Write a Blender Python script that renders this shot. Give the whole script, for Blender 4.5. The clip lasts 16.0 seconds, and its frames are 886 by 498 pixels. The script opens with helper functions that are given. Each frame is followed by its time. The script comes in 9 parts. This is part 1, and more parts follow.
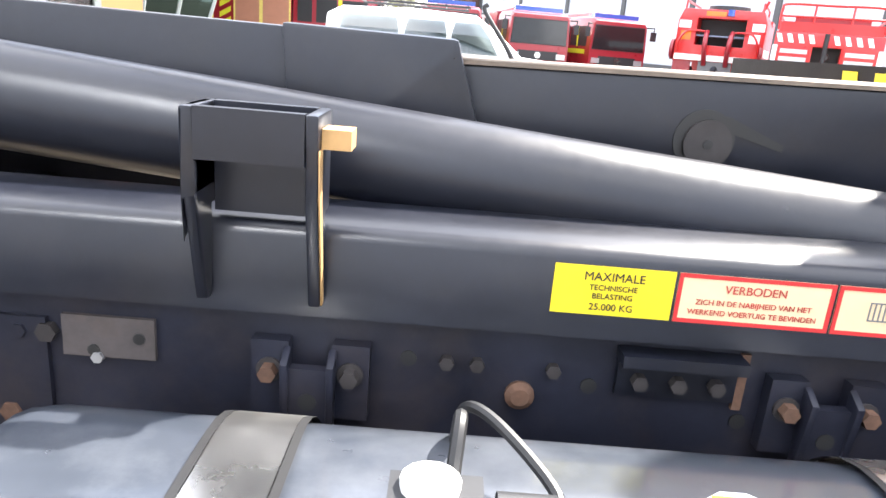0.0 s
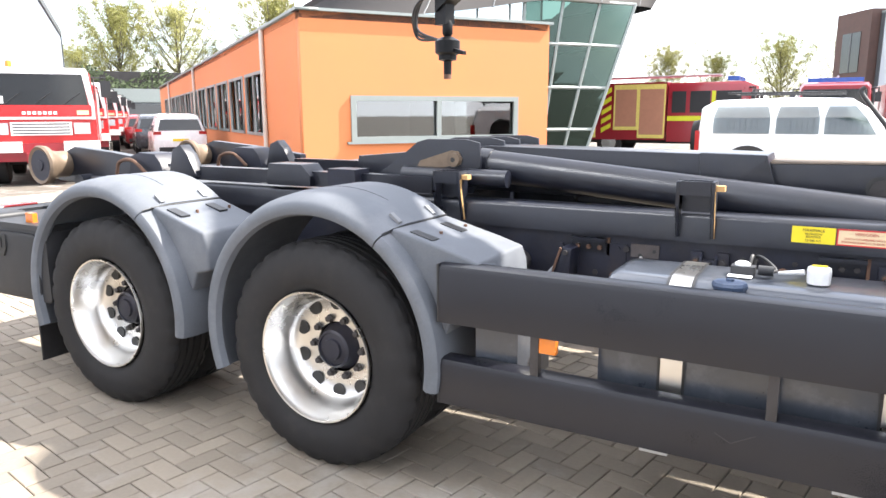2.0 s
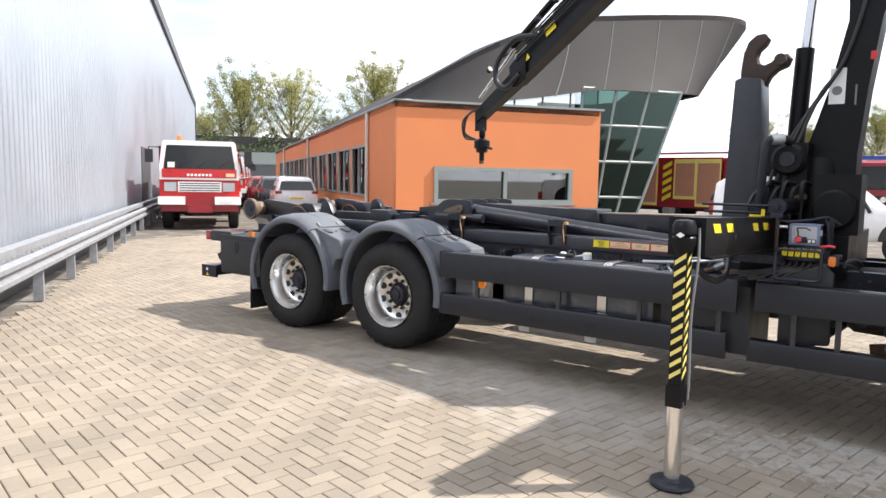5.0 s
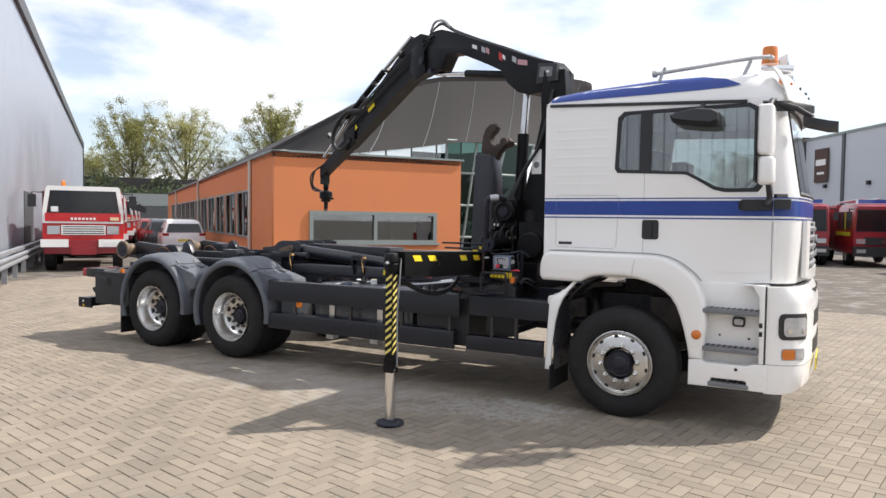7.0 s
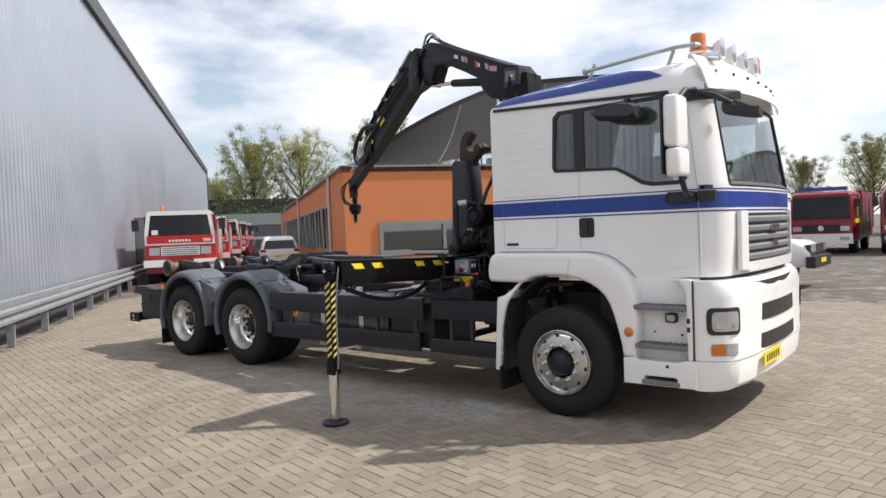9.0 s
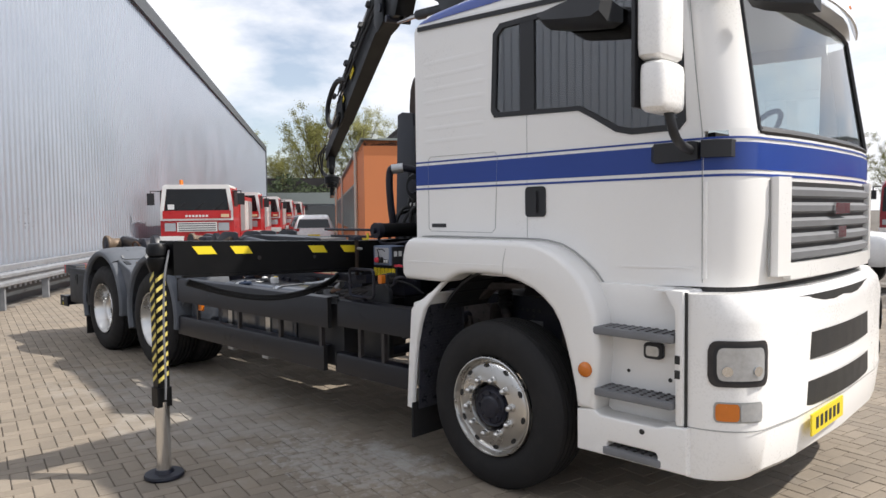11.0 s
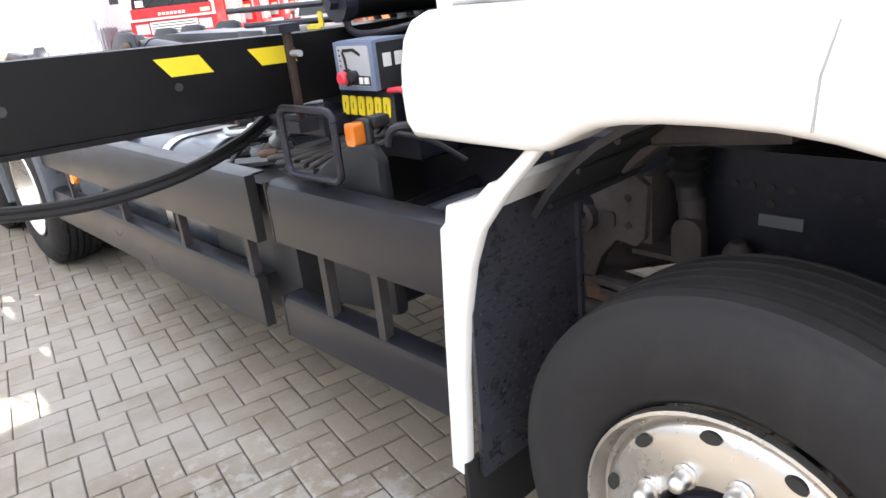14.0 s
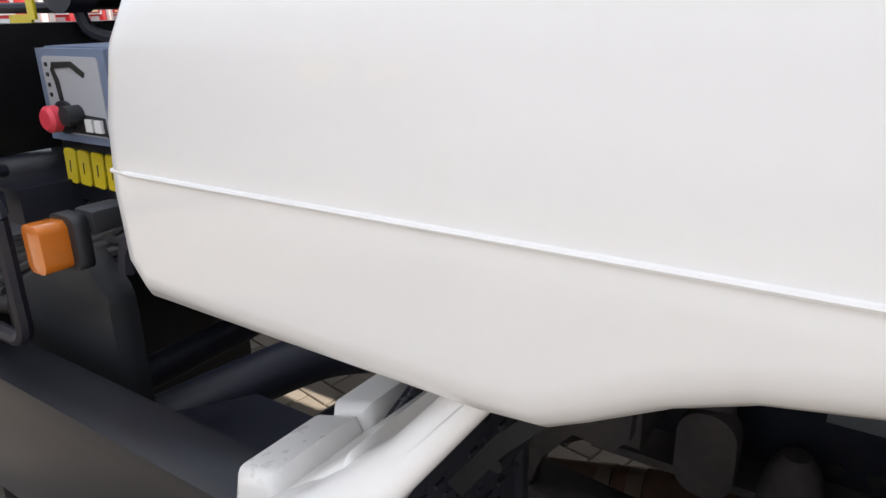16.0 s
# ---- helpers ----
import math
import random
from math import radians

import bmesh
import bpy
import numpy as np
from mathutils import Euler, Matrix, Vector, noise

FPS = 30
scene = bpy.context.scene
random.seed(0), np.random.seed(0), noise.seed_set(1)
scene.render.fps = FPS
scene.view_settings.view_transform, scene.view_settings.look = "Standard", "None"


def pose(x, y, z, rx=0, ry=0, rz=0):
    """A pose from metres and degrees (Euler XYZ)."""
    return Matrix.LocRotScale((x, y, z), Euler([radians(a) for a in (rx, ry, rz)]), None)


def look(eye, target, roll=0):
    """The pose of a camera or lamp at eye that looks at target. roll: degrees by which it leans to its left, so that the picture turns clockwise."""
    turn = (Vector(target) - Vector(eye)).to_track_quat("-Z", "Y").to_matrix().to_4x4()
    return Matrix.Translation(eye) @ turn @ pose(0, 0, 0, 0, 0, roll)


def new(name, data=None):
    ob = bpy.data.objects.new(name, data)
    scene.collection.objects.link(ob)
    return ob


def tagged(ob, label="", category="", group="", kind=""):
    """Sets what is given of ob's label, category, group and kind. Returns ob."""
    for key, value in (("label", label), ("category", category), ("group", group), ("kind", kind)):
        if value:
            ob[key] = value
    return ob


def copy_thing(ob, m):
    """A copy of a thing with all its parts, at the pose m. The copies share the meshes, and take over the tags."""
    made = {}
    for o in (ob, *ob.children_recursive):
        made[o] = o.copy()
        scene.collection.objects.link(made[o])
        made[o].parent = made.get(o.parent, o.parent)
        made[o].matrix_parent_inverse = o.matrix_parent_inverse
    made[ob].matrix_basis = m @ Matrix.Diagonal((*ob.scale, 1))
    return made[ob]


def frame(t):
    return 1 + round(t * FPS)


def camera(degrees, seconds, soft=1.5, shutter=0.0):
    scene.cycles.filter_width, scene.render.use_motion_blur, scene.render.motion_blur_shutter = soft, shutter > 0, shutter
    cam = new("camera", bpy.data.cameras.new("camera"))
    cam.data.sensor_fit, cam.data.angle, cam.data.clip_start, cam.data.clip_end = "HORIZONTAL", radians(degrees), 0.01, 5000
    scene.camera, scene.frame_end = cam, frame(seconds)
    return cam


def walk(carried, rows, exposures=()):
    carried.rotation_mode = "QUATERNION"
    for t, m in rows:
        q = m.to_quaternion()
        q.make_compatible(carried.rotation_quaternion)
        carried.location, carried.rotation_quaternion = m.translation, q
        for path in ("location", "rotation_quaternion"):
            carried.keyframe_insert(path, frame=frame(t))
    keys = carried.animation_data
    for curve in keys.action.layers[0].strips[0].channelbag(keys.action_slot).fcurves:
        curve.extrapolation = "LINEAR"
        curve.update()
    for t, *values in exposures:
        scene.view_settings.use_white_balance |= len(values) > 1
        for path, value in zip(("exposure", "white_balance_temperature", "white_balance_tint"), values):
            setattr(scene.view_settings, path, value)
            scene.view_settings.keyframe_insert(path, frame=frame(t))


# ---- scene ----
cam = camera(64.9, 16.0)
PATH = [
    (0, (0.013, -0.05, 1.392), (0.036, 1.866, 0.819), 4.8),
    (0.5, (-0.021, -0.517, 1.484), (-0.094, 1.424, 1.004), 4.3),
    (1, (0.012, -1.056, 1.533), (-0.358, 0.871, 1.142), 3.1),
    (1.5, (0.029, -1.627, 1.554), (-0.586, 0.241, 1.19), 2.0),
    (2, (0.295, -2.213, 1.569), (-0.673, -0.504, 1.191), -0.2),
    (2.5, (0.606, -2.753, 1.605), (-0.481, -1.123, 1.202), -1.0),
    (3, (1.026, -3.263, 1.607), (-0.174, -1.723, 1.169), -1.1),
    (3.2, (1.204, -3.465, 1.623), (-0.039, -1.964, 1.173), -1.3),
    (5.3, (3.12, -5.135, 1.672), (1.923, -3.543, 1.486), 1.1),
    (5.5, (3.344, -5.263, 1.701), (2.14, -3.677, 1.514), 0.8),
    (6, (3.877, -5.669, 1.72), (2.865, -3.95, 1.578), 0.7),
    (6.5, (4.383, -5.933, 1.712), (3.415, -4.187, 1.607), 1.0),
    (7, (4.858, -6.136, 1.741), (3.877, -4.395, 1.66), 0.8),
    (7.5, (5.224, -6.251, 1.741), (4.193, -4.538, 1.672), 0.9),
    (8, (5.644, -6.185, 1.737), (4.521, -4.533, 1.649), -0.4),
    (8.5, (6.027, -5.889, 1.719), (4.8, -4.312, 1.62), -2.1),
    (9, (6.342, -5.419, 1.728), (5.078, -3.871, 1.669), -2.1),
    (9.2, (6.446, -5.189, 1.712), (5.159, -3.658, 1.677), -2.0),
    (11.3, (5.661, -2.733, 1.619), (4.233, -1.337, 1.498), -0.3),
    (11.5, (5.505, -2.558, 1.614), (4.066, -1.176, 1.476), -0.1),
    (12, (5.09, -2.118, 1.583), (3.68, -0.721, 1.335), 0.7),
    (12.5, (4.707, -1.819, 1.55), (3.399, -0.355, 1.17), 0.9),
    (13, (4.297, -1.471, 1.531), (2.931, -0.102, 1.02), -2.9),
    (13.5, (3.953, -1.229, 1.518), (2.527, 0.042, 0.924), -4.7),
    (14, (3.645, -0.945, 1.51), (2.238, 0.293, 0.811), -6.4),
    (14.5, (3.4, -0.695, 1.5), (1.993, 0.521, 0.771), -6.5),
    (15, (3.197, -0.542, 1.509), (1.91, 0.844, 0.86), -4.1),
    (15.5, (3.06, -0.418, 1.486), (1.893, 1.09, 0.883), -2.3),
    (16, (2.971, -0.251, 1.434), (1.89, 1.299, 0.779), -1.4),
]
walk(cam, [(t, look(eye, target, roll)) for t, eye, target, roll in PATH],
     exposures=[(0, 2.6), (0.5, 2.6), (1.0, 2.42), (1.5, 2.22), (2.0, 2.12), (3.0, 1.97), (5.5, 0.93), (7.0, 0.58), (9.0, 0.29), (11.5, 0.38), (12.5, 0.66), (13.5, 1.58), (14.0, 2.12), (14.5, 2.32), (15.0, 2.2), (15.5, 1.68), (16.0, 1.1)])

# ---------- world, sun ----------
SUN = Vector((0.65, 0.60, 1.0)).normalized()
world = bpy.data.worlds.new("sky")
scene.world = world
world.use_nodes = True
wn, wl = world.node_tree.nodes, world.node_tree.links
wn.clear()
w_out = wn.new("ShaderNodeOutputWorld")
w_bg = wn.new("ShaderNodeBackground")
w_sky = wn.new("ShaderNodeTexSky")
w_sky.sky_type = "NISHITA"
w_sky.sun_disc = False
w_sky.sun_elevation = math.asin(SUN.z)
w_sky.sun_rotation = math.atan2(SUN.x, SUN.y)
w_co = wn.new("ShaderNodeTexCoord")
w_map = wn.new("ShaderNodeMapping")
w_map.inputs["Scale"].default_value = (1.0, 1.0, 2.6)
w_noise = wn.new("ShaderNodeTexNoise")
w_noise.inputs["Scale"].default_value = 2.7
w_noise.inputs["Detail"].default_value = 7
w_noise.inputs["Roughness"].default_value = 0.55
w_ramp = wn.new("ShaderNodeValToRGB")
w_ramp.color_ramp.elements[0].position, w_ramp.color_ramp.elements[1].position = 0.405, 0.56
w_ramp.color_ramp.elements[0].color = (0.26, 0.26, 0.26, 1)
w_mix = wn.new("ShaderNodeMix")
w_mix.data_type = "RGBA"
w_mix.inputs[7].default_value = (8.0, 8.05, 8.5, 1)
wl.new(w_co.outputs["Generated"], w_map.inputs["Vector"])
wl.new(w_map.outputs["Vector"], w_noise.inputs["Vector"])
wl.new(w_noise.outputs["Fac"], w_ramp.inputs["Fac"])
wl.new(w_ramp.outputs["Color"], w_mix.inputs[0])
wl.new(w_sky.outputs["Color"], w_mix.inputs[6])
wl.new(w_mix.outputs[2], w_bg.inputs["Color"])
w_bg.inputs["Strength"].default_value = 0.112
wl.new(w_bg.outputs["Background"], w_out.inputs["Surface"])
sun = new("sun", bpy.data.lights.new("sun", "SUN"))
sun.data.energy, sun.data.angle, sun.data.color = 4.0, radians(0.9), (1.0, 0.94, 0.862)
sun.matrix_world = look(SUN * 60, (0, 0, 0))


# ---------- materials ----------
def mat(name, color, rough=0.5, metal=0.0, vary=0.12, scale=6.0, grain=90.0, bump=0.0, dirt=None, dirt_amount=0.0,
        coat=0.0, spec=0.5, random_ob=0.0, island=0.0, emit=0.0):
    m = bpy.data.materials.new(name)
    m.use_nodes = True
    n, l = m.node_tree.nodes, m.node_tree.links
    b = n["Principled BSDF"]
    co = n.new("ShaderNodeTexCoord")
    n1 = n.new("ShaderNodeTexNoise")
    n1.inputs["Scale"].default_value, n1.inputs["Detail"].default_value = scale, 6
    n2 = n.new("ShaderNodeTexNoise")
    n2.inputs["Scale"].default_value, n2.inputs["Detail"].default_value = grain, 3
    l.new(co.outputs["Object"], n1.inputs["Vector"])
    l.new(co.outputs["Object"], n2.inputs["Vector"])
    add = n.new("ShaderNodeMath")
    add.operation = "MULTIPLY_ADD"
    l.new(n2.outputs["Fac"], add.inputs[0])
    add.inputs[1].default_value = 0.4
    l.new(n1.outputs["Fac"], add.inputs[2])
    value = add.outputs[0]
    if random_ob or island:
        src = n.new("ShaderNodeObjectInfo").outputs["Random"] if random_ob else n.new("ShaderNodeNewGeometry").outputs["Random Per Island"]
        r = n.new("ShaderNodeMath")
        r.operation = "MULTIPLY_ADD"
        l.new(src, r.inputs[0])
        r.inputs[1].default_value = random_ob or island
        l.new(value, r.inputs[2])
        value = r.outputs[0]
    mr = n.new("ShaderNodeMapRange")
    mr.inputs[1].default_value, mr.inputs[2].default_value = 0.35, 1.05 + (random_ob or island)
    mr.inputs[3].default_value, mr.inputs[4].default_value = 1 - vary, 1 + vary
    l.new(value, mr.inputs[0])
    mul = n.new("ShaderNodeVectorMath")
    mul.operation = "SCALE"
    mul.inputs[0].default_value = color
    l.new(mr.outputs[0], mul.inputs["Scale"])
    colour = mul.outputs[0]
    if dirt:
        n3 = n.new("ShaderNodeTexNoise")
        n3.inputs["Scale"].default_value, n3.inputs["Detail"].default_value, n3.inputs["Roughness"].default_value = scale * 0.7, 9, 0.7
        l.new(co.outputs["Object"], n3.inputs["Vector"])
        rp = n.new("ShaderNodeMapRange")
        rp.inputs[1].default_value, rp.inputs[2].default_value = 0.5, 0.75
        rp.inputs[3].default_value, rp.inputs[4].default_value = 0.0, dirt_amount
        l.new(n3.outputs["Fac"], rp.inputs[0])
        mx = n.new("ShaderNodeMix")
        mx.data_type = "RGBA"
        l.new(rp.outputs[0], mx.inputs[0])
        l.new(colour, mx.inputs[6])
        mx.inputs[7].default_value = (*dirt, 1)
        colour = mx.outputs[2]
    l.new(colour, b.inputs["Base Color"])
    rr = n.new("ShaderNodeMapRange")
    rr.inputs[1].default_value, rr.inputs[2].default_value = 0.3, 1.0
    rr.inputs[3].default_value, rr.inputs[4].default_value = max(rough - 0.08, 0.02), min(rough + 0.1, 1)
    l.new(add.outputs[0], rr.inputs[0])
    l.new(rr.outputs[0], b.inputs["Roughness"])
    b.inputs["Metallic"].default_value = metal
    b.inputs["Coat Weight"].default_value = coat
    b.inputs["Coat Roughness"].default_value = 0.08
    b.inputs["Specular IOR Level"].default_value = spec
    if bump:
        bp = n.new("ShaderNodeBump")
        bp.inputs["Strength"].default_value, bp.inputs["Distance"].default_value = bump, 0.004
        l.new(add.outputs[0], bp.inputs["Height"])
        l.new(bp.outputs["Normal"], b.inputs["Normal"])
    if emit:
        l.new(colour, b.inputs["Emission Color"])
        b.inputs["Emission Strength"].default_value = emit
    return m


def glass(name, tint=(0.8, 0.85, 0.85), rough=0.02, ior=1.6, gloss=(1.0, 1.0, 1.0)):
    """A thin pane: part clear, part mirror, with a tint."""
    m = bpy.data.materials.new(name)
    m.use_nodes = True
    n, l = m.node_tree.nodes, m.node_tree.links
    n.clear()
    out = n.new("ShaderNodeOutputMaterial")
    tr = n.new("ShaderNodeBsdfTransparent")
    tr.inputs["Color"].default_value = (*tint, 1)
    gl = n.new("ShaderNodeBsdfGlossy")
    gl.inputs["Roughness"].default_value = rough
    gl.inputs["Color"].default_value = (*gloss, 1)
    fr = n.new("ShaderNodeFresnel")
    fr.inputs["IOR"].default_value = ior
    mx = n.new("ShaderNodeMixShader")
    l.new(fr.outputs[0], mx.inputs[0])
    l.new(tr.outputs[0], mx.inputs[1])
    l.new(gl.outputs[0], mx.inputs[2])
    last = mx.outputs[0]
    l.new(last, out.inputs["Surface"])
    return m


M_WHITE = mat("white_paint", (0.86, 0.85, 0.83), 0.28, vary=0.025, scale=1.2, coat=0.5, dirt=(0.62, 0.60, 0.55), dirt_amount=0.05)
M_BLUE = mat("blue_stripe_paint", (0.006, 0.042, 0.265), 0.35, vary=0.08, scale=2, coat=0.2)
M_BLACK = mat("black_steel_paint", (0.0088, 0.0103, 0.0170), 0.31, spec=0.52, vary=0.4, scale=5, grain=60, bump=0.05, coat=0.05, dirt=(0.06, 0.052, 0.045), dirt_amount=0.2)
M_FRAME = mat("chassis_steel_paint", (0.0125, 0.0140, 0.0245), 0.45, spec=0.42, vary=0.5, scale=7, grain=70, bump=0.1, dirt=(0.075, 0.055, 0.042), dirt_amount=0.35)
M_GUARD = mat("side_guard_coating", (0.0110, 0.0114, 0.0158), 0.30, spec=0.42, vary=0.12, scale=3, grain=300, bump=0.03)
M_CRANE = mat("black_crane_paint", (0.0042, 0.0044, 0.0052), 0.4, spec=0.21, vary=0.25, scale=5, grain=80, bump=0.04, dirt=(0.05, 0.042, 0.036), dirt_amount=0.12)
M_UNDER = mat("dusty_underside_steel", (0.078, 0.068, 0.066), 0.7, spec=0.2, vary=0.4, scale=9, grain=60, bump=0.2, dirt=(0.135, 0.10, 0.078), dirt_amount=0.6)
M_HOOK = mat("dark_worn_steel", (0.045, 0.030, 0.024), 0.6, 0.3, vary=0.4, scale=20, grain=120, bump=0.2)
M_LITTOP = mat("lit_arm_top", (0.17, 0.135, 0.105), 0.6, 0.2, vary=0.35, scale=9, grain=80, bump=0.1)
M_PALEYEL = mat("faded_yellow_stripe", (0.72, 0.60, 0.16), 0.5, vary=0.15, scale=12)
M_PIPE = mat("pale_pipe", (0.56, 0.53, 0.47), 0.5, vary=0.05)
M_LEVER = mat("worn_lever_steel", (0.038, 0.034, 0.034), 0.5, spec=0.4, vary=0.3, scale=20, grain=90)
M_MARK = mat("pinkish_decal", (0.55, 0.30, 0.33), 0.5, vary=0.1)
M_DIAL = mat("dial_print", (0.42, 0.43, 0.46), 0.4, vary=0.05)
M_SEAM = mat("panel_joint", (0.36, 0.36, 0.35), 0.6, vary=0.1)
M_SPLASH = mat("splash_panel_plastic", (0.040, 0.041, 0.052), 0.28, spec=0.6, vary=0.4, scale=18, grain=120, bump=0.2, dirt=(0.05, 0.048, 0.046), dirt_amount=0.3)
M_CARGLASS = mat("tinted_car_glass", (0.012, 0.014, 0.016), 0.08, spec=0.5, vary=0.1, coat=0.1)
M_FENDER = mat("grey_fender_plastic", (0.105, 0.115, 0.132), 0.65, spec=0.4, vary=0.2, scale=4, grain=120, bump=0.06, dirt=(0.24, 0.245, 0.26), dirt_amount=0.3)
M_RUBBER = mat("tyre_rubber", (0.0165, 0.0160, 0.0168), 0.72, spec=0.3, vary=0.25, scale=8, grain=140, bump=0.15, dirt=(0.06, 0.055, 0.05), dirt_amount=0.22)
M_ALU = mat("brushed_alloy", (0.64, 0.63, 0.61), 0.27, 1.0, vary=0.06, scale=5, grain=30, dirt=(0.42, 0.39, 0.36), dirt_amount=0.12)
M_STEEL = mat("galvanised_steel", (0.50, 0.51, 0.52), 0.45, 0.8, vary=0.2, scale=9, grain=40)
M_CHROME = mat("chromed_rod", (0.75, 0.75, 0.75), 0.15, 1.0, vary=0.05)
M_DARK = mat("dark_plastic", (0.017, 0.018, 0.021), 0.5, vary=0.2, scale=8, grain=200, bump=0.05)
M_TREAD = mat("grey_step_plastic", (0.17, 0.175, 0.185), 0.6, vary=0.15, scale=12, grain=200, bump=0.1)
M_TANK = mat("fuel_tank_paint", (0.040, 0.047, 0.061), 0.30, vary=0.2, scale=4, grain=50, bump=0.03, coat=0.55, dirt=(0.22, 0.23, 0.25), dirt_amount=0.4)
M_YELLOW = mat("yellow_sticker", (0.80, 0.62, 0.02), 0.4, vary=0.06, scale=8)
M_CREAM = mat("cream_sticker", (0.75, 0.58, 0.36), 0.45, vary=0.06, scale=8)
M_REDST = mat("red_sticker", (0.55, 0.03, 0.03), 0.45, vary=0.06)
# near black: printed marks, and the painted shade of holes, slots and gaps
M_INKSHADE = mat("dark_print_and_hole_shade", (0.02, 0.02, 0.02), 0.5)
M_REDINK = mat("red_print", (0.45, 0.05, 0.04), 0.5)
M_WHITEST = mat("white_sticker", (0.78, 0.78, 0.77), 0.45, vary=0.04)
M_ORANGE = mat("amber_lens", (0.62, 0.17, 0.015), 0.2, vary=0.08, scale=30, coat=0.5)
M_REDLENS = mat("red_lens", (0.35, 0.015, 0.015), 0.2, coat=0.5)
M_LENS = mat("clear_lamp_lens", (0.52, 0.54, 0.56), 0.10, 0.45, vary=0.15, scale=40, coat=0.8)
M_RUST = mat("rusted_steel", (0.12, 0.065, 0.042), 0.8, vary=0.45, scale=25, grain=150, bump=0.3)
M_BRASS = mat("worn_bronze", (0.17, 0.125, 0.088), 0.55, 0.4, vary=0.3, scale=14, bump=0.1)
M_RED = mat("fire_red_paint", (0.50, 0.012, 0.014), 0.3, vary=0.08, scale=3, coat=0.4)
M_CRIMSON = mat("dark_red_paint", (0.26, 0.012, 0.022), 0.3, vary=0.08, scale=3, coat=0.4)
M_ORANGEWALL = mat("orange_render", (0.62, 0.215, 0.085), 0.85, vary=0.05, scale=1.2, grain=160, bump=0.1)
M_ROOFGREY = mat("grey_roof_cladding", (0.046, 0.043, 0.042), 0.7, spec=0.15, vary=0.10, scale=0.5, grain=30)
M_SHEET = mat("corrugated_steel_sheet", (0.43, 0.465, 0.525), 0.32, 0.55, vary=0.05, scale=0.6, grain=20)
M_TRIM = mat("grey_aluminium_trim", (0.24, 0.27, 0.26), 0.45, 0.2, vary=0.06)
M_DARKTRIM = mat("dark_grey_trim", (0.07, 0.075, 0.08), 0.5, vary=0.1)
M_GLASS = glass("window_glass", (0.55, 0.6, 0.6), ior=2.2)
M_CABGLASS = glass("cab_glass", (0.74, 0.79, 0.79), ior=2.3)
M_SCREEN = glass("windscreen_glass", (0.66, 0.72, 0.72), ior=2.3)
M_GREENGLASS = glass("green_atrium_glass", (0.07, 0.14, 0.12), 0.03, 1.6, (0.45, 0.64, 0.57))
M_CARTINT = glass("grey_green_car_window", (0.26, 0.32, 0.32), ior=2.0)
M_CURTAIN = mat("grey_curtain_cloth", (0.06, 0.062, 0.066), 0.9, vary=0.2, scale=5, grain=200)
M_INTERIOR = mat("cab_interior_and_room_shade", (0.03, 0.03, 0.032), 0.8, vary=0.2)
M_WOOD = mat("pale_wood", (0.45, 0.27, 0.11), 0.7, vary=0.25, scale=10)
M_HOSE = mat("hose_rubber", (0.015, 0.015, 0.016), 0.5, vary=0.2, scale=10)
M_BOXBLUE = mat("blue_grey_control_box", (0.16, 0.20, 0.29), 0.5, vary=0.1)
M_PINK = mat("red_knob", (0.75, 0.06, 0.09), 0.4)
M_CAP = mat("blue_filler_cap", (0.05, 0.075, 0.13), 0.5, vary=0.1)


# ---------- building blocks ----------
def place(ob, parent):
    if parent is not None:
        ob.parent = parent
    return ob


def part(name, bm, material, parent=None, label="", smooth=False, bevel=0.0, segments=2):
    """Link a bmesh as one mesh object under a thing or a part."""
    me = bpy.data.meshes.new(name)
    if bevel:
        es = [e for e in bm.edges if len(e.link_faces) == 2 and e.calc_face_angle(0) > 0.6]
        bmesh.ops.bevel(bm, geom=es, offset=bevel, segments=segments, affect="EDGES", profile=0.6, clamp_overlap=True)
    bmesh.ops.recalc_face_normals(bm, faces=bm.faces)
    bm.to_mesh(me)
    bm.free()
    for m in material if isinstance(material, (list, tuple)) else [material]:
        me.materials.append(m)
    if smooth or bevel:
        for p in me.polygons:
            p.use_smooth = True
        me.set_sharp_from_angle(angle=radians(38))
    ob = new(name, me)
    if label:
        tagged(ob, label=label)
    return place(ob, parent)


def share(name, source, parent, m):
    """Another object on the same mesh."""
    ob = new(name, source.data)
    place(ob, parent)
    ob.matrix_basis = m
    return ob


def thing(name, label, category, group="", kind="", at=(0, 0, 0), turn=0.0):
    ob = new(name)
    ob.matrix_basis = pose(*at, 0, 0, turn)
    ob.empty_display_size = 0.2
    return tagged(ob, label, category, group, kind)


def box(x0, x1, y0, y1, z0, z1, bm=None):
    bm = bm or bmesh.new()
    v = [bm.verts.new((x, y, z)) for x in (x0, x1) for y in (y0, y1) for z in (z0, z1)]
    for f in ((0, 1, 3, 2), (4, 6, 7, 5), (0, 4, 5, 1), (2, 3, 7, 6), (0, 2, 6, 4), (1, 5, 7, 3)):
        bm.faces.new([v[i] for i in f])
    return bm


def basis(d):
    d = Vector(d).normalized()
    u = d.cross((0, 0, 1)) if abs(d.z) < 0.95 else d.cross((1, 0, 0))
    u.normalize()
    return u, d.cross(u)


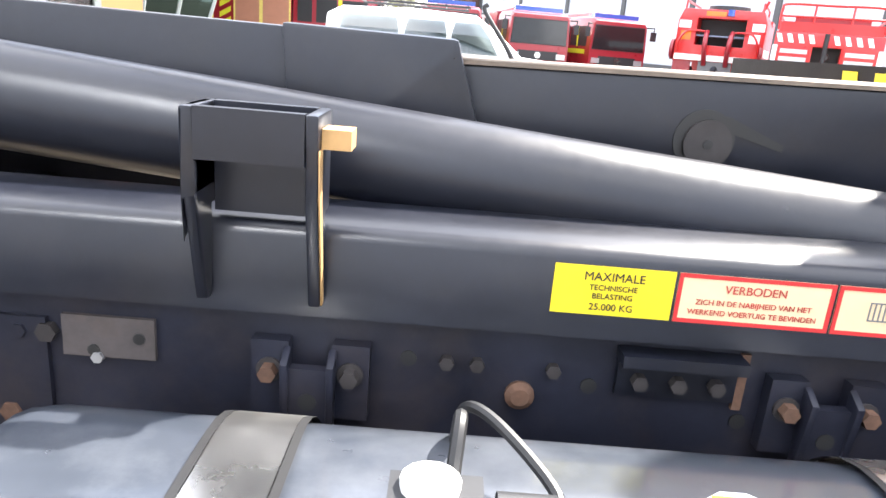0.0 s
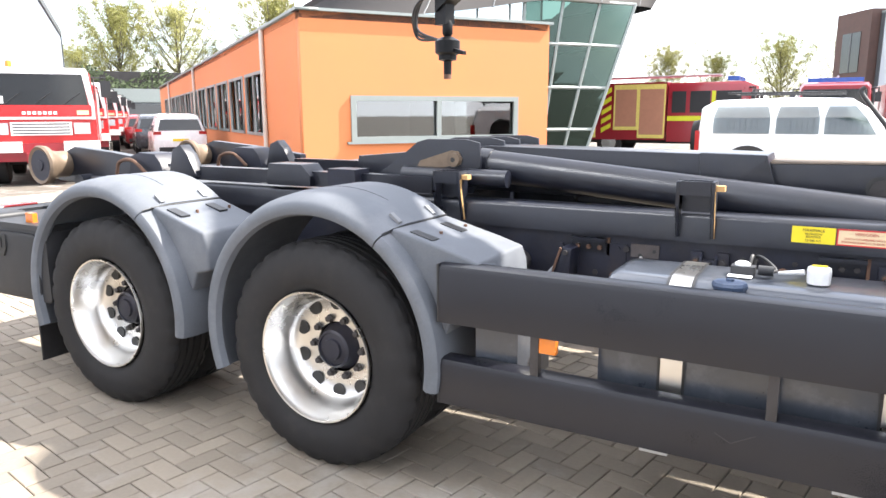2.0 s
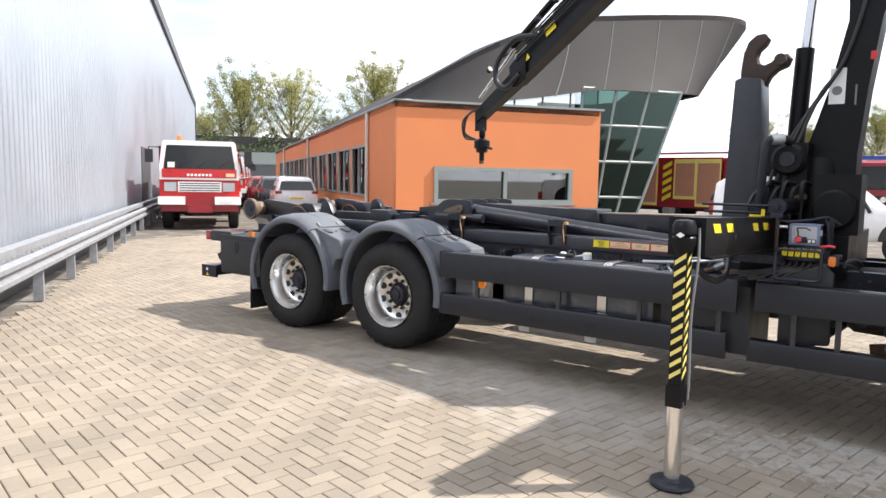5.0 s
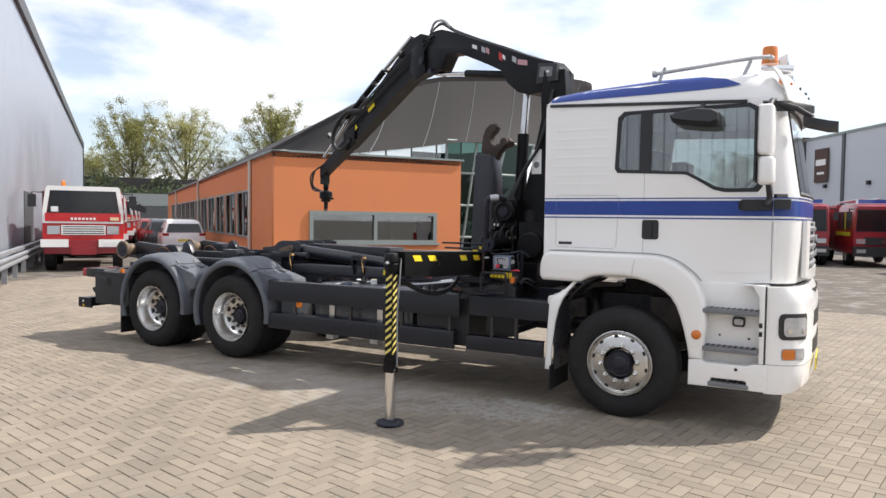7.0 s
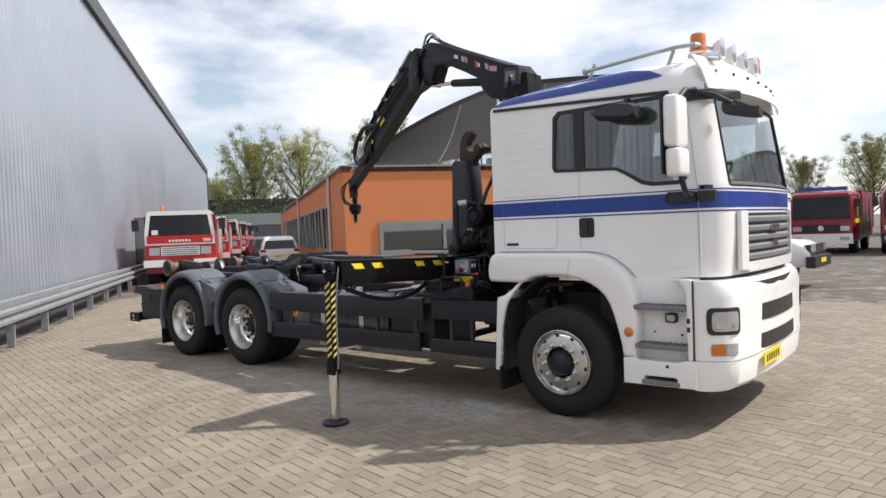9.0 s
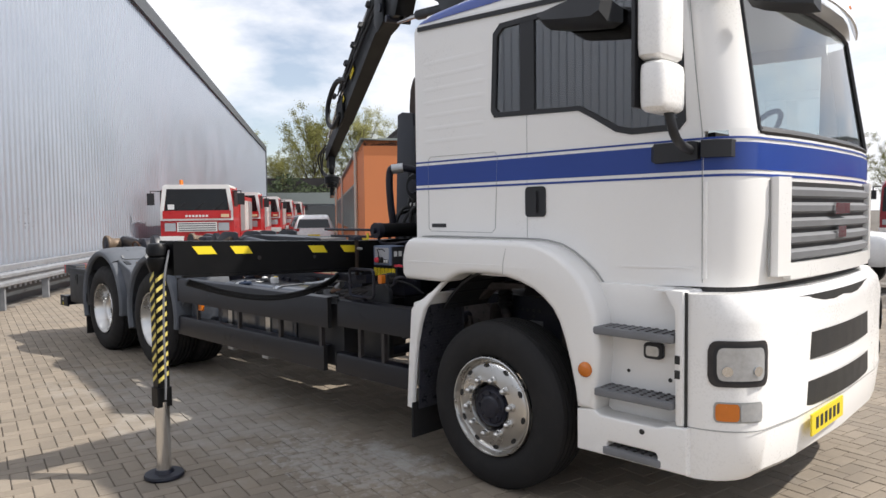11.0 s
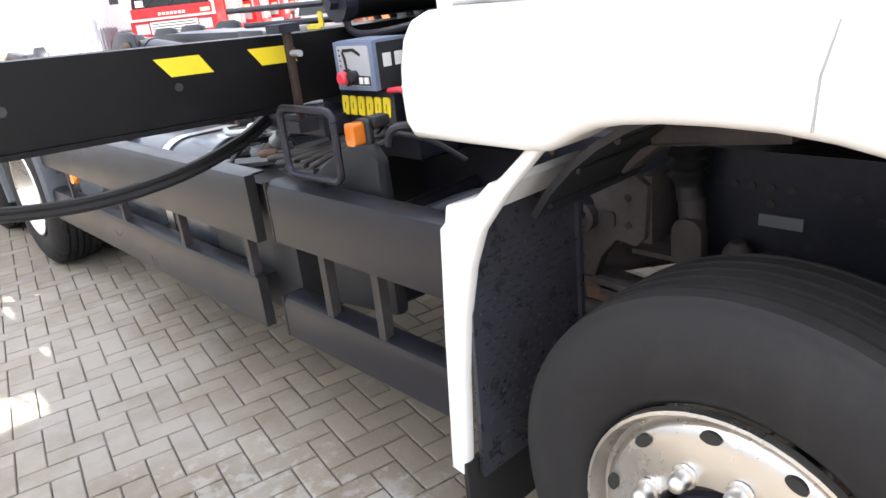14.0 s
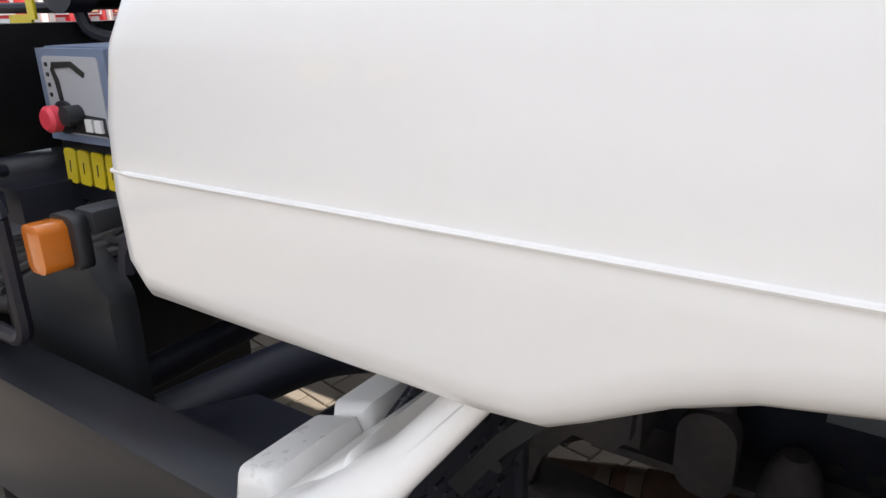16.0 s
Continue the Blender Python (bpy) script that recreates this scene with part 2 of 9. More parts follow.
def tube(points, radius, seg=12, bm=None, caps=True):
    """A round bar along points; radius one number or one for each point."""
    bm = bm or bmesh.new()
    pts = [Vector(p) for p in points]
    rad = radius if isinstance(radius, (list, tuple)) else [radius] * len(pts)
    rings, u0 = [], None
    for i, p in enumerate(pts):
        d = (pts[min(i + 1, len(pts) - 1)] - pts[max(i - 1, 0)])
        if d.length < 1e-9:
            d = (pts[-1] - pts[0])
        d.normalize()
        if u0 is None:
            u0, _ = basis(d)
        u = (u0 - d * u0.dot(d)).normalized()
        w = d.cross(u)
        u0 = u
        rings.append([bm.verts.new(p + rad[i] * (math.cos(a) * u + math.sin(a) * w)) for a in [2 * math.pi * k / seg for k in range(seg)]])
    for a, b in zip(rings, rings[1:]):
        for k in range(seg):
            bm.faces.new((a[k], a[(k + 1) % seg], b[(k + 1) % seg], b[k]))
    if caps:
        bm.faces.new(rings[0][::-1])
        bm.faces.new(rings[-1])
    return bm


def curve_points(pts, n=8):
    """A smooth line through points."""
    p = [Vector(q) for q in pts]
    p = [2 * p[0] - p[1]] + p + [2 * p[-1] - p[-2]]
    out = []
    for i in range(1, len(p) - 2):
        for k in range(n):
            t = k / n
            out.append(0.5 * (2 * p[i] + (p[i + 1] - p[i - 1]) * t + (2 * p[i - 1] - 5 * p[i] + 4 * p[i + 1] - p[i + 2]) * t * t + (3 * p[i] - p[i - 1] - 3 * p[i + 1] + p[i + 2]) * t ** 3))
    out.append(p[-2])
    return out


def slab(outline, depth, holes=(), m=None, bm=None, round=0.0):
    """A plate with holes: outline in local x, y; depth along local z from 0; then moved by m."""
    cu = bpy.data.curves.new("plate", "CURVE")
    cu.dimensions, cu.fill_mode, cu.extrude = "2D", "BOTH", abs(depth) / 2
    if round:
        cu.extrude, cu.bevel_depth, cu.bevel_resolution, cu.offset = abs(depth) / 2 - round, round, 3, -round
    for ring in (outline, *holes):
        sp = cu.splines.new("POLY")
        sp.points.add(len(ring) - 1)
        for q, (x, y) in zip(sp.points, ring):
            q.co = (x, y, 0, 1)
        sp.use_cyclic_u = True
    ob = bpy.data.objects.new("plate", cu)
    me = bpy.data.meshes.new_from_object(ob)
    bm2 = bm or bmesh.new()
    me.transform((m or Matrix()) @ Matrix.Translation((0, 0, depth / 2)))
    bm2.from_mesh(me)
    bmesh.ops.remove_doubles(bm2, verts=bm2.verts, dist=1e-5)
    bpy.data.objects.remove(ob)
    bpy.data.curves.remove(cu)
    bpy.data.meshes.remove(me)
    return bm2


# local x, y, z of a plate -> world x, z, y: a plate that stands along the truck
SIDE = Matrix(((1, 0, 0, 0), (0, 0, 1, 0), (0, 1, 0, 0), (0, 0, 0, 1)))
# plate across the truck: local x -> y, local y -> z, local z -> x
CROSS = Matrix(((0, 0, 1, 0), (1, 0, 0, 0), (0, 1, 0, 0), (0, 0, 0, 1)))


def side_plate(outline, y0, y1, holes=(), bm=None, round=0.0):
    return slab(outline, y1 - y0, holes, Matrix.Translation((0, y0, 0)) @ SIDE, bm, round)


def cross_plate(outline, x0, x1, holes=(), bm=None):
    return slab(outline, x1 - x0, holes, Matrix.Translation((x0, 0, 0)) @ CROSS, bm)


def rounded(x0, x1, y0, y1, r, n=5):
    out = []
    for cx, cy, a in ((x1 - r, y1 - r, 0), (x0 + r, y1 - r, 90), (x0 + r, y0 + r, 180), (x1 - r, y0 + r, 270)):
        out += [(cx + r * math.cos(radians(a + 90 * k / n)), cy + r * math.sin(radians(a + 90 * k / n))) for k in range(n + 1)]
    return out


def loft(rings, closed=True, caps=True, bm=None):
    bm = bm or bmesh.new()
    vs = [[bm.verts.new(p) for p in r] for r in rings]
    n = len(vs[0])
    for a, b in zip(vs, vs[1:]):
        for k in range(n if closed else n - 1):
            bm.faces.new((a[k], a[(k + 1) % n], b[(k + 1) % n], b[k]))
    if caps and closed:
        bm.faces.new(vs[0][::-1])
        bm.faces.new(vs[-1])
    return bm


def lathe(profile, seg=40, axis="y", centre=(0, 0, 0), bm=None, caps=True):
    """Turn a profile of (radius, along) round an axis."""
    bm = bm or bmesh.new()
    c = Vector(centre)
    rings = []
    for r, a in profile:
        ring = []
        for k in range(seg):
            t = 2 * math.pi * k / seg
            p = (r * math.cos(t), a, r * math.sin(t)) if axis == "y" else ((r * math.cos(t), r * math.sin(t), a) if axis == "z" else (a, r * math.cos(t), r * math.sin(t)))
            ring.append(bm.verts.new(c + Vector(p)))
        rings.append(ring)
    for a, b in zip(rings, rings[1:]):
        for k in range(seg):
            bm.faces.new((a[k], a[(k + 1) % seg], b[(k + 1) % seg], b[k]))
    if caps:
        bm.faces.new(rings[0][::-1])
        bm.faces.new(rings[-1])
    return bm


def lettering(name, words, size, m, material, parent, align="CENTER"):
    cu = bpy.data.curves.new(name, "FONT")
    cu.body, cu.size, cu.align_x, cu.align_y, cu.extrude = words, size, align, "CENTER", 0.0004
    tmp = bpy.data.objects.new(name, cu)
    me = bpy.data.meshes.new_from_object(tmp)
    bpy.data.objects.remove(tmp)
    me.transform(m)
    me.materials.clear()
    me.materials.append(material)
    ob = new(name, me)
    return place(ob, parent)

# ---------- the truck ----------
MID = 1.32
truck = thing("hooklift_truck", "white truck with blue stripe, black hooklift frame and loader crane", "truck", at=(0, MID, 0))
TRUCK_INV = pose(0, MID, 0).inverted()
FRAME_AT = Matrix.Translation((0.085, -0.065, 0.005))
carry = Matrix()


def tp(name, bm, material, parent=None, label="", **kw):
    """A part of the truck, in the yard's own metres."""
    ob = part(name, bm, material, None, label, **kw)
    ob.parent = parent or truck
    if ob.parent == truck:
        ob.matrix_parent_inverse = TRUCK_INV
        ob.matrix_basis = carry
    return ob


def arc(cx, cz, r, a0, a1, n=14):
    return [(cx + r * math.cos(radians(a0 + (a1 - a0) * k / n)), cz + r * math.sin(radians(a0 + (a1 - a0) * k / n))) for k in range(n + 1)]


def bolt_bm(x, y, z, r=0.016, h=0.02, bm=None):
    return tube([(x, y, z), (x, y - h, z)], r, 6, bm)


# wheels
TYRE = [(0.30, 0.02), (0.32, 0.0), (0.37, -0.012), (0.43, -0.01), (0.470, 0.010), (0.482, 0.022), (0.484, 0.026), (0.493, 0.034), (0.498, 0.060), (0.480, 0.0625), (0.480, 0.0715), (0.498, 0.074), (0.4985, 0.090), (0.499, 0.104), (0.481, 0.1065), (0.481, 0.1165), (0.5, 0.119),
        (0.5, 0.146), (0.482, 0.1485), (0.482, 0.1585), (0.5, 0.161), (0.5, 0.188), (0.481, 0.1905), (0.481, 0.2005), (0.499, 0.203), (0.498, 0.232), (0.480, 0.2345), (0.480, 0.2435), (0.498, 0.246), (0.492, 0.268), (0.47, 0.288), (0.40, 0.30), (0.30, 0.29)]


def tyre_bm(s, shift=0.0, blocks=False, seg=112, grow=1.08):
    """Tyre turned from the profile; with blocks the shoulders are cut into lugs."""
    bm = bmesh.new()
    rings = []
    for r, a in [(0.3 + (r - 0.3) * grow, a) for r, a in TYRE]:
        shoulder = blocks and r > 0.47 and (a < 0.063 or a > 0.243)
        rings.append([bm.verts.new(((r - (0.013 if shoulder and k % 4 == 0 else 0)) * math.cos(2 * math.pi * k / seg), (a + shift) * s, (r - (0.013 if shoulder and k % 4 == 0 else 0)) * math.sin(2 * math.pi * k / seg))) for k in range(seg)])
    for p, q in zip(rings, rings[1:]):
        for k in range(seg):
            bm.faces.new((p[k], p[(k + 1) % seg], q[(k + 1) % seg], q[k]))
    return bm


def front_wheel(x, y, flip):
    s = -1 if flip else 1
    ty = tyre_bm(s, grow=1.075)
    tyre = tp("wheel", ty, M_RUBBER, None, "steered truck wheel with polished alloy rim", smooth=True)
    rim = [(0.303, 0.006), (0.301, -0.012), (0.294, -0.014), (0.288, 0.0), (0.280, 0.024), (0.272, 0.028), (0.266, 0.014), (0.255, 0.006), (0.235, 0.002), (0.205, -0.006), (0.150, -0.012), (0.146, -0.004), (0.12, 0.05)]
    part("rim", lathe([(r, a * s) for r, a in rim], 48, "y", caps=False), M_ALU, tyre, "polished alloy rim", smooth=True)
    part("hub", lathe([(0.126, 0.012 * s), (0.122, -0.002 * s), (0.108, 0.004 * s), (0.098, -0.010 * s), (0.070, -0.014 * s), (0.062, -0.024 * s), (0.045, -0.029 * s), (0.001, -0.030 * s)], 32, "y"), M_FRAME, tyre, "dark greasy hub", smooth=True)
    hb = None
    for k in range(8):
        a = radians(45 * k)
        m = Matrix.Translation((0.083 * math.cos(a), -0.011 * s, 0.083 * math.sin(a)))
        if hb is None:
            hb = part("hub_bolt", lathe([(0.010, 0.0), (0.010, -0.009 * s), (0.001, -0.0095 * s)], 6, "y"), M_FRAME, tyre)
            hb.matrix_basis = m
        else:
            share("hub_bolt", hb, tyre, m)
    nut = None
    for k in range(10):
        a = radians(36 * k + 8)
        m = Matrix.Translation((0.172 * math.cos(a), -0.010 * s, 0.167 * math.sin(a)))
        if nut is None:
            b = lathe([(0.025, 0.0), (0.025, -0.008 * s), (0.019, -0.010 * s), (0.0185, -0.032 * s), (0.014, -0.042 * s), (0.007, -0.047 * s), (0.001, -0.048 * s)], 12, "y")
            nut = part("wheel_nut", b, M_ALU, tyre, smooth=True)
            nut.matrix_basis = m
        else:
            share("wheel_nut", nut, tyre, m)
    # rim holes are dark discs on the alloy, their shade put into the colour
    hole = None
    for k in range(10):
        a = radians(36 * k + 26)
        m = Matrix.Translation((0.247 * math.cos(a), 0.0035 * s, 0.247 * math.sin(a))) @ Matrix.Rotation(-a, 4, "Y") @ Matrix.Diagonal((0.75, 1, 1.25, 1))
        if hole is None:
            hole = part("rim_hole", lathe([(0.017, 0.006 * s), (0.017, -0.004 * s), (0.001, -0.0035 * s)], 14, "y"), M_INKSHADE, tyre)
            hole.matrix_basis = m
        else:
            share("rim_hole", hole, tyre, m)
    tyre.parent, tyre.matrix_parent_inverse = truck, TRUCK_INV
    tyre.matrix_basis = Matrix.Translation((x, y, 0.490)) @ Matrix.Diagonal((0.97, 1, 0.97, 1))
    return tyre


def rear_wheel(x, y, flip):
    s = -1 if flip else 1
    ty = tyre_bm(s, 0.0, True, grow=1.11)
    tyre = tp("wheel", ty, M_RUBBER, None, "twin rear wheel with deep dished alloy rim", smooth=True)
    part("inner_tyre", tyre_bm(s, 0.33, True, grow=1.11), M_RUBBER, tyre, smooth=True)
    rim = [(0.303, 0.004), (0.300, -0.006), (0.293, -0.004), (0.287, 0.02), (0.272, 0.04), (0.262, 0.12), (0.246, 0.155), (0.228, 0.172), (0.165, 0.18), (0.12, 0.18), (0.118, 0.19)]
    part("rim", lathe([(r, a * s) for r, a in rim], 48, "y", caps=False), M_ALU, tyre, "dished alloy rim", smooth=True)
    part("hub", lathe([(0.112, 0.19 * s), (0.098, 0.175 * s), (0.090, 0.135 * s), (0.078, 0.128 * s), (0.074, 0.136 * s), (0.052, 0.132 * s), (0.048, 0.120 * s), (0.001, 0.116 * s)], 28, "y"), M_FRAME, tyre, "dark greasy hub", smooth=True)
    nut = hole = None
    for k in range(10):
        a = radians(36 * k)
        m = Matrix.Translation((0.138 * math.cos(a), 0.179 * s, 0.138 * math.sin(a)))
        if nut is None:
            nut = part("wheel_nut", lathe([(0.02, 0.0), (0.02, -0.008 * s), (0.015, -0.01 * s), (0.014, -0.026 * s), (0.001, -0.030 * s)], 8, "y"), M_LEVER, tyre, smooth=True)
            nut.matrix_basis = m
        else:
            share("wheel_nut", nut, tyre, m)
        a += radians(18)
        m = Matrix.Translation((0.214 * math.cos(a), 0.171 * s, 0.214 * math.sin(a)))
        if hole is None:
            hole = part("rim_hole", lathe([(0.034, 0.012 * s), (0.034, -0.004 * s), (0.001, -0.0035 * s)], 18, "y"), M_INKSHADE, tyre)
            hole.matrix_basis = m
        else:
            share("rim_hole", hole, tyre, m)
    tyre.parent, tyre.matrix_parent_inverse = truck, TRUCK_INV
    tyre.matrix_basis = Matrix.Translation((x, y, 0.513))
    return tyre


front_wheel(3.205, 0.04, False)
front_wheel(3.205, 2 * MID - 0.04, True)
for wx in (-3.11, -1.655):
    rear_wheel(wx, 0.065, False)
    rear_wheel(wx, 2 * MID - 0.09, True)
    tp("axle", tube([(wx, 0.4, 0.5), (wx, 2.24, 0.5)], 0.08, 14), M_FRAME, smooth=True)
    tp("differential", lathe([(0.05, -0.2), (0.19, -0.12), (0.21, 0), (0.19, 0.12), (0.05, 0.2)], 20, "y", (wx, MID, 0.5)), M_FRAME, smooth=True)
tp("axle", tube([(3.22, 0.35, 0.47), (3.22, 2.29, 0.47)], 0.06, 12), M_FRAME, smooth=True)

carry = FRAME_AT
# chassis rails: a web with flanges, bolts and brackets
for y0, s in ((0.85, 1), (1.79, -1)):
    ring = [(y0, 0.73), (y0, 1.04), (y0 + 0.085 * s, 1.04), (y0 + 0.085 * s, 1.03), (y0 + 0.014 * s, 1.026), (y0 + 0.014 * s, 0.744), (y0 + 0.085 * s, 0.74), (y0 + 0.085 * s, 0.73)]
    tp("chassis_rail", loft([[(x, y, z) for y, z in ring] for x in (-4.62, 4.2)]), M_FRAME)
for x in (-4.3, -3.6, -2.4, -1.1, 0.1, 1.2, 2.2, 3.9):
    tp("cross_member", box(x - 0.05, x + 0.05, 0.87, 1.77, 0.80, 0.98), M_FRAME)
for x, z, r, m in ((-0.86, 0.98, 0.011, M_FRAME), (-0.79, 0.93, 0.010, M_FRAME), (-0.60, 0.985, 0.010, M_FRAME), (-0.565, 0.985, 0.014, M_LEVER), (-0.50, 0.955, 0.008, M_STEEL), (-0.70, 0.87, 0.013, M_LEVER), (-0.62, 0.865, 0.015, M_RUST), (-0.66, 0.80, 0.012, M_LEVER),
                   (-0.045, 0.985, 0.010, M_LEVER), (-0.005, 0.985, 0.010, M_LEVER), (0.095, 0.985, 0.010, M_LEVER), (0.545, 0.985, 0.010, M_LEVER), (0.675, 0.985, 0.011, M_LEVER), (0.62, 0.95, 0.010, M_FRAME), (0.72, 0.94, 0.015, M_RUST), (0.80, 0.985, 0.010, M_LEVER),
                   (1.98, 0.86, 0.010, M_FRAME), (2.06, 0.93, 0.010, M_FRAME), (2.18, 0.98, 0.011, M_RUST), (2.28, 0.90, 0.010, M_FRAME)):
    tp("bolt", bolt_bm(x, 0.85, z, r, 0.012), m)
nutty = tp("bolt", lathe([(0.020, 0.0), (0.020, -0.006), (0.012, -0.012), (0.001, -0.012)], 14, "y", (0.055, 0.85, 0.945)), M_RUST, None, "rusted plug")
# holes in the web: dark discs painted as shade, nothing is cut
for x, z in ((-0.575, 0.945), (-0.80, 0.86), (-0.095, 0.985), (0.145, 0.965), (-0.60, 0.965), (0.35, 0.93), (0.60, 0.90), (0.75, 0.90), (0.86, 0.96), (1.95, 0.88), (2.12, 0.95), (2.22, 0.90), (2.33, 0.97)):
    tp("rail_hole", tube([(x, 0.853, z), (x, 0.8475, z)], 0.011, 12), M_INKSHADE)
# flat plates riveted to the web
tp("web_plate", box(-0.545, -0.425, 0.843, 0.8505, 0.955, 1.012), M_UNDER, None, "dusty plate riveted to the chassis rail", bevel=0.004)
tp("web_plate", box(-0.815, -0.565, 0.842, 0.8505, 0.76, 1.005), M_FRAME, None, "dark reinforcing plate on the rail", bevel=0.003)
for x, z in ((-0.445, 0.985), (-0.505, 0.965)):
    tp("rail_hole", tube([(x, 0.845, z), (x, 0.841, z)], 0.008, 10), M_INKSHADE)
# channel brackets between rail and hooklift frame
for x in (-0.22, 0.45, 1.04):
    b = box(x - 0.026, x + 0.026, 0.812, 0.828, 0.90, 0.975)
    br = tp("mount_bracket", b, M_FRAME, None, "dark channel bracket with rusty bolts", bevel=0.004)
    for k, dx in enumerate((-0.052, 0.052)):
        part("foot", box(x + dx - 0.024, x + dx + 0.024, 0.828, 0.848, 0.90, 1.005), M_FRAME, br, bevel=0.004)
        e = x + math.copysign(0.029, dx)
        part("rib", cross_plate([(0.80, 0.985), (0.828, 1.0), (0.828, 0.86), (0.815, 0.86)], e - 0.005, e + 0.005), M_FRAME, br, bevel=0.003)
        part("washer", tube([(x + dx, 0.828, 0.965), (x + dx, 0.824, 0.965)], 0.017, 14), M_LEVER, br)
        part("bolt", bolt_bm(x + dx, 0.825, 0.965, 0.012, 0.016), M_RUST if k == 0 or x > 0 else M_LEVER, br)
    part("bracket_hole", tube([(x, 0.8125, 0.93), (x, 0.8105, 0.93)], 0.012, 12), M_INKSHADE, br)
for x in (-0.73, 0.255):
    b = box(x - 0.08, x + 0.08, 0.812, 0.848, 1.012, 1.028)
    box(x - 0.078, x + 0.078, 0.838, 0.848, 0.962, 1.012, b)
    br = tp("ledge_bracket", b, M_BLACK, None, "black ledge bracket with three bolts", bevel=0.004)
    for dx in (-0.05, 0, 0.05):
        part("bolt", bolt_bm(x + dx, 0.838, 0.985, 0.011, 0.014), M_RUST if x < 0 else M_LEVER, br)
    part("drip", box(x + 0.08, x + 0.092, 0.842, 0.8485, 0.95, 1.03), M_RUST, br)

# hooklift frame: long box beams with rounded upper edge
for y0 in (0.82, 1.64):
    ring = [(y0, 1.045), (y0, 1.145), (y0 + 0.005, 1.155), (y0 + 0.016, 1.162), (y0 + 0.15, 1.162), (y0 + 0.175, 1.155), (y0 + 0.18, 1.045)]
    tp("subframe_beam", loft([[(x, y, z) for y, z in ring] for x in (-4.35, 1.12)]), M_BLACK, None, "black painted box beam of the hooklift frame", smooth=True)
for x in (-4.2, -2.8, -1.5, 0.9):
    tp("frame_crossbar", box(x - 0.06, x + 0.06, 1.0, 1.64, 1.06, 1.16), M_BLACK)

# stickers on the beam
def sticker(x0, x1, z0, z1, base, border=None, lines=(), y=0.82):
    st = tp("sticker", box(x0, x1, y - 0.0015, y + 0.001, z0, z1), base, None)
    if border is not None:
        b = box(x0, x1, y - 0.0028, y - 0.001, z1 - 0.005, z1)
        box(x0, x1, y - 0.0028, y - 0.001, z0, z0 + 0.005, b)
        box(x0, x0 + 0.005, y - 0.0028, y - 0.001, z0 + 0.005, z1 - 0.005, b)
        box(x1 - 0.005, x1, y - 0.0028, y - 0.001, z0 + 0.005, z1 - 0.005, b)
        part("border", b, border, st)
    for words, size, dz, ink in lines:
        lettering("lettering", words, size, Matrix.Translation(((x0 + x1) / 2, y - 0.0025, (z0 + z1) / 2 + dz)) @ pose(0, 0, 0, 90, 0, 0), ink, st)
    return st


tagged(sticker(0.075, 0.223, 1.078, 1.141, M_YELLOW, None, [("MAXIMALE", 0.0155, 0.018, M_INKSHADE), ("TECHNISCHE", 0.010, 0.004, M_INKSHADE), ("BELASTING", 0.010, -0.007, M_INKSHADE), ("25.000 KG", 0.0125, -0.021, M_INKSHADE)]), label="yellow load sticker")
tagged(sticker(0.227, 0.419, 1.078, 1.141, M_CREAM, M_REDST, [("VERBODEN", 0.015, 0.014, M_REDINK), ("ZICH IN DE NABIJHEID VAN HET", 0.0098, -0.004, M_REDINK), ("WERKEND VOERTUIG TE BEVINDEN", 0.0098, -0.017, M_REDINK)]), label="cream warning sticker with red border")
st3 = sticker(0.423, 0.587, 1.078, 1.141, M_CREAM, M_REDST)
b = bmesh.new()
for k in range(9):
    box(0.465 + 0.0062 * k, 0.4665 + 0.0062 * k, 0.8175, 0.819, 1.098, 1.122, b)
for z in (1.098, 1.121):
    box(0.465, 0.516, 0.8172, 0.819, z, z + 0.0015, b)
part("drawing", b, M_TREAD, st3)
b = box(0.543, 0.546, 0.8175, 0.819, 1.094, 1.108)
cross = [((0.537, 1.084), (0.544, 1.095)), ((0.552, 1.084), (0.545, 1.095)), ((0.536, 1.098), (0.553, 1.106)), ((0.536, 1.106), (0.553, 1.098))]
for p, q in cross:
    tube([(p[0], 0.8182, p[1]), (q[0], 0.8182, q[1])], 0.0012, 5, b)
part("drawing", b, M_REDINK, st3)
part("drawing", tube(curve_points([(0.525, 0.8182, 1.128), (0.538, 0.8182, 1.127), (0.545, 0.8182, 1.118)]), 0.0006, 5), M_INKSHADE, st3)
sticker(0.591, 0.752, 1.078, 1.141, M_CREAM, M_REDST, [("BIJ REPARATIE:", 0.0085, 0.014, M_INKSHADE)])

# guide forks standing on the beam
for x in (-0.28, -1.42):
    b = box(x - 0.075, x - 0.06, 0.765, 0.84, 1.20, 1.30)
    for sx in (-0.075, 0.06):
        side = [(0.757, 1.30), (0.845, 1.30), (0.845, 1.18), (0.822, 1.18), (0.818, 1.065), (0.800, 1.065), (0.765, 1.2)]
        cross_plate(side, x + sx, x + sx + 0.015, bm=b)
    box(x - 0.06, x + 0.06, 0.83, 0.845, 1.17, 1.30, b)
    box(x - 0.06, x + 0.06, 0.758, 0.772, 1.243, 1.30, b)
    fk = tp("guide_fork", b, M_BLACK, None, "black steel guide fork", bevel=0.004)
    part("wear_pad", box(x + 0.0755, x + 0.108, 0.775, 0.815, 1.262, 1.284), M_WOOD, fk, "yellow worn plastic pad", bevel=0.004)
    edge = [(0.759, 1.262), (0.777, 1.262), (0.781, 1.2), (0.812, 1.07), (0.801, 1.068), (0.767, 1.2)]
    part("worn_edge", cross_plate(edge, x + 0.0752, x + 0.0772), M_WOOD, fk, "edge worn to the primer")

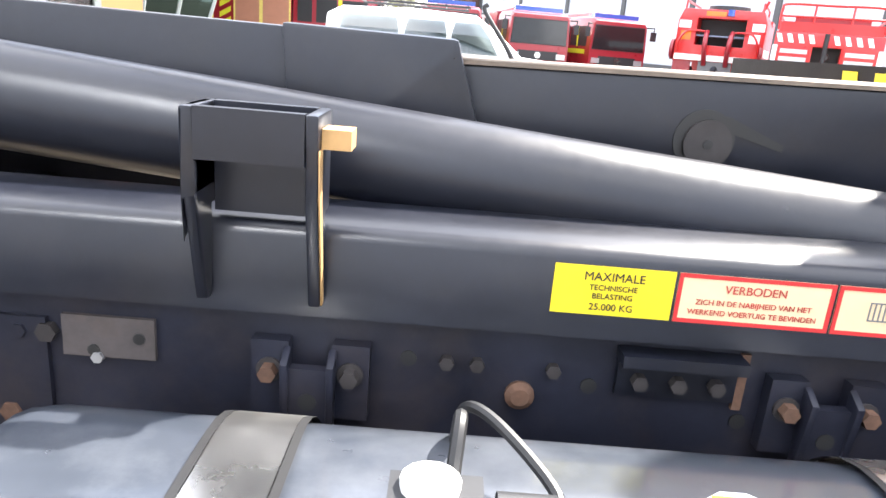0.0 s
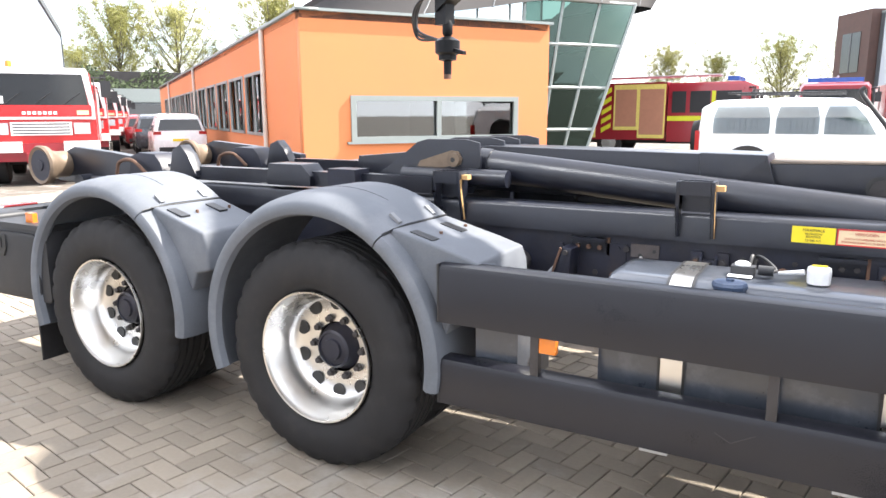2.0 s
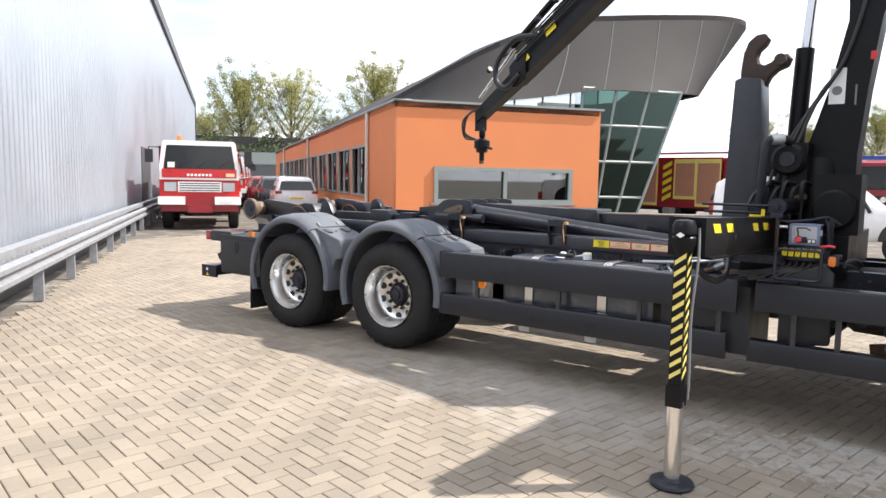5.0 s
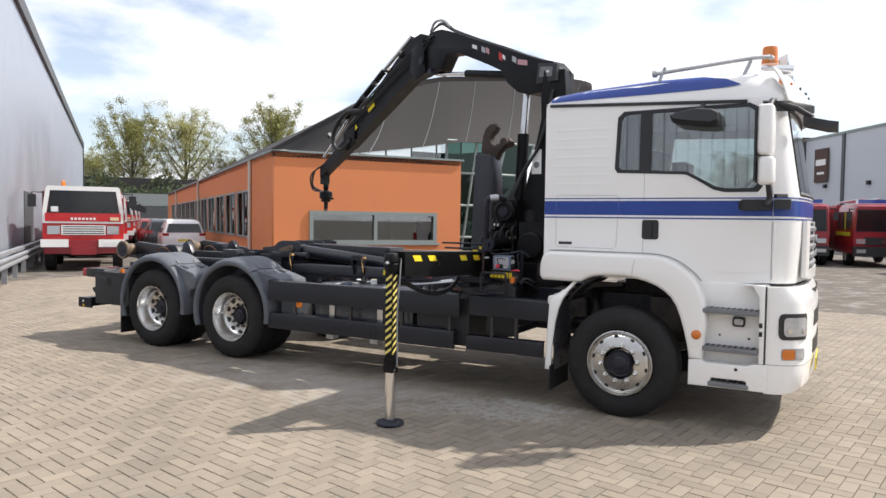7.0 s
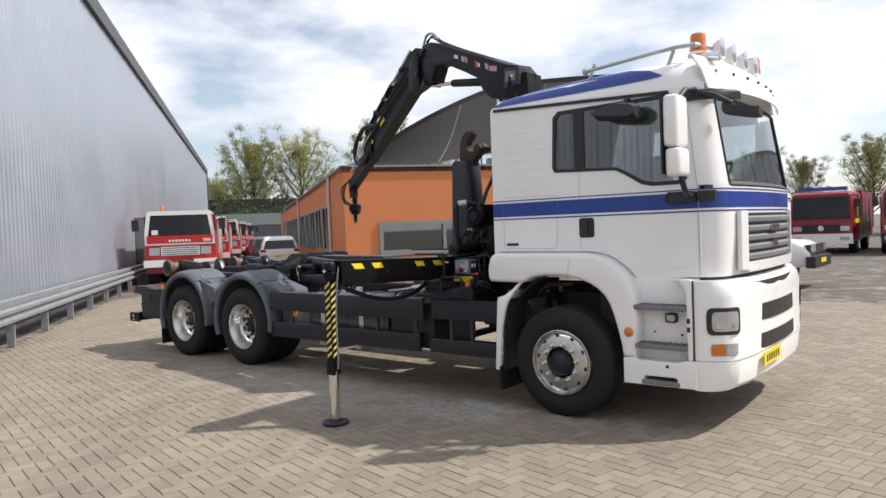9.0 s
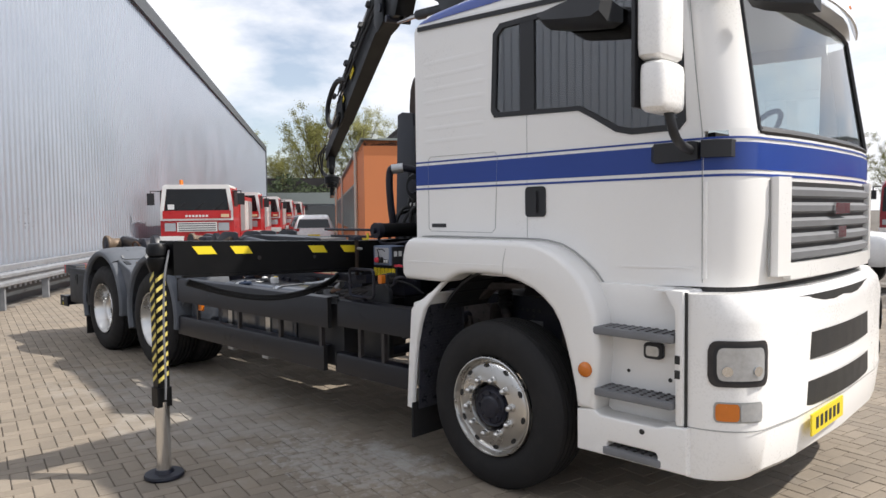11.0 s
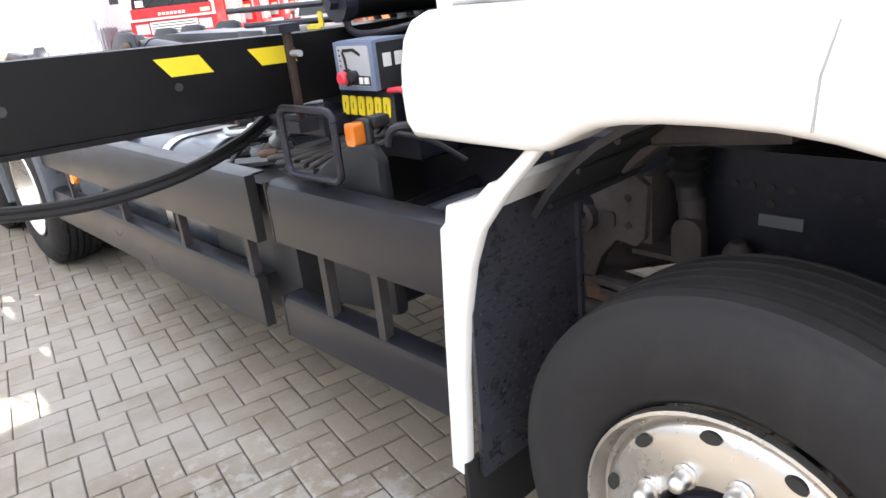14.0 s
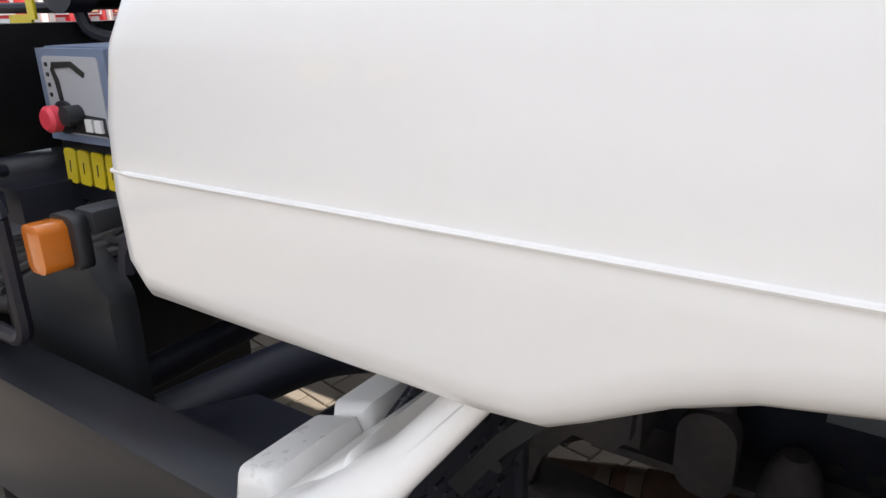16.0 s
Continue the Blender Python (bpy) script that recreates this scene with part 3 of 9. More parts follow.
# tilt cylinders
for y in (1.05, 1.59):
    a, c = Vector((-1.36, y, 1.315)), Vector((1.02, y, 1.105))
    cy = tp("lift_cylinder", tube([a, c], 0.079, 28), M_BLACK, None, "long black hydraulic cylinder", smooth=True)
    d = (c - a).normalized()
    part("collar", tube([a - d * 0.015, a + d * 0.05], 0.084, 28), M_BLACK, cy, smooth=True)
    part("eye", side_plate(arc(-1.44, 1.325, 0.06, 0, 340), y - 0.05, y + 0.05), M_BRASS, cy, "worn bronze cylinder eye")
# pivot cheeks
for y in (0.93, 1.22, 1.42, 1.70):
    cheek = [(-2.02, 1.21), (-1.86, 1.30), (-1.68, 1.43), (-1.62, 1.445), (-1.40, 1.445), (-1.33, 1.43), (-1.32, 1.33), (-1.34, 1.24), (-1.36, 1.18), (-2.02, 1.18)]
    ck = tp("pivot_cheek", side_plate(cheek, y, y + 0.02), M_BLACK, None, "thick black pivot plate", bevel=0.004)
    if y < 1:
        part("pivot_pin", tube([(-1.46, y, 1.345), (-1.46, y - 0.03, 1.345)], 0.035, 20), M_BRASS, ck, "worn bronze pivot pin")
        pl = side_plate([(-1.68, 1.30), (-1.66, 1.335), (-1.48, 1.39), (-1.44, 1.385), (-1.42, 1.35), (-1.43, 1.32), (-1.50, 1.31), (-1.64, 1.275)], y - 0.012, y)
        part("lock_plate", pl, M_BRASS, ck, "worn bronze locking plate")
        part("pin_hole", tube([(-1.46, y - 0.0295, 1.345), (-1.46, y - 0.032, 1.345)], 0.012, 12), M_INKSHADE, ck)
# hook arm: main box, thicker sleeve, then the upright mast with the hook
b = side_plate([(-2.2, 1.20), (-2.2, 1.335), (-1.4, 1.405), (-0.06, 1.385), (-0.06, 1.16), (-1.3, 1.17)], 1.17, 1.47)
tp("hook_arm_base", b, M_BLACK, None, "black box arm of the hooklift", bevel=0.006)
tp("arm_sleeve", side_plate([(-0.32, 1.14), (-0.34, 1.395), (-0.06, 1.39), (-0.055, 1.37), (0.02, 1.14)], 1.155, 1.485), M_BLACK, bevel=0.008)
tp("hook_arm", side_plate([(-0.10, 1.15), (-0.10, 1.352), (1.045, 1.372), (1.09, 2.50), (1.15, 2.52), (1.29, 2.50), (1.31, 2.2), (1.325, 1.30), (1.245, 1.17)], 1.20, 1.50), M_BLACK, None, "black L shaped hook arm", bevel=0.012)
# tan strip: the arm's lit upper edge, put into the colour
tp("wear_strip", side_plate([(-0.055, 1.352), (1.0, 1.371), (1.0, 1.378), (-0.055, 1.359)], 1.195, 1.505), M_LITTOP, None, "tan strip painting the lit top edge of the arm")
tp("arm_hole", tube([(0.37, 1.202, 1.255), (0.37, 1.19, 1.255)], 0.041, 28), M_LEVER, None, "worn grey bush in the arm")
tp("arm_slot", side_plate([(0.36, 1.30), (0.40, 1.303), (0.50, 1.262), (0.50, 1.25), (0.42, 1.272)], 1.197, 1.2005), M_INKSHADE)
tp("arm_slot", tube([(0.365, 1.202, 1.26), (0.365, 1.1975, 1.26)], 0.052, 28), M_INKSHADE)
tp("arm_hole", tube([(0.37, 1.1905, 1.255), (0.37, 1.188, 1.255)], 0.008, 12), M_INKSHADE)
carry = Matrix.Translation((0.03, 0, 0))
hk = tp("hook", side_plate([(1.15, 2.46), (1.15, 2.60), (1.165, 2.74), (1.20, 2.83), (1.26, 2.88), (1.32, 2.885), (1.355, 2.84), (1.33, 2.79), (1.285, 2.75), (1.27, 2.70), (1.285, 2.65), (1.33, 2.63), (1.38, 2.65), (1.43, 2.70), (1.50, 2.71), (1.53, 2.67), (1.50, 2.61), (1.43, 2.58), (1.38, 2.53), (1.35, 2.46)], 1.27, 1.39, round=0.02), M_HOOK, None, "dark worn steel hook", smooth=True)
tp("hook_clevis", tube([(1.46, 1.22, 2.66), (1.46, 1.44, 2.66)], 0.045, 16), M_HOOK, smooth=True)
carry = Matrix()
# rear roller and rear frame
for y in (0.62, 1.87):
    ro = tp("rear_roller", lathe([(0.02, -0.005), (0.09, -0.012), (0.125, -0.03), (0.135, -0.015), (0.13, 0.02), (0.10, 0.05), (0.09, 0.10), (0.09, 0.16), (0.03, 0.16)], 32, "y", (-4.46, y, 1.24)), M_BRASS, None, "worn bronze rear roller", smooth=True)
    part("roller_face", lathe([(0.105, -0.022), (0.085, -0.014), (0.04, -0.016), (0.035, -0.03), (0.001, -0.032)], 28, "y", (-4.46, y, 1.24)), M_FRAME, ro, "dark greasy roller face", smooth=True)
    tp("roller_arm", side_plate([(-4.58, 1.12), (-4.54, 1.30), (-4.36, 1.36), (-3.95, 1.33), (-3.4, 1.27), (-3.4, 1.18), (-4.2, 1.10)], y + 0.17, y + 0.24), M_BLACK, bevel=0.006)
carry = FRAME_AT
for y in (0.80, 1.66):
    tp("lock_block", side_plate([(-3.80, 1.18), (-3.78, 1.31), (-3.70, 1.335), (-3.55, 1.33), (-3.50, 1.28), (-3.46, 1.18)], y, y + 0.18), M_FRAME, None, "worn dark container lock", bevel=0.01)
    tp("lock_lever", side_plate([(-3.45, 1.18), (-3.40, 1.36), (-3.33, 1.39), (-3.27, 1.33), (-3.20, 1.20)], y + 0.02, y + 0.1), M_BLACK, bevel=0.006)
    tp("inner_rail", box(-3.2, -1.55, y + 0.05, y + 0.13, 1.182, 1.26), M_BLACK, bevel=0.006)
    tp("rail_shoe", side_plate([(-2.62, 1.18), (-2.60, 1.30), (-2.36, 1.30), (-2.30, 1.24), (-2.30, 1.18)], y + 0.01, y + 0.16), M_BLACK, bevel=0.006)
    tp("rail_shoe", box(-2.16, -1.98, y - 0.01, y + 0.12, 1.18, 1.285), M_FRAME, bevel=0.008)
    tp("short_tube", tube([(-1.75, y + 0.11, 1.265), (-1.165, y + 0.115, 1.26)], 0.042, 18), M_BLACK, smooth=True)
    tp("spring_catch", tube(curve_points([(-3.9, y - 0.02, 1.19), (-3.85, y - 0.03, 1.27), (-3.72, y - 0.03, 1.285), (-3.6, y - 0.02, 1.20)]), 0.012, 8), M_RUST, smooth=True)
carry = Matrix()
tp("rear_bar", tube([(-4.2, 0.7, 1.13), (-4.2, 1.95, 1.13)], 0.05, 14), M_BLACK, smooth=True)

# rear end: tool box, lamps, underrun bar
bx = tp("rear_box", side_plate(rounded(-4.33, -3.60, 0.50, 0.935, 0.03), 0.07, 0.62), M_DARK, None, "black plastic tool box", bevel=0.012)
part("lid", box(-4.34, -3.59, 0.06, 0.63, 0.925, 0.955), M_DARK, bx, bevel=0.01)
door = part("door", side_plate(rounded(-4.27, -3.68, 0.53, 0.90, 0.03), 0.058, 0.072), M_DARK, bx, bevel=0.004)
part("latch", side_plate([(-4.10, 0.88), (-3.98, 0.88), (-3.98, 0.80), (-4.01, 0.75), (-4.07, 0.75), (-4.10, 0.80)], 0.050, 0.06), M_INKSHADE, door, "dark recessed latch")
part("latch_grip", box(-4.065, -4.015, 0.044, 0.056, 0.80, 0.865), M_DARK, door, bevel=0.006)
tp("rear_light_bar", box(-4.62, -4.42, 0.18, 2.46, 0.86, 0.965), M_DARK, bevel=0.01)
lb = tp("lamp_housing", side_plate(rounded(-4.58, -4.16, 0.865, 0.985, 0.03), 0.10, 0.30), M_DARK, None, "black tail lamp housing", bevel=0.012)
part("tail_lamp", side_plate(rounded(-4.665, -4.575, 0.87, 0.98, 0.02), 0.10, 0.62), M_REDLENS, lb, "red tail lamp", bevel=0.015)
tp("side_marker", box(-3.86, -3.79, 0.12, 0.15, 0.955, 1.01), M_ORANGE, None, "amber side marker", bevel=0.008)
ub = tp("underrun_bar", box(-4.68, -4.53, 0.06, 2.58, 0.43, 0.56), M_BLACK, None, "black underrun bar with reflective dot", bevel=0.01)
part("bar_end", box(-4.69, -4.40, 0.05, 0.075, 0.425, 0.565), M_BLACK, ub, bevel=0.008)
part("dot", tube([(-4.58, 0.05, 0.515), (-4.58, 0.047, 0.515)], 0.018, 16), M_WHITEST, ub)
part("triangle", side_plate([(-4.60, 0.44), (-4.55, 0.44), (-4.575, 0.48)], 0.047, 0.05), M_YELLOW, ub)
tp("bar_mount", box(-4.62, -4.42, 0.75, 0.87, 0.42, 0.87), M_FRAME)
tp("bar_mount", box(-4.62, -4.42, 1.77, 1.89, 0.42, 0.87), M_FRAME)
tp("hook_bracket", side_plate([(-4.46, 0.64), (-4.36, 0.60), (-4.34, 0.78), (-4.40, 0.80), (-4.44, 0.72), (-4.50, 0.70)], 0.14, 0.2), M_FRAME)
tp("coupling", box(-4.65, -4.42, 1.1, 1.54, 0.62, 0.86), M_FRAME, bevel=0.02)


# rear mudguards
def mudguard(cx, front):
    r0, r1, cz = 0.572, 0.645, 0.575

    def band(a0, a1, n, deep, lip):
        rings = []
        for k in range(n + 1):
            a = a0 + (a1 - a0) * k / n
            ca, sa = math.cos(radians(a)), math.sin(radians(a))
            pt = lambda r, y: (cx + r * ca, y, cz + r * sa)
            rings.append([pt(r0, 0.075), pt(r0 + 0.010, 0.045), pt(r0 + 0.030, 0.034), pt(r1 - 0.022, 0.036), pt(r1 - 0.004, 0.052), pt(r1 + 0.022 * lip, 0.11), pt(r1 + 0.034 * lip, 0.22), pt(r1 + 0.034 * lip, deep - 0.03), pt(r1 + 0.01, deep), pt(r1 - 0.02, deep), pt(r1 - 0.015, 0.3), pt(r1 - 0.025, 0.14)])
        return loft(rings)

    g = tp("mudguard", band(200, 54, 30, 0.58, 1.0), M_FENDER, None, "grey plastic rear mudguard, weathered", smooth=True)
    part("lower_arch", band(53.4, -9, 16, 0.36, 0.2), M_FENDER, g, smooth=True)
    xj, zj = cx + r1 * math.cos(radians(54)), cz + r1 * math.sin(radians(54))
    x1 = cx + (0.80 if front else 0.76)
    plat = [(xj - 0.03, zj - 0.03), (xj + 0.02, zj + 0.02), (x1 - 0.12, zj - 0.055), (x1 - 0.02, zj - 0.085), (x1, zj - 0.14), (x1 + 0.012, 0.82), (cx + 0.68, 0.80), (cx + 0.64, 0.70), (cx + 0.60, 0.80)]
    p = part("platform", side_plate(plat, 0.115, 0.56), M_FENDER, g, bevel=0.025, segments=3)
    for y in (0.17, 0.45):
        m = Matrix.Translation((xj - 0.012, y, zj + 0.052)) @ pose(0, 0, 0, 0, 38, 0)
        c = part("clip", box(-0.028, 0.028, 0.0, 0.026, -0.006, 0.006), M_TREAD, g, bevel=0.003)
        c.matrix_basis = m
    part("joint", tube([(xj + 0.002, 0.06, zj + 0.004), (xj + 0.014, 0.14, zj + 0.018), (xj + 0.017, 0.56, zj + 0.022)], 0.003, 6), M_DARK, g)
    part("crease", tube([(cx + 0.677 * math.cos(radians(a)), 0.30, cz + 0.677 * math.sin(radians(a))) for a in range(104, 66, -4)], 0.0035, 8), M_DARK, g, smooth=True)
    for y in (0.15, 0.40):
        r = part("reflector", box(-0.055, 0.055, 0.0, 0.055, -0.004, 0.006), M_DARK, p, bevel=0.003)
        r.matrix_basis = Matrix.Translation((xj + 0.13, y, zj - 0.012)) @ pose(0, 0, 0, 0, 15, 0)
    for y in (0.28, 0.50):
        part("rivet", tube([(xj + 0.15, y, zj - 0.03), (xj + 0.15, y, zj - 0.005)], 0.008, 8), M_RUST, p)
    return g


mudguard(-3.11, False)
mudguard(-1.655, True)
for side_y in (2.04,):
    for cx in (-3.08, -1.66):
        tp("mudguard", loft([[(cx + r * math.cos(radians(a)), y, 0.56 + r * math.sin(radians(a))) for r, y in ((0.615, side_y), (0.66, side_y), (0.66, side_y + 0.55), (0.615, side_y + 0.55))] for a in range(170, 9, -8)]), M_FENDER, smooth=True)
tp("mudflap", box(-3.80, -3.785, 0.09, 0.60, 0.12, 0.75), M_RUBBER, None, "black rubber mudflap", bevel=0.004)


# side guards
def guard(x0, x1, z0, z1, name="side_guard"):
    ring = [(0.07, z0), (0.07, z1 - 0.03), (0.078, z1 - 0.008), (0.10, z1), (0.145, z1), (0.145, z1 - 0.006), (0.102, z1 - 0.008), (0.085, z1 - 0.015), (0.078, z1 - 0.03), (0.078, z0)]
    g = tp(name, loft([[(x, y, z) for y, z in ring] for x in (x0, x1)]), M_GUARD, None, "dark grey side guard board", smooth=True)
    part("end_cap", box(x1 - 0.002, x1 + 0.006, 0.068, 0.104, z0, z1 - 0.002), M_HOSE, g, bevel=0.003)
    part("end_cap", box(x0 - 0.006, x0 + 0.002, 0.068, 0.104, z0, z1 - 0.002), M_HOSE, g, bevel=0.003)
    return g


guard(-1.02, 1.55, 0.77, 1.005)
guard(-1.02, 1.49, 0.435, 0.625)
guard(1.68, 2.50, 0.80, 1.0)
guard(1.65, 2.46, 0.45, 0.60)
for x in (-0.62, 0.18, 0.86, 1.44, 1.92, 2.18):
    tp("guard_post", box(x - 0.016, x + 0.016, 0.08, 0.112, 0.45, 0.97), M_LEVER, bevel=0.004)
for x in (0.86, 1.9):
    tp("guard_arm", tube([(x, 0.1, 0.82), (x, 0.85, 0.84)], 0.03, 12), M_FRAME, smooth=True)
tp("side_marker", box(-0.607, -0.540, 0.085, 0.115, 0.708, 0.772), M_ORANGE, None, "amber side marker", bevel=0.01)
tp("scratch", tube([(0.02, 0.0695, 0.545), (0.07, 0.0695, 0.52), (0.14, 0.0695, 0.56)], 0.0012, 6), M_LEVER)
carry = FRAME_AT
# fuel tank with bands, cap and sensors
TANK = rounded(0.25, 0.765, 0.42, 0.995, 0.15, 8)
tk = tp("fuel_tank", loft([[(x, y, z) for y, z in [(0.51 + (yy - 0.51) * k, 0.71 + (zz - 0.71) * k) for yy, zz in TANK]] for x, k in ((-0.50, 0.94), (-0.485, 0.985), (-0.46, 1.0), (0.80, 1.0), (0.825, 0.985), (0.84, 0.94))]), M_TANK, None, "dark blue grey fuel tank with scratches", smooth=True)
for x in (-0.235, 0.43):
    ring_o = rounded(0.243, 0.772, 0.413, 1.002, 0.156, 8)
    bm_s = bmesh.new()
    loft([[(xx, y, z) for y, z in ring_o] for xx in (x - 0.038, x + 0.038)], caps=False, bm=bm_s)
    part("tank_band", bm_s, M_ALU, tk, "bare metal band", smooth=True)
    rim = bmesh.new()
    for xx in (x - 0.047, x + 0.037):
        loft([[(xx, y, z) for y, z in ring_o], [(xx + 0.01, y, z) for y, z in ring_o]], caps=False, bm=rim)
    part("band_edge", rim, M_HOSE, tk, smooth=True)
cap = tp("filler_cap", lathe([(0.05, 0.0), (0.05, 0.012), (0.056, 0.014), (0.058, 0.026), (0.053, 0.036), (0.03, 0.039), (0.001, 0.040)], 10, "z", (-0.075, 0.318, 0.972)), M_CAP, None, "blue plastic filler cap")
part("knob", lathe([(0.013, 0.0), (0.013, 0.008), (0.001, 0.009)], 12, "z", (-0.075, 0.318, 1.011)), M_CAP, cap)
tp("tank_label", box(-0.10, -0.02, 0.435, 0.48, 1.0, 1.002), M_WHITEST, None, "white paper label")
sn = tp("tank_sensor", box(-0.095, -0.015, 0.485, 0.535, 1.0, 1.03), M_DARK, None, "black level sensor with cables", bevel=0.01)
part("sensor_top", lathe([(0.026, 0.0), (0.026, 0.008), (0.016, 0.014), (0.001, 0.015)], 14, "z", (-0.06, 0.515, 1.030)), M_WHITEST, sn)
part("cable", tube(curve_points([(0.03, 0.50, 1.015), (0.05, 0.53, 1.02), (0.0, 0.60, 1.045), (-0.03, 0.64, 1.035), (-0.03, 0.70, 0.95)]), 0.006, 8), M_HOSE, sn, smooth=True)
part("cable", tube(curve_points([(-0.04, 0.55, 1.02), (-0.035, 0.60, 1.05), (-0.035, 0.68, 0.95)]), 0.007, 8), M_HOSE, sn, smooth=True)
part("plug", tube([(-0.005, 0.50, 1.02), (0.045, 0.50, 1.02)], 0.018, 12), M_DARK, sn, smooth=True)
wc = tp("white_float_cap", lathe([(0.036, 0.0), (0.038, 0.045), (0.035, 0.055), (0.001, 0.056)], 10, "z", (0.185, 0.47, 1.0)), M_WHITEST, None, "pale plastic fitting on the tank")
part("yellow_top", box(0.162, 0.208, 0.475, 0.49, 1.056, 1.060), M_YELLOW, wc)
part("hose", tube([(0.14, 0.49, 1.03), (0.06, 0.51, 1.015)], [0.01, 0.005], 8), M_WHITEST, wc)
carry = Matrix()
# air tank and box behind the tank
tp("battery_box", box(1.0, 1.62, 0.17, 0.80, 0.46, 0.94), M_DARK, None, "black plastic battery box", bevel=0.03)
sb2 = tp("stay_bracket", side_plate([(-0.80, 0.80), (-0.70, 0.80), (-0.69, 0.99), (-0.73, 1.0)], 0.66, 0.78), M_FRAME, None, "dark folded stay bracket with rusty edge", bevel=0.006)
part("rust_edge", tube([(-0.80, 0.655, 0.80), (-0.735, 0.655, 0.995)], 0.006, 6), M_RUST, sb2)
part("bolt", bolt_bm(-0.715, 0.66, 0.975, 0.012, 0.014), M_LEVER, sb2)
part("bolt", bolt_bm(-0.75, 0.66, 0.84, 0.012, 0.014), M_RUST, sb2)
tp("stay", tube([(-1.0, 0.40, 0.66), (-0.80, 0.62, 0.83)], 0.022, 12), M_FRAME, None, "dark blue round stay", smooth=True)
tp("air_line", tube(curve_points([(-0.90, 0.56, 0.70), (-0.84, 0.60, 0.82), (-0.77, 0.66, 0.90), (-0.73, 0.70, 0.98)]), 0.008, 8), M_TREAD, None, "grey dusty air line", smooth=True)
tp("brake_valve", lathe([(0.03, 0.0), (0.05, -0.03), (0.05, -0.07), (0.03, -0.09), (0.001, -0.092)], 18, "y", (-0.96, 0.78, 0.90)), M_LEVER, None, "grey round brake valve", smooth=True)
tp("rear_panel", box(-0.90, -0.72, 0.16, 0.5, 0.50, 0.86), M_TANK, None, "glossy dark panel behind the guard", bevel=0.01)
for x in (-0.2, 0.42):
    tp("tank_foot", box(x - 0.05, x + 0.05, 0.2, 0.3, 0.36, 0.42), M_STEEL)

# fittings between tank and crane
for a, c in (((0.98, 0.22, 0.985), (1.22, 0.46, 0.99)), ((1.10, 0.19, 0.965), (1.34, 0.34, 0.975))):
    tp("bracket_bar", tube([a, c], 0.018, 6), M_TREAD, None, "grey steel bracket bar")
vv = tp("drain_valve", lathe([(0.045, 0.0), (0.05, 0.03), (0.04, 0.05), (0.02, 0.055), (0.001, 0.056)], 16, "z", (1.20, 0.34, 0.965)), M_TREAD, None, "grey valve with brass coupling", smooth=True)
part("coupling", tube([(1.24, 0.34, 1.0), (1.34, 0.33, 1.05)], 0.02, 10), M_BRASS, vv, smooth=True)
part("coupling_ring", tube([(1.33, 0.33, 1.045), (1.40, 0.325, 1.08)], 0.026, 10), M_STEEL, vv, smooth=True)
part("lever", tube([(1.20, 0.34, 1.02), (1.12, 0.27, 1.03)], 0.008, 8), M_LEVER, vv)
for k in range(4):
    tp("bent_pipe", tube(curve_points([(0.86 + 0.05 * k, 0.66, 0.98), (0.90 + 0.05 * k, 0.40, 1.015), (0.98 + 0.06 * k, 0.24, 0.99), (1.02 + 0.06 * k, 0.16, 0.90)]), 0.011, 8), M_STEEL if k == 1 else M_HOSE, None, smooth=True)

# ---------- outrigger beam and leg ----------
def beam_top(y):
    return 1.425 + 0.0341 * max(0.0, 0.30 - y)


def beam_ring(y, x0, x1, low, high):
    return [(x0, y, beam_top(y) - low), (x1, y, beam_top(y) - low), (x1, y, beam_top(y) - high), (x0, y, beam_top(y) - high)]


beam = tp("outrigger_beam", loft([beam_ring(y, 1.49, 1.69, 0.212, 0.0) for y in (-1.165, 0.30, 3.75)]), M_CRANE, None, "black outrigger beam with yellow warning marks", bevel=0.01)
part("beam_lip", loft([beam_ring(y, 1.65, 1.708, 0.227, 0.213) for y in (-1.10, 0.24)]), M_CRANE, beam)
for y in (-1.047, -0.79, -0.186, 0.096, 2.65, 2.9):
    z = beam_top(y) - 0.032
    part("warning_mark", cross_plate([(y, z), (y + 0.13, z - 0.004), (y + 0.165, z - 0.056), (y + 0.04, z - 0.052)], 1.69, 1.692), M_YELLOW, beam, "yellow warning mark")
for y in (2.36, 2.57):
    part("warning_mark", cross_plate([(y, 1.402), (y + 0.10, 1.402), (y + 0.09, 1.350), (y - 0.015, 1.350)], 1.488, 1.4898), M_YELLOW, beam, "yellow warning mark")
part("red_arrow", cross_plate([(0.225, 1.372), (0.255, 1.388), (0.255, 1.356)], 1.6925, 1.6945), M_REDST, beam)
part("beam_stop", side_plate([(1.748, 1.17), (1.768, 1.17), (1.773, 1.435), (1.755, 1.445), (1.748, 1.435)], 0.185, 0.207), M_HOOK, beam, "worn black beam stop", bevel=0.005)
part("stop_cap", box(1.715, 1.79, 0.155, 0.225, 1.435, 1.46), M_FRAME, beam, bevel=0.012)
part("stop_bolt", tube([(1.775, 0.195, 1.375), (1.825, 0.19, 1.375)], 0.010, 8), M_STEEL, beam)
part("stop_base", box(1.72, 1.79, 0.165, 0.235, 1.14, 1.175), M_FRAME, beam, bevel=0.006)
for y, r in ((-0.575, 0.014), (-0.132, 0.012)):
    part("beam_hole", tube([(1.689, y, beam_top(y) - 0.112), (1.6925, y, beam_top(y) - 0.112)], r, 12), M_LEVER if y < -0.3 else M_INKSHADE, beam)
leg = tp("outrigger_leg", box(1.56, 1.63, -1.262, -1.188, 0.52, 1.36), M_CRANE, None, "black outrigger leg with yellow stripes", bevel=0.008)
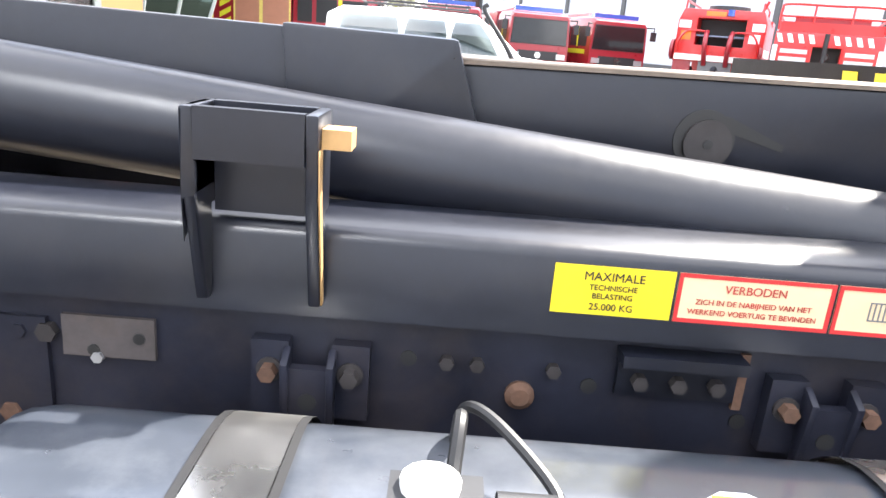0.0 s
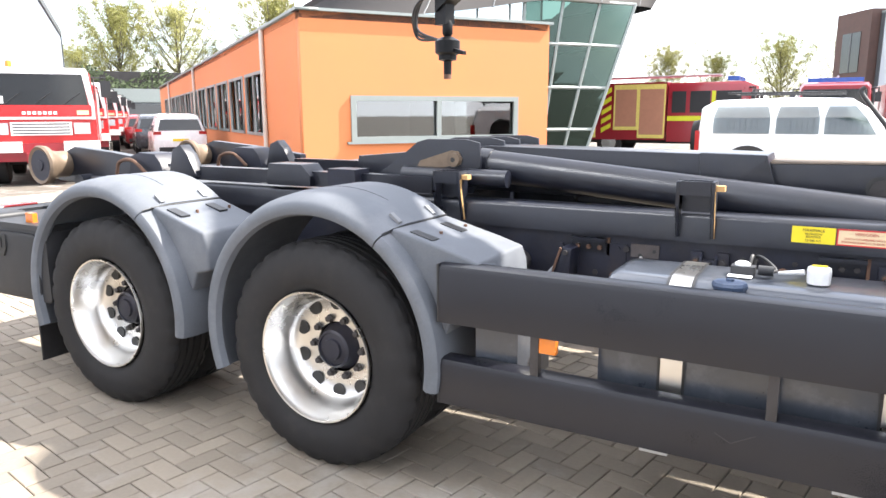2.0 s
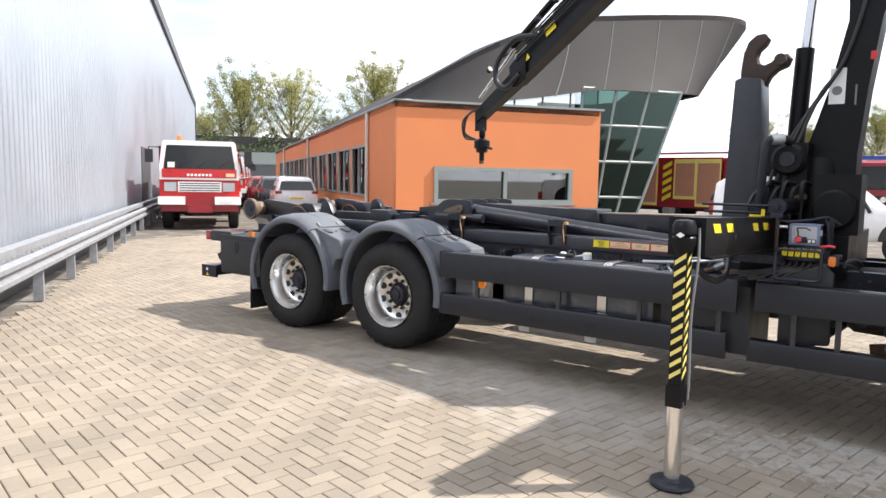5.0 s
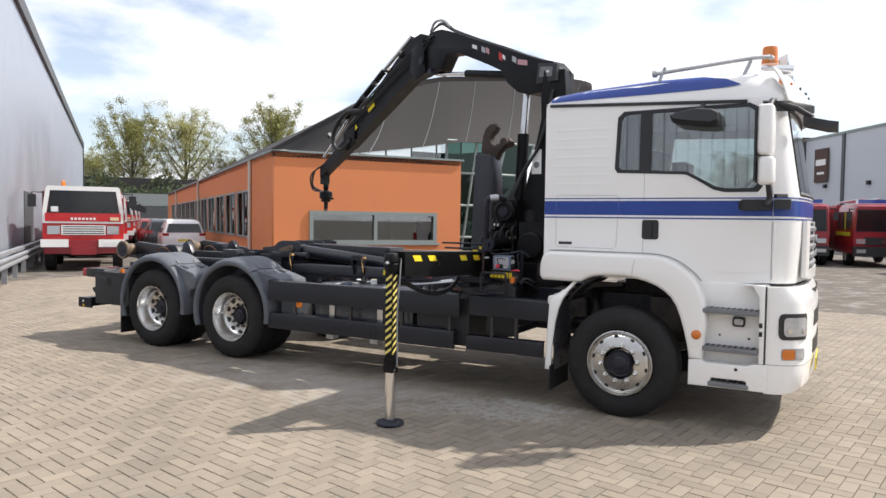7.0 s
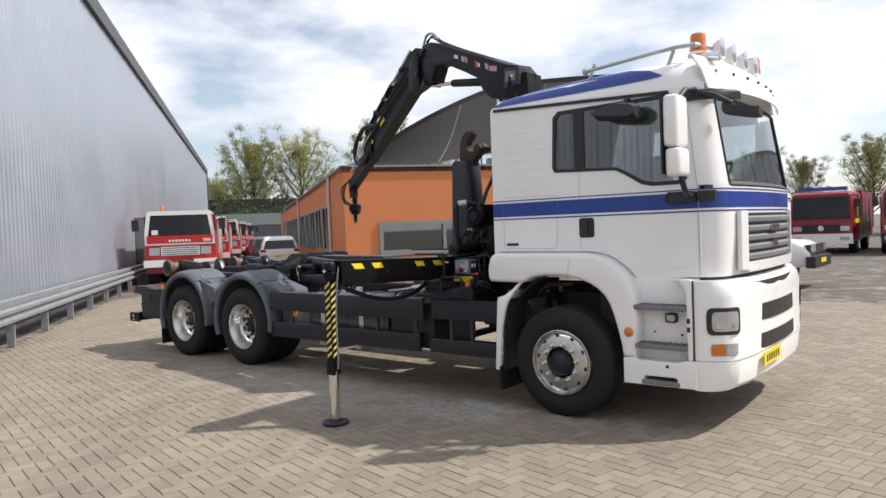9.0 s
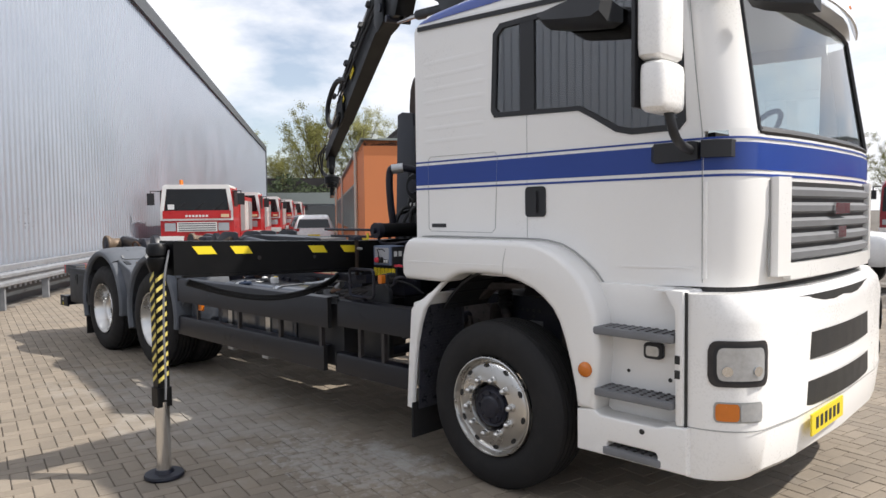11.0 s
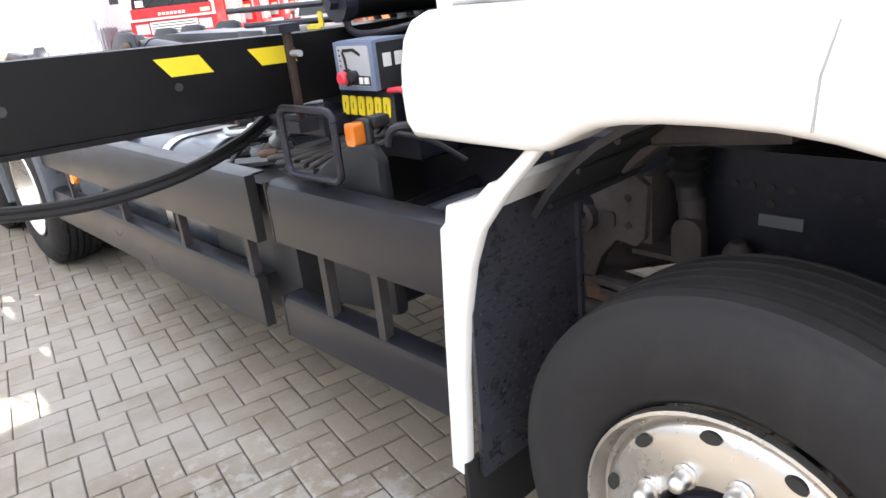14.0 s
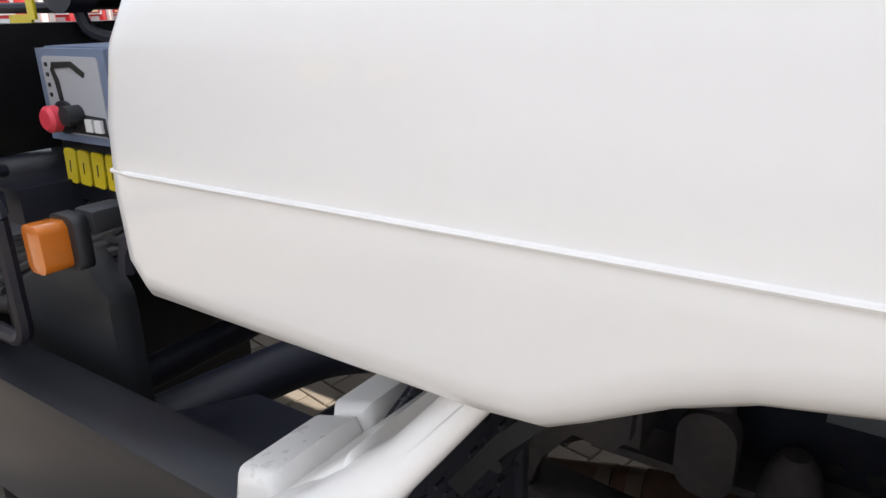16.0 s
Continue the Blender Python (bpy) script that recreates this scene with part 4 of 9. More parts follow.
part("leg_head", lathe([(0.02, -0.02), (0.05, -0.02), (0.066, 0.03), (0.066, 0.06), (0.056, 0.07), (0.066, 0.08), (0.066, 0.12), (0.05, 0.15), (0.02, 0.155)], 10, "z", (1.595, -1.225, 1.31)), M_CRANE, leg, smooth=True)
part("leg_collar", box(1.552, 1.638, -1.27, -1.18, 0.45, 0.57), M_CRANE, leg, bevel=0.01)
part("leg_rod", tube([(1.595, -1.225, 0.03), (1.595, -1.225, 0.48)], 0.045, 20), M_CHROME, leg, "bare steel rod", smooth=True)
part("foot_plate", lathe([(0.001, 0.05), (0.05, 0.05), (0.06, 0.03), (0.115, 0.025), (0.12, 0.012), (0.115, 0.0), (0.001, 0.0)], 28, "z", (1.595, -1.225, 0.002)), M_FRAME, leg, "round foot plate", smooth=True)
for k in range(11):
    z = 0.60 + k * 0.062
    part("stripe", side_plate([(1.565, z), (1.625, z + 0.045), (1.625, z + 0.070), (1.565, z + 0.025)], -1.2645, -1.2625), M_PALEYEL, leg)
    part("stripe", cross_plate([(-1.257, z), (-1.193, z + 0.045), (-1.193, z + 0.070), (-1.257, z + 0.025)], 1.6305, 1.632), M_PALEYEL, leg)
part("leg_hose", tube(curve_points([(1.66, -1.18, 1.42), (1.675, -1.22, 1.25), (1.655, -1.225, 0.95), (1.66, -1.225, 0.65), (1.66, -1.23, 0.50)]), 0.007, 8), M_TREAD, leg, "grey hose", smooth=True)
part("maker_mark", side_plate([(1.575, 1.385), (1.597, 1.40), (1.62, 1.385), (1.597, 1.37)], -1.2935, -1.2915), M_WHITEST, leg)

# ---------- loader crane ----------
SLEW = Matrix.Translation((2.05, 1.35, 0)) @ Matrix.Rotation(math.atan2(0.374, -0.927), 4, "Z")


def sz(s, z):
    """Reach and height along the crane."""
    return s * 0.975, z if z < 3.2 else 3.2 + (z - 3.2) * 0.925


def slew_plate(outline, w0, w1, holes=()):
    return slab([sz(*p) for p in outline], w1 - w0, holes, SLEW @ Matrix.Translation((0, w0, 0)) @ SIDE)


def slew_tube(pts, r, seg=14):
    return tube([SLEW @ Vector((sz(s, z)[0], w, sz(s, z)[1])) for s, w, z in pts], r, seg)


def slew_box(profile, half, cut=0.0):
    """Box boom: list of (s, z_low, z_high, half width)."""
    rows = [(sz(s, a), sz(s, b), w) for s, a, b, w in profile]
    return loft([[SLEW @ Vector((p[0], -w, p[1])), SLEW @ Vector((p[0], w, p[1])), SLEW @ Vector((q[0], w, q[1])), SLEW @ Vector((q[0], -w, q[1]))] for p, q, w in rows])


base = tp("crane_base", box(1.42, 2.12, 0.75, 1.95, 0.98, 1.30), M_CRANE, None, "black crane base housing", bevel=0.02)
part("slew_housing", lathe([(0.26, 0.0), (0.26, 0.2), (0.22, 0.28), (0.20, 0.55), (0.16, 0.6)], 24, "z", (1.80, 1.35, 1.28)), M_CRANE, base, smooth=True)
part("valve_block", box(1.46, 1.98, 0.48, 0.72, 1.0, 1.24), M_CRANE, base, bevel=0.02)
col = tp("crane_column", loft([[(x0, 1.20, z), (x1, 1.20, z), (x1, 1.50, z), (x0, 1.50, z)] for x0, x1, z in ((1.58, 2.08, 1.5), (1.72, 2.08, 1.9), (1.86, 2.12, 2.4), (1.96, 2.18, 2.9), (1.95, 2.24, 3.15), (1.98, 2.22, 3.42))]), M_CRANE, None, "black loader crane column", bevel=0.015)
part("column_label", box(1.86, 1.97, 1.19, 1.2, 2.28, 2.55), M_WHITEST, col, "white load chart plate")
part("chart_ring", tube([(1.915, 1.19, 2.38), (1.915, 1.1885, 2.38)], 0.035, 20), M_TREAD, col)
part("column_mark", box(2.12, 2.16, 1.192, 1.2, 2.60, 2.66), M_REDST, col, "red mark")
part("column_mark", box(2.035, 2.048, 1.192, 1.2, 2.27, 2.42), M_TREAD, col)
part("lift_rod", tube([(1.62, 1.50, 2.7), (1.66, 1.50, 3.30)], 0.042, 16), M_CHROME, col, "bright piston rod", smooth=True)
part("lift_barrel", tube([(1.58, 1.48, 1.5), (1.62, 1.50, 2.77)], 0.07, 18), M_CRANE, col, "black lift cylinder", smooth=True)
for k in range(4):
    part("hose", tube(curve_points([(1.5 + 0.05 * k, 1.1 - 0.03 * k, 1.35), (1.48 + 0.05 * k, 0.98, 1.7), (1.62 + 0.06 * k, 1.08, 2.0 + 0.1 * k), (1.95, 1.16 + 0.01 * k, 2.6), (2.1, 1.17, 3.2)]), 0.014, 8), M_HOSE, col, smooth=True)
boom1 = [(-0.14, 3.20), (-0.17, 3.44), (-0.06, 3.55), (0.13, 3.61), (0.8, 3.885), (1.68, 4.255), (2.0, 4.37), (2.25, 4.38), (2.36, 4.2), (2.32, 3.80), (2.0, 3.79), (1.86, 3.98), (1.62, 3.96), (1.04, 3.70), (0.80, 3.58), (0.68, 3.40), (0.5, 3.26), (0.3, 3.20)]
bo = tp("crane_boom", slew_plate(boom1, -0.105, 0.105), M_CRANE, None, "black first boom of the crane", bevel=0.02)
for s, z, w, h, mt in ((1.29, 3.94, 0.09, 0.05, M_WHITEST), (1.12, 3.87, 0.07, 0.07, M_DIAL), (1.04, 3.84, 0.06, 0.07, M_MARK), (0.80, 3.72, 0.06, 0.09, M_REDST), (0.74, 3.70, 0.05, 0.05, M_WHITEST), (0.56, 3.64, 0.07, 0.07, M_DIAL), (0.42, 3.58, 0.16, 0.065, M_MARK)):
    part("boom_mark", slew_plate([(s - w / 2, z - h / 2 + 0.02), (s + w / 2, z - h / 2 + 0.06), (s + w / 2, z + h / 2 + 0.06), (s - w / 2, z + h / 2 + 0.02)], 0.106, 0.1075), mt, bo)
part("fold_barrel", slew_tube([(0.60, 0, 3.50), (1.56, 0, 3.68)], 0.05), M_CRANE, bo, smooth=True)
part("fold_rod", slew_tube([(1.56, 0, 3.68), (2.2, 0, 3.78)], 0.026), M_CHROME, bo, smooth=True)
part("boom_box", slew_plate([(-0.16, 3.30), (-0.17, 3.50), (0.12, 3.55), (0.15, 3.30)], 0.105, 0.15), M_DARK, bo, bevel=0.01)
arm = tp("crane_arm", slew_box([(2.10, 3.92, 4.28, 0.09), (2.45, 3.80, 4.40, 0.105), (2.72, 3.76, 4.36, 0.10), (4.45, 2.88, 3.17, 0.085)], 0.1), M_CRANE, None, "black folding crane arm", bevel=0.015)
part("extension", slew_box([(4.3, 2.96, 3.18, 0.075), (5.42, 2.45, 2.62, 0.07)], 0.07), M_CRANE, arm, bevel=0.01)
part("extension_rod", slew_tube([(2.75, 0.02, 4.46), (3.55, 0.02, 4.02)], 0.03), M_CHROME, arm, smooth=True)
part("extension_barrel", slew_tube([(3.5, 0.02, 4.04), (4.6, 0.02, 3.40)], 0.045), M_CRANE, arm, smooth=True)
part("second_rod", slew_tube([(4.55, 0.02, 3.38), (5.38, 0.02, 2.80)], 0.022), M_CHROME, arm, smooth=True)
part("arm_sticker", slew_plate([(3.62, 3.48), (3.80, 3.39), (3.84, 3.50), (3.66, 3.59)], 0.108, 0.1105), M_YELLOW, arm, "yellow sticker")
part("arm_sticker", slew_plate([(4.12, 3.18), (4.22, 3.13), (4.18, 3.24)], 0.105, 0.1075), M_YELLOW, arm)
part("hose_loop", slew_tube(curve_points([(4.0, 0.1, 3.45), (4.4, 0.15, 3.45), (4.72, 0.18, 3.2), (4.75, 0.18, 2.95), (4.55, 0.16, 2.85), (4.3, 0.12, 3.0)]), 0.035, 10), M_HOSE, arm, smooth=True)
part("hose", slew_tube(curve_points([(2.3, 0.05, 4.40), (2.2, 0.05, 4.52), (2.0, 0.06, 4.50), (1.85, 0.05, 4.38)]), 0.018, 8), M_STEEL, arm, smooth=True)
for k in range(3):
    part("hose", slew_tube(curve_points([(5.25, 0.05 * k, 2.66), (5.62, 0.04 + 0.05 * k, 2.60 - 0.05 * k), (5.72, 0.05, 2.34 - 0.04 * k), (5.45, 0.02, 2.22), (5.36, 0.0, 2.2)]), 0.012, 8), M_HOSE, arm, smooth=True)
for k in range(4):
    w = 0.115 + 0.012 * (k % 2)
    part("hose", slew_tube(curve_points([(2.15 + 0.05 * k, w, 4.30 - 0.05 * k), (2.55, w, 4.22 - 0.055 * k), (3.2, w, 3.93 - 0.055 * k), (3.9, w, 3.58 - 0.055 * k), (4.4, w, 3.32 - 0.05 * k)]), 0.011, 8), M_HOSE, arm, smooth=True)
part("arm_bracket", slew_plate([(4.20, 2.93), (4.36, 2.84), (4.52, 2.84), (4.55, 3.12), (4.34, 3.26), (4.20, 3.24)], 0.09, 0.12), M_CRANE, arm, bevel=0.008)
part("arm_bracket", slew_plate([(2.30, 3.80), (2.52, 3.72), (2.66, 3.86), (2.62, 4.20), (2.36, 4.32)], 0.107, 0.14), M_CRANE, arm, bevel=0.012)
part("pin", slew_tube([(2.38, -0.16, 3.98), (2.38, 0.16, 3.98)], 0.05, 16), M_FRAME, arm, smooth=True)
part("pin", slew_tube([(2.2, -0.14, 3.80), (2.2, 0.14, 3.80)], 0.04, 16), M_FRAME, arm, smooth=True)
part("valve_block", slew_plate([(4.0, 3.42), (4.20, 3.32), (4.26, 3.42), (4.06, 3.53)], -0.05, 0.09), M_DARK, arm, bevel=0.01)
part("boom_cover", slew_plate([(-0.10, 3.36), (-0.11, 3.47), (0.08, 3.50), (0.10, 3.38)], 0.151, 0.155), M_TREAD, bo)
part("cover_label", slew_plate([(-0.06, 3.41), (-0.06, 3.435), (0.0, 3.44), (0.0, 3.415)], 0.1555, 0.157), M_WHITEST, bo)
part("boom_hose", slew_tube(curve_points([(0.3, 0.06, 3.66), (0.7, 0.07, 3.845), (1.3, 0.06, 4.10), (1.8, 0.05, 4.32), (2.05, 0.04, 4.46), (2.25, 0.02, 4.45)]), 0.013, 8), M_HOSE, bo, smooth=True)
part("boom_hose", slew_tube(curve_points([(0.3, 0.02, 3.66), (0.7, 0.03, 3.845), (1.3, 0.02, 4.10), (1.8, 0.01, 4.33), (2.1, 0.0, 4.50), (2.35, -0.02, 4.44)]), 0.013, 8), M_HOSE, bo, smooth=True)
for k in range(7):
    s = 2.9 + 0.35 * k
    part("hose_clamp", slew_tube([(s, 0.11, 4.19 - 0.497 * (s - 2.9)), (s + 0.05, 0.11, 4.165 - 0.497 * (s - 2.9))], 0.04, 8), M_DARK, arm)
part("link", slew_box([(5.30, 2.34, 2.62, 0.05), (5.45, 2.34, 2.60, 0.05)], 0.05), M_CRANE, arm, bevel=0.008)
part("rotator", lathe([(0.03, 0.40), (0.045, 0.36), (0.045, 0.28), (0.03, 0.26), (0.06, 0.25), (0.11, 0.22), (0.11, 0.12), (0.08, 0.10), (0.08, 0.06), (0.035, 0.05), (0.035, -0.06), (0.001, -0.06)], 20, "z", tuple(SLEW @ Vector((5.20, 0, 1.98)))), M_CRANE, arm, "black rotator", smooth=True)
part("rotator_ear", slew_box([(5.10, 2.07, 2.10, 0.02), (5.26, 2.10, 2.14, 0.02)], 0.02), M_CRANE, arm)
part("rotator_shaft", lathe([(0.03, 0.08), (0.035, 0.0), (0.001, 0.0)], 14, "z", tuple(SLEW @ Vector((5.20, 0, 1.88)))), M_RUST, arm, "rusty shaft")

# motor, reel and pipes at the column's foot
mo = tp("hydraulic_motor", box(1.48, 1.78, 0.98, 1.22, 1.50, 1.98), M_CRANE, None, "black hydraulic motor with drum and pipes", bevel=0.03)
part("drum", lathe([(0.02, -0.10), (0.10, -0.10), (0.125, -0.07), (0.125, -0.02), (0.09, 0.0)], 26, "y", (1.66, 0.98, 1.85)), M_CRANE, mo, smooth=True)
part("drum_cap", lathe([(0.06, -0.10), (0.055, -0.12), (0.001, -0.122)], 18, "y", (1.66, 0.98, 1.85)), M_FRAME, mo, smooth=True)
part("elbow_pipe", tube(curve_points([(1.50, 0.80, 1.45), (1.52, 0.74, 1.75), (1.54, 0.72, 1.95), (1.58, 0.73, 2.0), (1.64, 0.80, 2.0), (1.66, 0.92, 1.98)]), 0.03, 12), M_FRAME, mo, smooth=True)
part("elbow_joint", tube([(1.57, 0.72, 1.99), (1.64, 0.78, 2.0)], 0.04, 12), M_STEEL, mo, smooth=True)
part("side_label", box(1.50, 1.56, 0.975, 0.981, 1.66, 1.72), M_WHITEST, mo)
for k in range(6):
    part("hose", tube(curve_points([(1.46 + 0.06 * k, 0.86 + 0.03 * (k % 3), 1.3), (1.42 + 0.07 * k, 0.80 + 0.02 * k, 1.48), (1.48 + 0.06 * k, 0.86, 1.62 + 0.05 * (k % 2)), (1.56 + 0.05 * k, 1.0, 1.66)]), 0.015, 8), M_HOSE, mo, smooth=True)
part("copper_fitting", tube([(1.72, 0.93, 1.56), (1.80, 0.90, 1.57)], 0.022, 10), M_BRASS, mo, smooth=True)
part("gear_block", box(1.86, 2.16, 0.86, 1.18, 1.30, 1.74), M_CRANE, mo, bevel=0.03)
part("gear_disc", lathe([(0.02, -0.05), (0.13, -0.05), (0.15, -0.03), (0.15, 0.0)], 24, "y", (2.0, 0.86, 1.48)), M_CRANE, mo, smooth=True)

# controls beside the crane
carry = Matrix.Translation((-0.008, 0.03, 0))
cb = tp("control_box", box(1.825, 2.005, 0.30, 0.42, 1.25, 1.385), M_DARK, None, "blue grey crane control box with red stop button", bevel=0.01)
FACE_AT = Matrix.Translation((1.825, 0, 1.385)) @ Matrix.Diagonal((0.9, 1, 0.85, 1)) @ Matrix.Translation((-1.80, 0, -1.40))
part("face", box(1.795, 2.005, 0.286, 0.302, 1.24, 1.405), M_BOXBLUE, cb, "blue grey control face", bevel=0.006)
part("top_cover", box(1.798, 2.002, 0.30, 0.422, 1.398, 1.408), M_BOXBLUE, cb, bevel=0.003)
part("dial_plate", side_plate(rounded(1.815, 1.985, 1.255, 1.392, 0.01), 0.2835, 0.287), M_DIAL, cb, "pale grey dial plate")
part("lower_field", side_plate([(1.86, 1.258), (1.983, 1.258), (1.983, 1.29), (1.91, 1.293), (1.87, 1.31)], 0.282, 0.284), M_DARK, cb)
b = side_plate([(1.855, 1.31), (1.865, 1.31), (1.862, 1.35), (1.85, 1.375), (1.842, 1.37), (1.85, 1.345)], 0.2815, 0.2835)
side_plate([(1.845, 1.37), (1.85, 1.382), (1.91, 1.384), (1.945, 1.365), (1.94, 1.357), (1.905, 1.374)], 0.2815, 0.2835, bm=b)
part("pictogram", b, M_INKSHADE, cb, "black crane drawing")
for k in range(4):
    part("mark", box(1.825, 1.832, 0.282, 0.284, 1.32 + 0.018 * k, 1.327 + 0.018 * k), M_INKSHADE, cb)
btn = part("stop_button", lathe([(0.001, -0.036), (0.018, -0.036), (0.024, -0.031), (0.024, -0.018), (0.014, -0.016), (0.014, 0.0)], 20, "y", (1.865, 0.285, 1.285)), M_PINK, cb, "red stop button", smooth=True)
part("button_collar", lathe([(0.03, -0.008), (0.03, 0.0), (0.015, 0.0), (0.015, -0.008)], 20, "y", (1.865, 0.285, 1.285)), M_DARK, btn)
part("knob", lathe([(0.018, 0.0), (0.018, -0.025), (0.001, -0.027)], 16, "y", (1.905, 0.285, 1.292)), M_DARK, cb, smooth=True)
part("switch", box(1.928, 1.948, 0.278, 0.285, 1.264, 1.286), M_WHITEST, cb, bevel=0.002)
part("switch", box(1.956, 1.976, 0.278, 0.285, 1.264, 1.286), M_WHITEST, cb, bevel=0.002)
for y in (0.325, 0.370):
    part("side_label", box(1.9995, 2.0025, y, y + 0.03, 1.315, 1.36), M_WHITEST, cb)
for o in cb.children:
    o.matrix_basis = FACE_AT
tp("box_bracket", side_plate([(1.84, 1.20), (2.06, 1.20), (2.06, 1.42), (2.03, 1.44), (2.02, 1.24), (1.84, 1.245)], 0.50, 0.512), M_FRAME, None, "black steel bracket")
tp("bracket_strap", tube([(2.01, 0.50, 1.42), (2.03, 0.42, 1.40), (2.045, 0.42, 1.25)], 0.009, 8), M_BLACK)
tp("red_lever", tube([(2.01, 0.33, 1.243), (2.07, 0.32, 1.25), (2.10, 0.32, 1.245)], 0.009, 10), M_PINK, None, "red plastic lever", smooth=True)
carry = Matrix.Translation((-0.032, 0.03, 0))
lv = tp("lever_bank", side_plate([(1.785, 1.135), (2.055, 1.135), (2.06, 1.245), (1.79, 1.245)], 0.325, 0.40), M_BLACK, None, "bank of crane levers with yellow tags", bevel=0.006)
for k in range(6):
    x = 1.792 + 0.0415 * k
    part("lever_tag", side_plate([(x + 0.007, 1.166), (x + 0.034, 1.164), (x + 0.038, 1.169), (x + 0.042, 1.218), (x + 0.037, 1.223), (x + 0.015, 1.224), (x + 0.011, 1.219)], 0.3195, 0.326), M_YELLOW, lv, "yellow lever tag")
    part("tag_mark", side_plate([(x + 0.0225, 1.184), (x + 0.0245, 1.184), (x + 0.027, 1.204), (x + 0.025, 1.204)], 0.3185, 0.3197), M_LEVER, lv)
    tail = (x - 0.21 - 0.02 * (5 - k), 0.20 - 0.004 * k, 1.035 - 0.010 * k)
    part("lever", tube(curve_points([(x + 0.02, 0.36, 1.13), (x + 0.012, 0.31, 1.095), (x - 0.04, 0.26, 1.075), (x - 0.12, 0.22, 1.055), tail]), 0.0095, 8), M_LEVER, lv, smooth=True)
    part("lever_grip", tube([(tail[0] + 0.06, tail[1] + 0.006, tail[2] + 0.006), tail, (tail[0] - 0.045, tail[1] - 0.004, tail[2] - 0.008)], [0.013, 0.016, 0.014], 10), M_RUST if k == 0 else M_LEVER, lv, smooth=True)
carry = Matrix.Translation((-0.010, 0.03, 0))
tp("valve_bank", box(1.76, 2.04, 0.40, 0.56, 1.02, 1.20), M_FRAME, None, "black valve bank behind the levers", bevel=0.01)
al = tp("amber_lamp", side_plate(rounded(2.100, 2.142, 1.138, 1.200, 0.012), 0.09, 0.125), M_ORANGE, None, "amber side lamp", bevel=0.010)
part("lamp_base", side_plate(rounded(2.10, 2.155, 1.135, 1.205, 0.012), 0.125, 0.145), M_DARK, al)
tp("lamp_stay", side_plate([(2.12, 1.175), (2.165, 1.18), (2.165, 1.21), (2.12, 1.21)], 0.145, 0.20), M_DARK, None, "black lamp bracket", bevel=0.008)
tp("lamp_cable", tube(curve_points([(1.98, 0.26, 1.115), (2.08, 0.22, 1.135), (2.16, 0.22, 1.15), (2.24, 0.28, 1.12), (2.30, 0.34, 1.06)]), 0.007, 8), M_HOSE, smooth=True)
tp("grab_stay", tube(curve_points([(2.18, 0.17, 1.13), (2.20, 0.17, 1.17), (2.24, 0.20, 1.18), (2.27, 0.30, 1.14)]), 0.012, 8), M_FRAME, smooth=True)
carry = Matrix()
LOOP = [(x, 0.115, z) for x, z in rounded(1.775, 2.05, 1.03, 1.23, 0.03, 4)]
tp("guard_loop", tube(LOOP + [LOOP[0]], 0.011, 8), M_FRAME, None, "black bent steel guard loop", smooth=True)
tp("loop_stay", tube([(1.79, 0.115, 1.22), (1.75, 0.26, 1.20)], 0.011, 8), M_FRAME)
tp("loop_stay", tube([(1.93, 0.115, 1.03), (1.92, 0.16, 0.98)], 0.011, 8), M_FRAME)
tp("hose_tray", box(1.40, 1.78, 0.26, 0.5, 1.11, 1.17), M_FRAME, None, "black tray under the hoses", bevel=0.006)
tp("dark_panel", side_plate([(1.80, 0.56), (2.12, 0.60), (2.12, 1.08), (2.06, 1.14), (1.95, 1.10), (1.80, 1.02)], 0.19, 0.24), M_DARK, None, "black panel under the levers", bevel=0.02)
for k, (dy, dz) in enumerate(((0, 0), (0.03, 0.025), (0.05, -0.01))):
    tp("hydraulic_hose", tube(curve_points([(1.60, -1.05 + dy * 0.5, 1.20 + dz * 0.6), (1.58, -0.75 + dy * 0.5, 1.10 + dz * 0.6), (1.56, -0.45 + dy * 0.5, 1.045 + dz * 0.6), (1.53, -0.15 + dy * 0.5, 1.05 + dz * 0.6), (1.47, 0.12 + dy * 0.5, 1.10 + dz * 0.6), (1.42, 0.34 + dy * 0.5, 1.18 + dz * 0.6), (1.5, 0.6, 1.2)]), 0.0125, 8), M_HOSE, None, "black hydraulic hose", smooth=True)
for k in range(7):
    y = 0.30 + 0.03 * k
    tp("hydraulic_hose", tube(curve_points([(0.75 + 0.08 * k, 0.42 + 0.02 * k, 1.03), (1.05 + 0.04 * k, 0.30 + 0.03 * k, 1.06 + 0.01 * k), (1.35, 0.30 + 0.04 * k, 1.10), (1.55, 0.45 + 0.03 * k, 1.12)]), 0.013, 8), M_HOSE if k % 3 else M_STEEL, None, smooth=True)
tp("hose_fitting", tube([(1.22, 0.30, 1.09), (1.34, 0.33, 1.11)], 0.022, 10), M_STEEL, smooth=True)
for pts, r in (([(2.05, 0.20, 0.83), (2.16, 0.40, 0.88), (2.22, 0.50, 0.895), (2.30, 0.58, 0.885), (2.36, 0.66, 0.84)], 0.042),
               ([(2.30, 0.16, 0.80), (2.42, 0.46, 0.86), (2.52, 0.70, 0.90)], 0.042), ([(2.02, 0.20, 0.62), (2.12, 0.75, 0.66)], 0.035)):
    tp("crossing_tube", tube(curve_points(pts), r, 14), M_FRAME, None, "dark steel tube under the cab", smooth=True)
tp("tube_strap", box(2.06, 2.34, 0.24, 0.36, 0.865, 0.875), M_FRAME, bevel=0.003)
